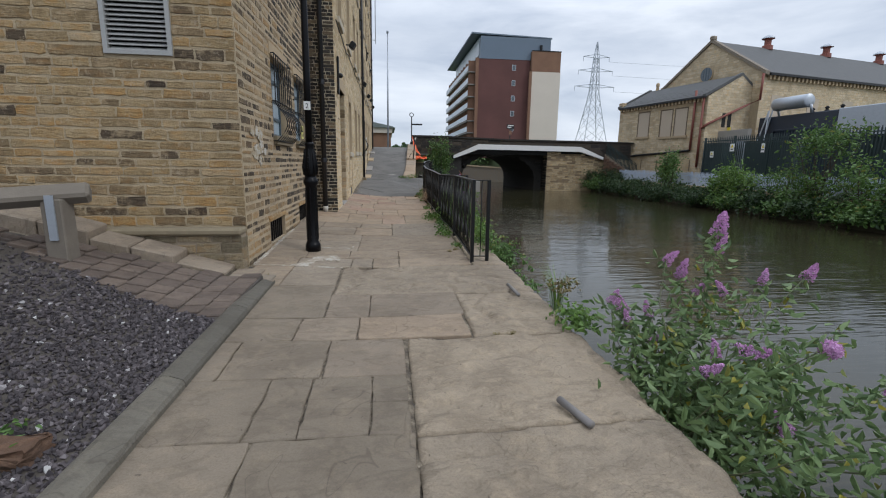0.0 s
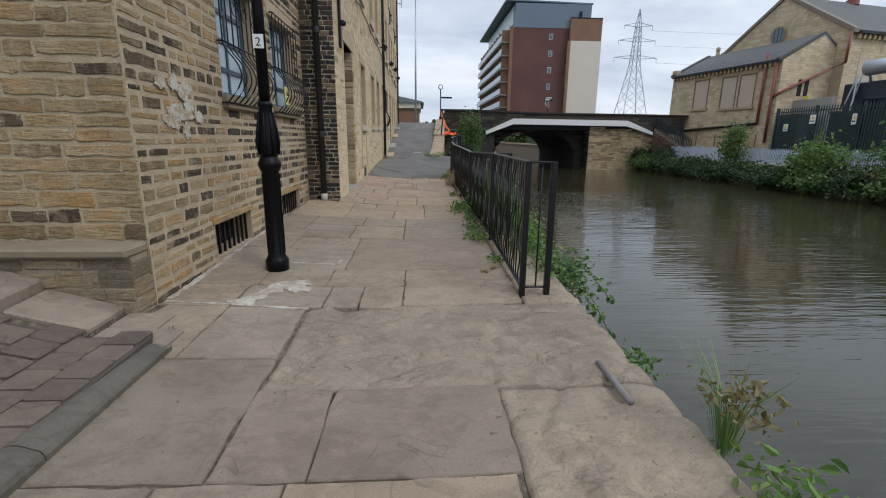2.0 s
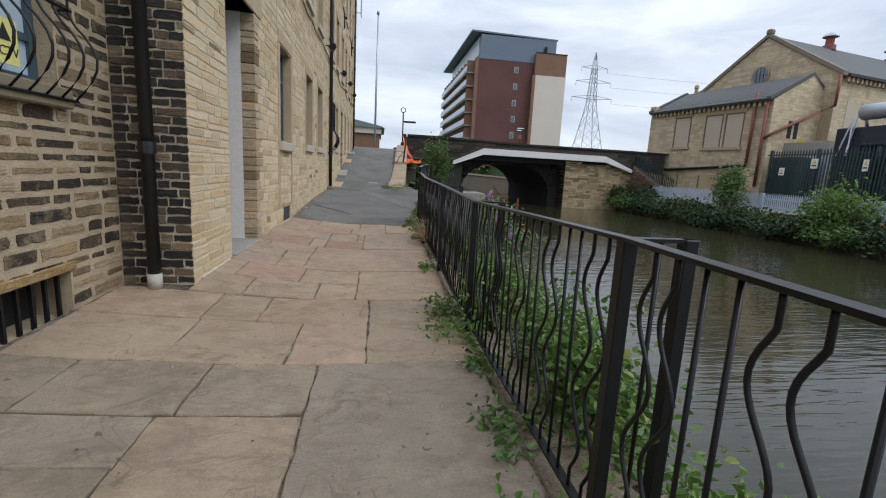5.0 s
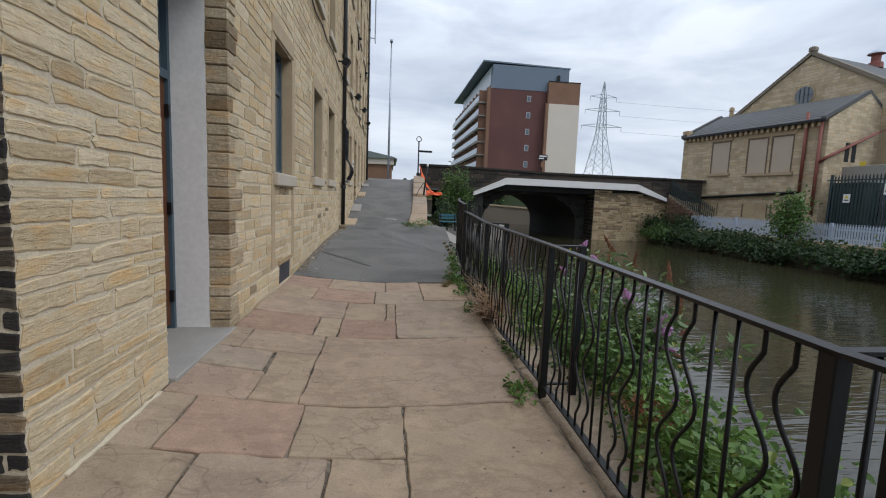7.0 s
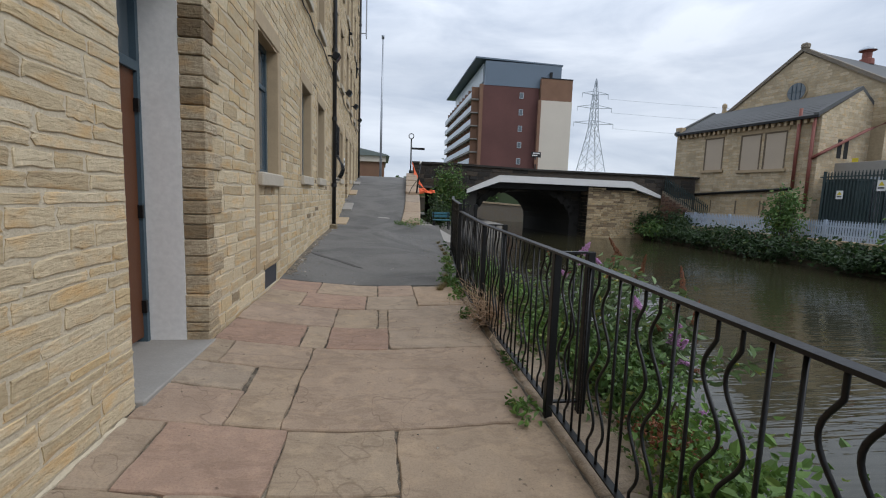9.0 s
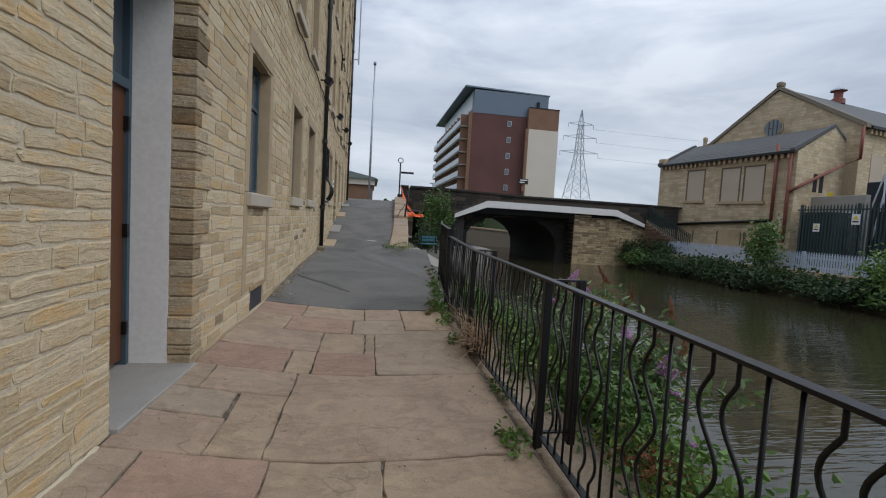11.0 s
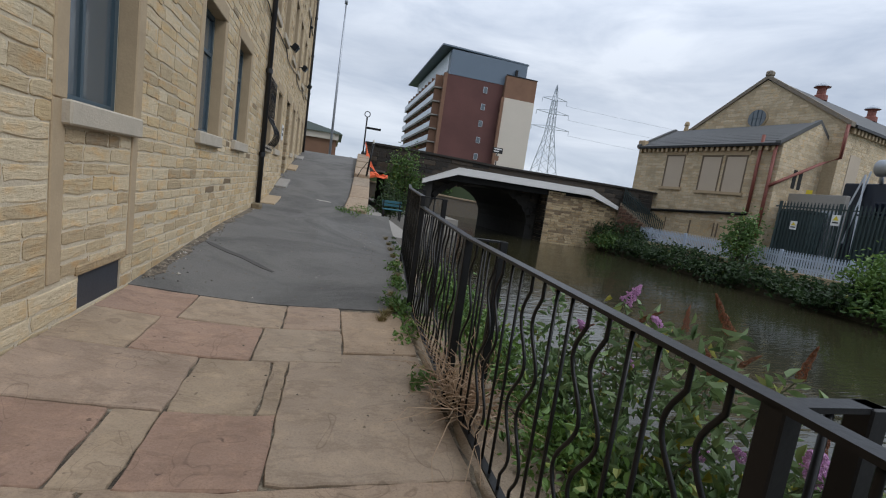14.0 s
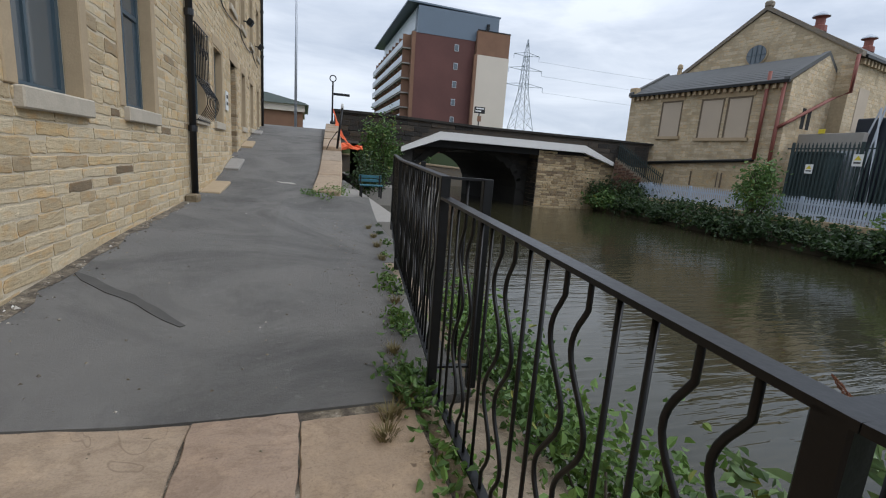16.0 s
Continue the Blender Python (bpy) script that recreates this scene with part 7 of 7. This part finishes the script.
def buddleia(root, shoots, flowers, faded, seed, label, leaf_n=1500, size=0.115, name="buddleia", scale=1.0):
    """A butterfly bush: arching shoots with long grey-green leaves and lilac spikes."""
    q, r = random.Random(seed), np.random.RandomState(seed)
    b = thing(name, (root[0], root[1], root[2]), label, "shrub", "buddleias")
    inv = world_of(b).inverted()
    tips = [inv @ Vector(t) for t in shoots]
    for k, t in enumerate(tips):
        stems("stem", (0, 0, 0), [t], m_stem, b, 0.009, 0.003, 0.12, seed + k)
    pts, out = [], []
    for k in range(leaf_n):
        t = q.choice(tips)
        f = q.uniform(0.12, 1.0) ** 0.8
        p = Vector((0, 0, 0)).lerp(t, f) + Vector((0, 0, 0.10 * math.sin(f * 3.1)))
        spread = 0.04 + 0.13 * (1 - f)
        pts.append((p.x + q.gauss(0, spread), p.y + q.gauss(0, spread), p.z + q.gauss(0, spread * 0.8)))
        out.append((p.x - t.x * 0.5, p.y - t.y * 0.5, 0.25))
    leaf_mesh("leaves", pts, size, m_leaf_bud, b, "long grey-green leaves", 0.3, seed, 0.35, np.array(out))
    for kind, places in ((LILAC, flowers), (FADED, faded)):
        for p in places:
            o = new("flower_spike", q.choice(kind))
            o.parent = b
            s = q.uniform(0.75, 1.15) * (0.85 if kind is FADED else 1.0) * (p[3] if len(p) > 3 else 1) * scale
            o.matrix_basis = Matrix.Translation(inv @ Vector(p[:3])) @ pose(0, 0, 0, q.uniform(-75, 75), q.uniform(-50, 50), q.uniform(0, 360)) @ Matrix.Diagonal((s * 0.62, s * 0.62, s * 1.15, 1) if kind is FADED else (s * 1.1, s * 1.1, s * 0.8, 1))
    return b


FL_A = [(3.0, 3.85, 0.95, 2.0), (2.35, 3.6, 0.75), (2.9, 3.7, 0.82), (3.0, 3.3, 0.62), (2.65, 3.25, 0.55), (2.55, 3.45, 0.5), (2.1, 3.35, 0.36), (2.3, 2.65, 0.35, 1.2), (1.95, 2.55, 0.25, 1.2), (2.15, 2.65, 0.3),
        (1.85, 3.55, 0.42), (1.95, 3.5, 0.36), (1.88, 3.3, 0.3), (1.95, 3.1, 0.24), (2.5, 3.6, 0.6), (3.1, 3.0, 0.75), (2.6, 2.3, 0.5), (2.7, 2.0, 0.35), (2.2, 2.1, 0.1)]
q = random.Random(5)
sh_a = [(f[0], f[1], f[2] + 0.02) for f in FL_A] + [(q.uniform(1.8, 3.2), q.uniform(1.0, 3.3), q.uniform(-0.1, 0.5)) for _ in range(26)]
buddleia((1.72, 2.4, -0.5), sh_a, FL_A, [], 11, "flowering buddleia with lilac spikes growing from the canal wall", 4200, 0.088)
FL_B = [(2.1, 13.15, 0.8, 1.3), (2.1, 12.77, 0.69, 1.2), (2.1, 12.85, 0.48, 1.2), (2.15, 12.75, 0.57, 1.2), (2.1, 12.68, 0.71), (2.2, 14.45, 1.1, 1.2), (2.2, 14.82, 0.8), (2.2, 15.5, -0.1), (2.25, 14.58, 0.95), (2.3, 14.25, 1.0, 1.2), (2.03, 13.1, 0.85), (2.1, 13.4, 0.7), (2.0, 12.7, 0.5), (2.1, 12.9, 0.3), (2.2, 13.2, 0.25), (1.95, 12.3, 0.35), (2.35, 13.9, 0.3), (2.3, 12.2, 0.1), (2.15, 13.7, 0.55), (2.45, 14.6, 0.6)]
FD_B = [(2.2, 13.35, 1.1, 1.3), (2.2, 12.84, 1.05, 1.3), (2.2, 13.69, 1.17, 1.3), (2.2, 12.6, 0.56, 1.2), (2.2, 12.7, 0.85, 1.2), (2.25, 14.35, 1.02, 1.3), (2.15, 14.9, 0.75, 1.3), (2.1, 15.1, 1.0), (2.35, 14.1, 1.05, 1.3), (2.4, 13.8, 0.95), (2.3, 14.7, 0.5, 1.3), (2.05, 13.6, 1.0), (2.1, 12.9, 0.75), (2.5, 13.4, 0.7), (2.45, 13.0, 0.6), (2.2, 14.5, 0.3)]
sh_b = [(f[0], f[1], f[2]) for f in FL_B + FD_B] + [(q.uniform(1.75, 2.5), q.uniform(12.2, 15.4), q.uniform(-0.2, 0.8)) for _ in range(22)]
buddleia((1.72, 13.8, -0.35), sh_b, FL_B, FD_B, 12, "buddleia with lilac and faded brown spikes behind the railing", 7500, 0.085, scale=0.7)


def shrub(name, centre, radii, n, size, mat, label, seed, aspect=0.6, trunk=None, category="shrub", clumps=18, group="", tight=0.25):
    s = thing(name, (centre[0], centre[1], trunk if trunk is not None else centre[2] - radii[2]), label, category, group)
    base = s.location.copy()
    pts = clumped(n, np.array(centre) - np.array(base), np.array(radii), seed, clumps, tight)
    if trunk is not None:
        q = random.Random(seed)
        tips = [tuple(pts[q.randrange(n)]) for _ in range(16)]
        for k, t in enumerate(tips):
            stems("limb", (0, 0, 0), [t], m_bark, s, 0.03 * radii[2], 0.006, 0.2, seed + k)
    leaf_mesh("foliage", pts, size, mat, s, "", aspect, seed)
    return s


# brambles spilling through the railing
for k, (y, x, z, ry, n) in enumerate(((7.4, 1.75, -0.05, 0.5, 420), (8.3, 1.72, 0.1, 0.5, 500), (9.1, 1.6, 0.25, 0.4, 420), (10.0, 1.7, 0.12, 0.5, 520), (10.9, 1.55, 0.22, 0.45, 520), (11.7, 1.7, 0.18, 0.5, 520), (12.8, 1.7, 0.12, 0.6, 600), (14.0, 1.75, 0.0, 0.6, 500), (15.4, 1.75, 0.1, 0.55, 520), (16.6, 1.8, 0.15, 0.5, 480), (17.6, 1.8, 0.1, 0.5, 380))):
    shrub("bramble", (x, y, z + (0.08 if y > 9 else 0)), (0.30, ry * 1.2, 0.40), int(n * 6.0), 0.048, m_leaf_light if k % 3 else m_leaf, "trailing green bramble between railing and water", 30 + k, 0.62, -0.45, clumps=16, group="canal-edge brambles", tight=0.3)
q = random.Random(9)
for k, (y0, x1, y1, z1) in enumerate(((7.2, 2.1, 6.6, -0.3), (7.4, 2.25, 7.0, -0.1), (8.0, 2.2, 7.2, -0.35), (11.2, 2.2, 10.4, 0.1), (10.2, 2.3, 9.6, -0.1))):
    tr = thing("bramble_runner", (1.66, y0, 0.0), "long arching bramble runner hanging over the water", "bramble", "canal-edge brambles")
    tip = (x1 - 1.66, y1 - y0, z1)
    pts = [Vector((0, 0, 0)).lerp(Vector(tip), f) + Vector((0, 0, 0.25 * math.sin(f * math.pi))) for f in [i / 9 for i in range(10)]]
    bar("runner", pts, 0.006, m_stem, tr, sides=5)
    lp = [tuple(p + Vector((q.gauss(0, 0.03), q.gauss(0, 0.03), q.gauss(0, 0.02)))) for p in pts for _ in range(6)]
    leaf_mesh("leaves", lp, 0.07, m_leaf, tr, "", 0.6, 60 + k)


def tuft(x, y, z, h, n, mat, label, seed, spread=0.5, name="grass_tuft", cat="grass"):
    r = np.random.RandomState(seed)
    t = thing(name, (x, y, z), label, cat, "weeds")
    V, F = [], []
    for i in range(n):
        a, l = r.uniform(0, 6.28), h * r.uniform(0.5, 1.1)
        o = np.array((math.cos(a), math.sin(a), 0)) * r.uniform(0, 0.05)
        d = np.array((math.cos(a) * spread, math.sin(a) * spread, 1.0))
        sd = np.array((-math.sin(a), math.cos(a), 0)) * 0.003
        p1, p2 = o + d * l * 0.55, o + d * l + np.array((math.cos(a), math.sin(a), -0.6)) * l * 0.2
        k = len(V)
        V += [tuple(o - sd), tuple(o + sd), tuple(p1 + sd), tuple(p1 - sd), tuple(p2)]
        F += [(k, k + 1, k + 2, k + 3), (k + 3, k + 2, k + 4)]
    tagged(arrays("blade_clump", V, F, mat, t), kind="stuff")
    return t


def weed(x, y, z, r, n, mat, label, seed, size=0.05):
    w = thing("weed", (x, y, z), label, "weed", "weeds")
    leaf_mesh("leaves", clumped(n, np.array((0, 0, r * 0.3)), np.array((r * 0.9, r * 1.7, r * 0.4)), seed, 9, 0.35), size, mat, w, "", 0.5, seed)
    return w


for k, (x, y, s) in enumerate(((1.08, 9.2, 0.14), (1.05, 8.6, 0.16), (1.12, 9.9, 0.12), (1.0, 10.55, 0.22), (1.1, 11.1, 0.18), (1.06, 12.7, 0.1), (1.2, 13.5, 0.1), (1.15, 15.9, 0.16), (1.18, 16.6, 0.14), (1.3, 17.6, 0.12), (1.1, 7.5, 0.08), (1.35, 18.4, 0.14), (1.12, 14.9, 0.1), (1.05, 24.2, 0.3), (0.75, 24.1, 0.2), (1.35, 25.0, 0.25))):
    z = ground_z(x, y) if y < 16.5 else ramp_surface(min(x, 1.5), min(y, 23.9))
    weed(x, y, z, s, int(900 * s), m_leaf_light if k % 2 else m_leaf, "small green weed in the joints along the railing", 80 + k)
for k, (x, y, h, n) in enumerate(((-1.5, 4.0, 0.07, 60), (-1.48, 4.15, 0.06, 50), (-1.5, 2.1, 0.06, 40), (-1.52, 5.7, 0.05, 40), (0.95, 7.1, 0.05, 70), (1.05, 7.2, 0.05, 60), (1.0, 16.35, 0.1, 90), (0.95, 16.2, 0.08, 80), (1.1, 16.5, 0.1, 80), (0.9, 3.7, 0.025, 50), (1.05, 3.72, 0.025, 50))):
    tuft(x, y, ground_z(x, y) - 0.01, h, n, m_grass, "tuft of dry yellowed grass in a joint", 110 + k)
# weeds and dry grass along the dirty strip between ramp and railing
q = random.Random(515)
for k in range(22):
    y = 16.4 + k * 0.29 + q.uniform(-0.1, 0.1)
    x = float(np.interp(y, [16.4, 18.9, 21.25, 23], [1.12, 1.4, 1.72, 1.8])) + q.uniform(-0.12, 0.04)
    z = ramp_surface(min(x, 1.5), y) if y > 16.5 else ground_z(x, y)
    if k % 3 == 1 and k > 3:
        continue
    if k % 3 == 2:
        tuft(x, y, z - 0.01, q.uniform(0.06, 0.12), 70, m_grass, "tuft of dry yellowed grass beside the railing foot", 400 + k)
    else:
        weed(x + 0.06, y, z, q.uniform(0.05, 0.09) if y > 17.5 else q.uniform(0.1, 0.16), q.randrange(25, 60) if y > 17.5 else q.randrange(90, 150), q.choice([m_leaf, m_leaf_light, m_leaf_dark]), "green weed in the dirt beside the railing foot", 400 + k)
weed(-2.1, 2.15, bed_z(-2.1, 2.15), 0.2, 160, m_leaf, "green weed beside a broken stone", 460, 0.06)
# dry spray and fern at the water's edge
tuft(1.72, 4.42, 0.05, 0.55, 60, m_leaf_light, "tall yellow-green weed spray growing from the canal wall", 130, 0.22, "weed_spray", "weed")
weed(1.74, 4.40, 0.3, 0.13, 110, m_grass, "yellowing weed leaves on the canal wall", 133, 0.05)
weed(1.74, 3.92, 0.1, 0.2, 260, m_leaf_light, "small bright fern on the canal wall", 131, 0.06)
weed(1.72, 5.3, 0.05, 0.12, 90, m_leaf, "small weed on the canal wall", 132)
# goldenrod and browned bramble sprays behind the railing
for k, (x, y, z, r, mat) in enumerate(((1.62, 11.35, 0.30, 0.2, m_goldenrod), (1.66, 11.75, 0.22, 0.22, m_goldenrod), (1.6, 11.0, 0.32, 0.16, m_flower_old), (1.66, 12.1, 0.4, 0.18, m_flower_old), (1.7, 10.3, 0.25, 0.16, m_goldenrod))):
    weed(x, y, z, r, 320, mat, "yellow-green flowering weed among the brambles" if mat is m_goldenrod else "browned bramble fruit sprays behind the railing", 480 + k, 0.03)
# dead twiggy bush through the railing
dead = thing("dead_bush", (1.28, 14.55, ground_z(1.2, 14.5)), "dry pinkish-brown dead twigs sprawling by the railing", "dead plant")
q = random.Random(66)
stems("twig_tangle", (0, 0, 0), [(q.gauss(-0.08, 0.15), q.gauss(-0.05, 0.36), abs(q.gauss(0.16, 0.15)) + 0.03) for _ in range(260)], m_twig, dead, 0.0042, 0.0015, 0.12, 5, 4)["kind"] = "stuff"

# far bank growth
q = random.Random(41)
k = 0
y = 10.0
while y < 41.5:
    h = q.uniform(0.35, 0.75)
    shrub("bank_shrub", (17.9 + q.uniform(-0.25, 0.25), y, -0.25 + h * 0.3), (0.95, 1.1, h), 700, 0.17, q.choice([m_leaf_dark, m_leaf_dark, m_leaf]), "dense dark green scrub on the far canal bank", 140 + k, 0.6, clumps=22, group="far bank scrub")
    y += q.uniform(0.9, 1.5)
    k += 1
shrub("sapling", (18.5, 28.6, 1.3), (0.75, 0.8, 1.15), 1500, 0.16, m_leaf, "bushy young tree on the far bank", 190, 0.5, -0.3, "tree", 24)
shrub("sapling", (18.4, 22.6, 0.75), (0.9, 1.5, 0.95), 2000, 0.16, m_leaf_light, "bright green shrub on the far bank", 191, 0.5, -0.4, "tree", 30)
shrub("sapling", (18.3, 18.9, 0.9), (1.0, 1.3, 0.8), 1200, 0.16, m_leaf, "dense leafy shrub on the far bank", 192, 0.5, -0.4, "tree", 30)
shrub("sapling", (19.0, 18.2, 2.6), (1.1, 1.5, 0.9), 900, 0.18, m_leaf, "straggling young tree over the far fence", 193, 0.45, -0.2, "tree", 16)
shrub("sapling", (18.4, 15.6, 1.0), (1.1, 1.5, 1.1), 1300, 0.17, m_leaf, "dense leafy shrub on the far bank", 194, 0.5, -0.4, "tree", 30)
shrub("sapling", (17.9, 38.2, 0.3), (0.9, 1.0, 0.9), 1300, 0.17, m_leaf_dark, "dark scrub against the bridge pier", 195, 0.55, clumps=22)
shrub("sapling", (18.9, 36.6, 0.35), (0.9, 1.2, 0.75), 1300, 0.17, m_leaf_dark, "dark scrub below the brick wing wall", 196, 0.55, clumps=22)
shrub("sapling", (18.6, 12.4, 0.9), (1.2, 1.8, 1.3), 2000, 0.18, m_leaf, "leafy shrub on the far bank", 197, 0.5, -0.4, "tree", 30)
# young tree by the near end of the bridge
shrub("young_tree", (4.05, 36.2, 1.75), (0.95, 0.7, 1.4), 2300, 0.15, m_leaf, "young green tree beside the bridge parapet", 201, 0.5, 0.15, "tree", 24)
shrub("bush", (3.2, 34.5, 0.8), (0.7, 1.2, 0.7), 1100, 0.14, m_leaf_dark, "bush below the ramp wall", 202, 0.55, 0.15, clumps=16)
# a hanging twig over the gravel bed
twig = thing("overhanging_branch", (-3.6, 3.8, 2.95), "leafy branch tip hanging into the open", "branch")
bar("branch", [(-2.3, 0.4, -2.6), (-2.2, 0.35, -0.6), (-1.2, 0.2, 0.4), (-0.4, 0.05, 0.15), (0.1, 0, -0.12)], [0.06, 0.045, 0.02, 0.012, 0.006], m_bark, twig, sides=6)
leaf_mesh("leaves", clumped(70, np.array((0.0, 0, -0.05)), np.array((0.3, 0.2, 0.15)), 7, 6, 0.3), 0.1, m_leaf, twig, "", 0.5, 7)

# distance: wooded skyline
def treeline(x0, x1, y, z0, h, n, seed, label):
    r = np.random.RandomState(seed)
    t = thing("tree_line", ((x0 + x1) / 2, y, z0), label, "trees", kind="stuff")
    u = r.uniform(-0.5, 0.5, n) * (x1 - x0)
    top = h * (0.55 + 0.45 * np.abs(np.sin(u * 0.11 + seed) * np.cos(u * 0.041)))
    pts = np.stack([u, r.normal(size=n) * 3, r.uniform(0, 1, n) ** 0.7 * top], 1)
    leaf_mesh("foliage", pts, 1.4 * h / 8, m_leaf_dark, t, "", 0.8, seed)


treeline(-60, 60, 150, 2.6, 5.5, 5000, 3, "distant wooded skyline beyond the street")
shrub("bush", (8.5, 62.5, 2.2), (3.5, 1.2, 1.4), 1600, 0.3, m_leaf, "green bushes above the wall beyond the bridge", 203, 0.55, clumps=20)
treeline(30, 110, 72, 2.6, 2.6, 6000, 4, "hedge and low trees beyond the bridge")
treeline(-400, 500, 600, 2.6, 30, 6000, 5, "far wooded hillside on the horizon")
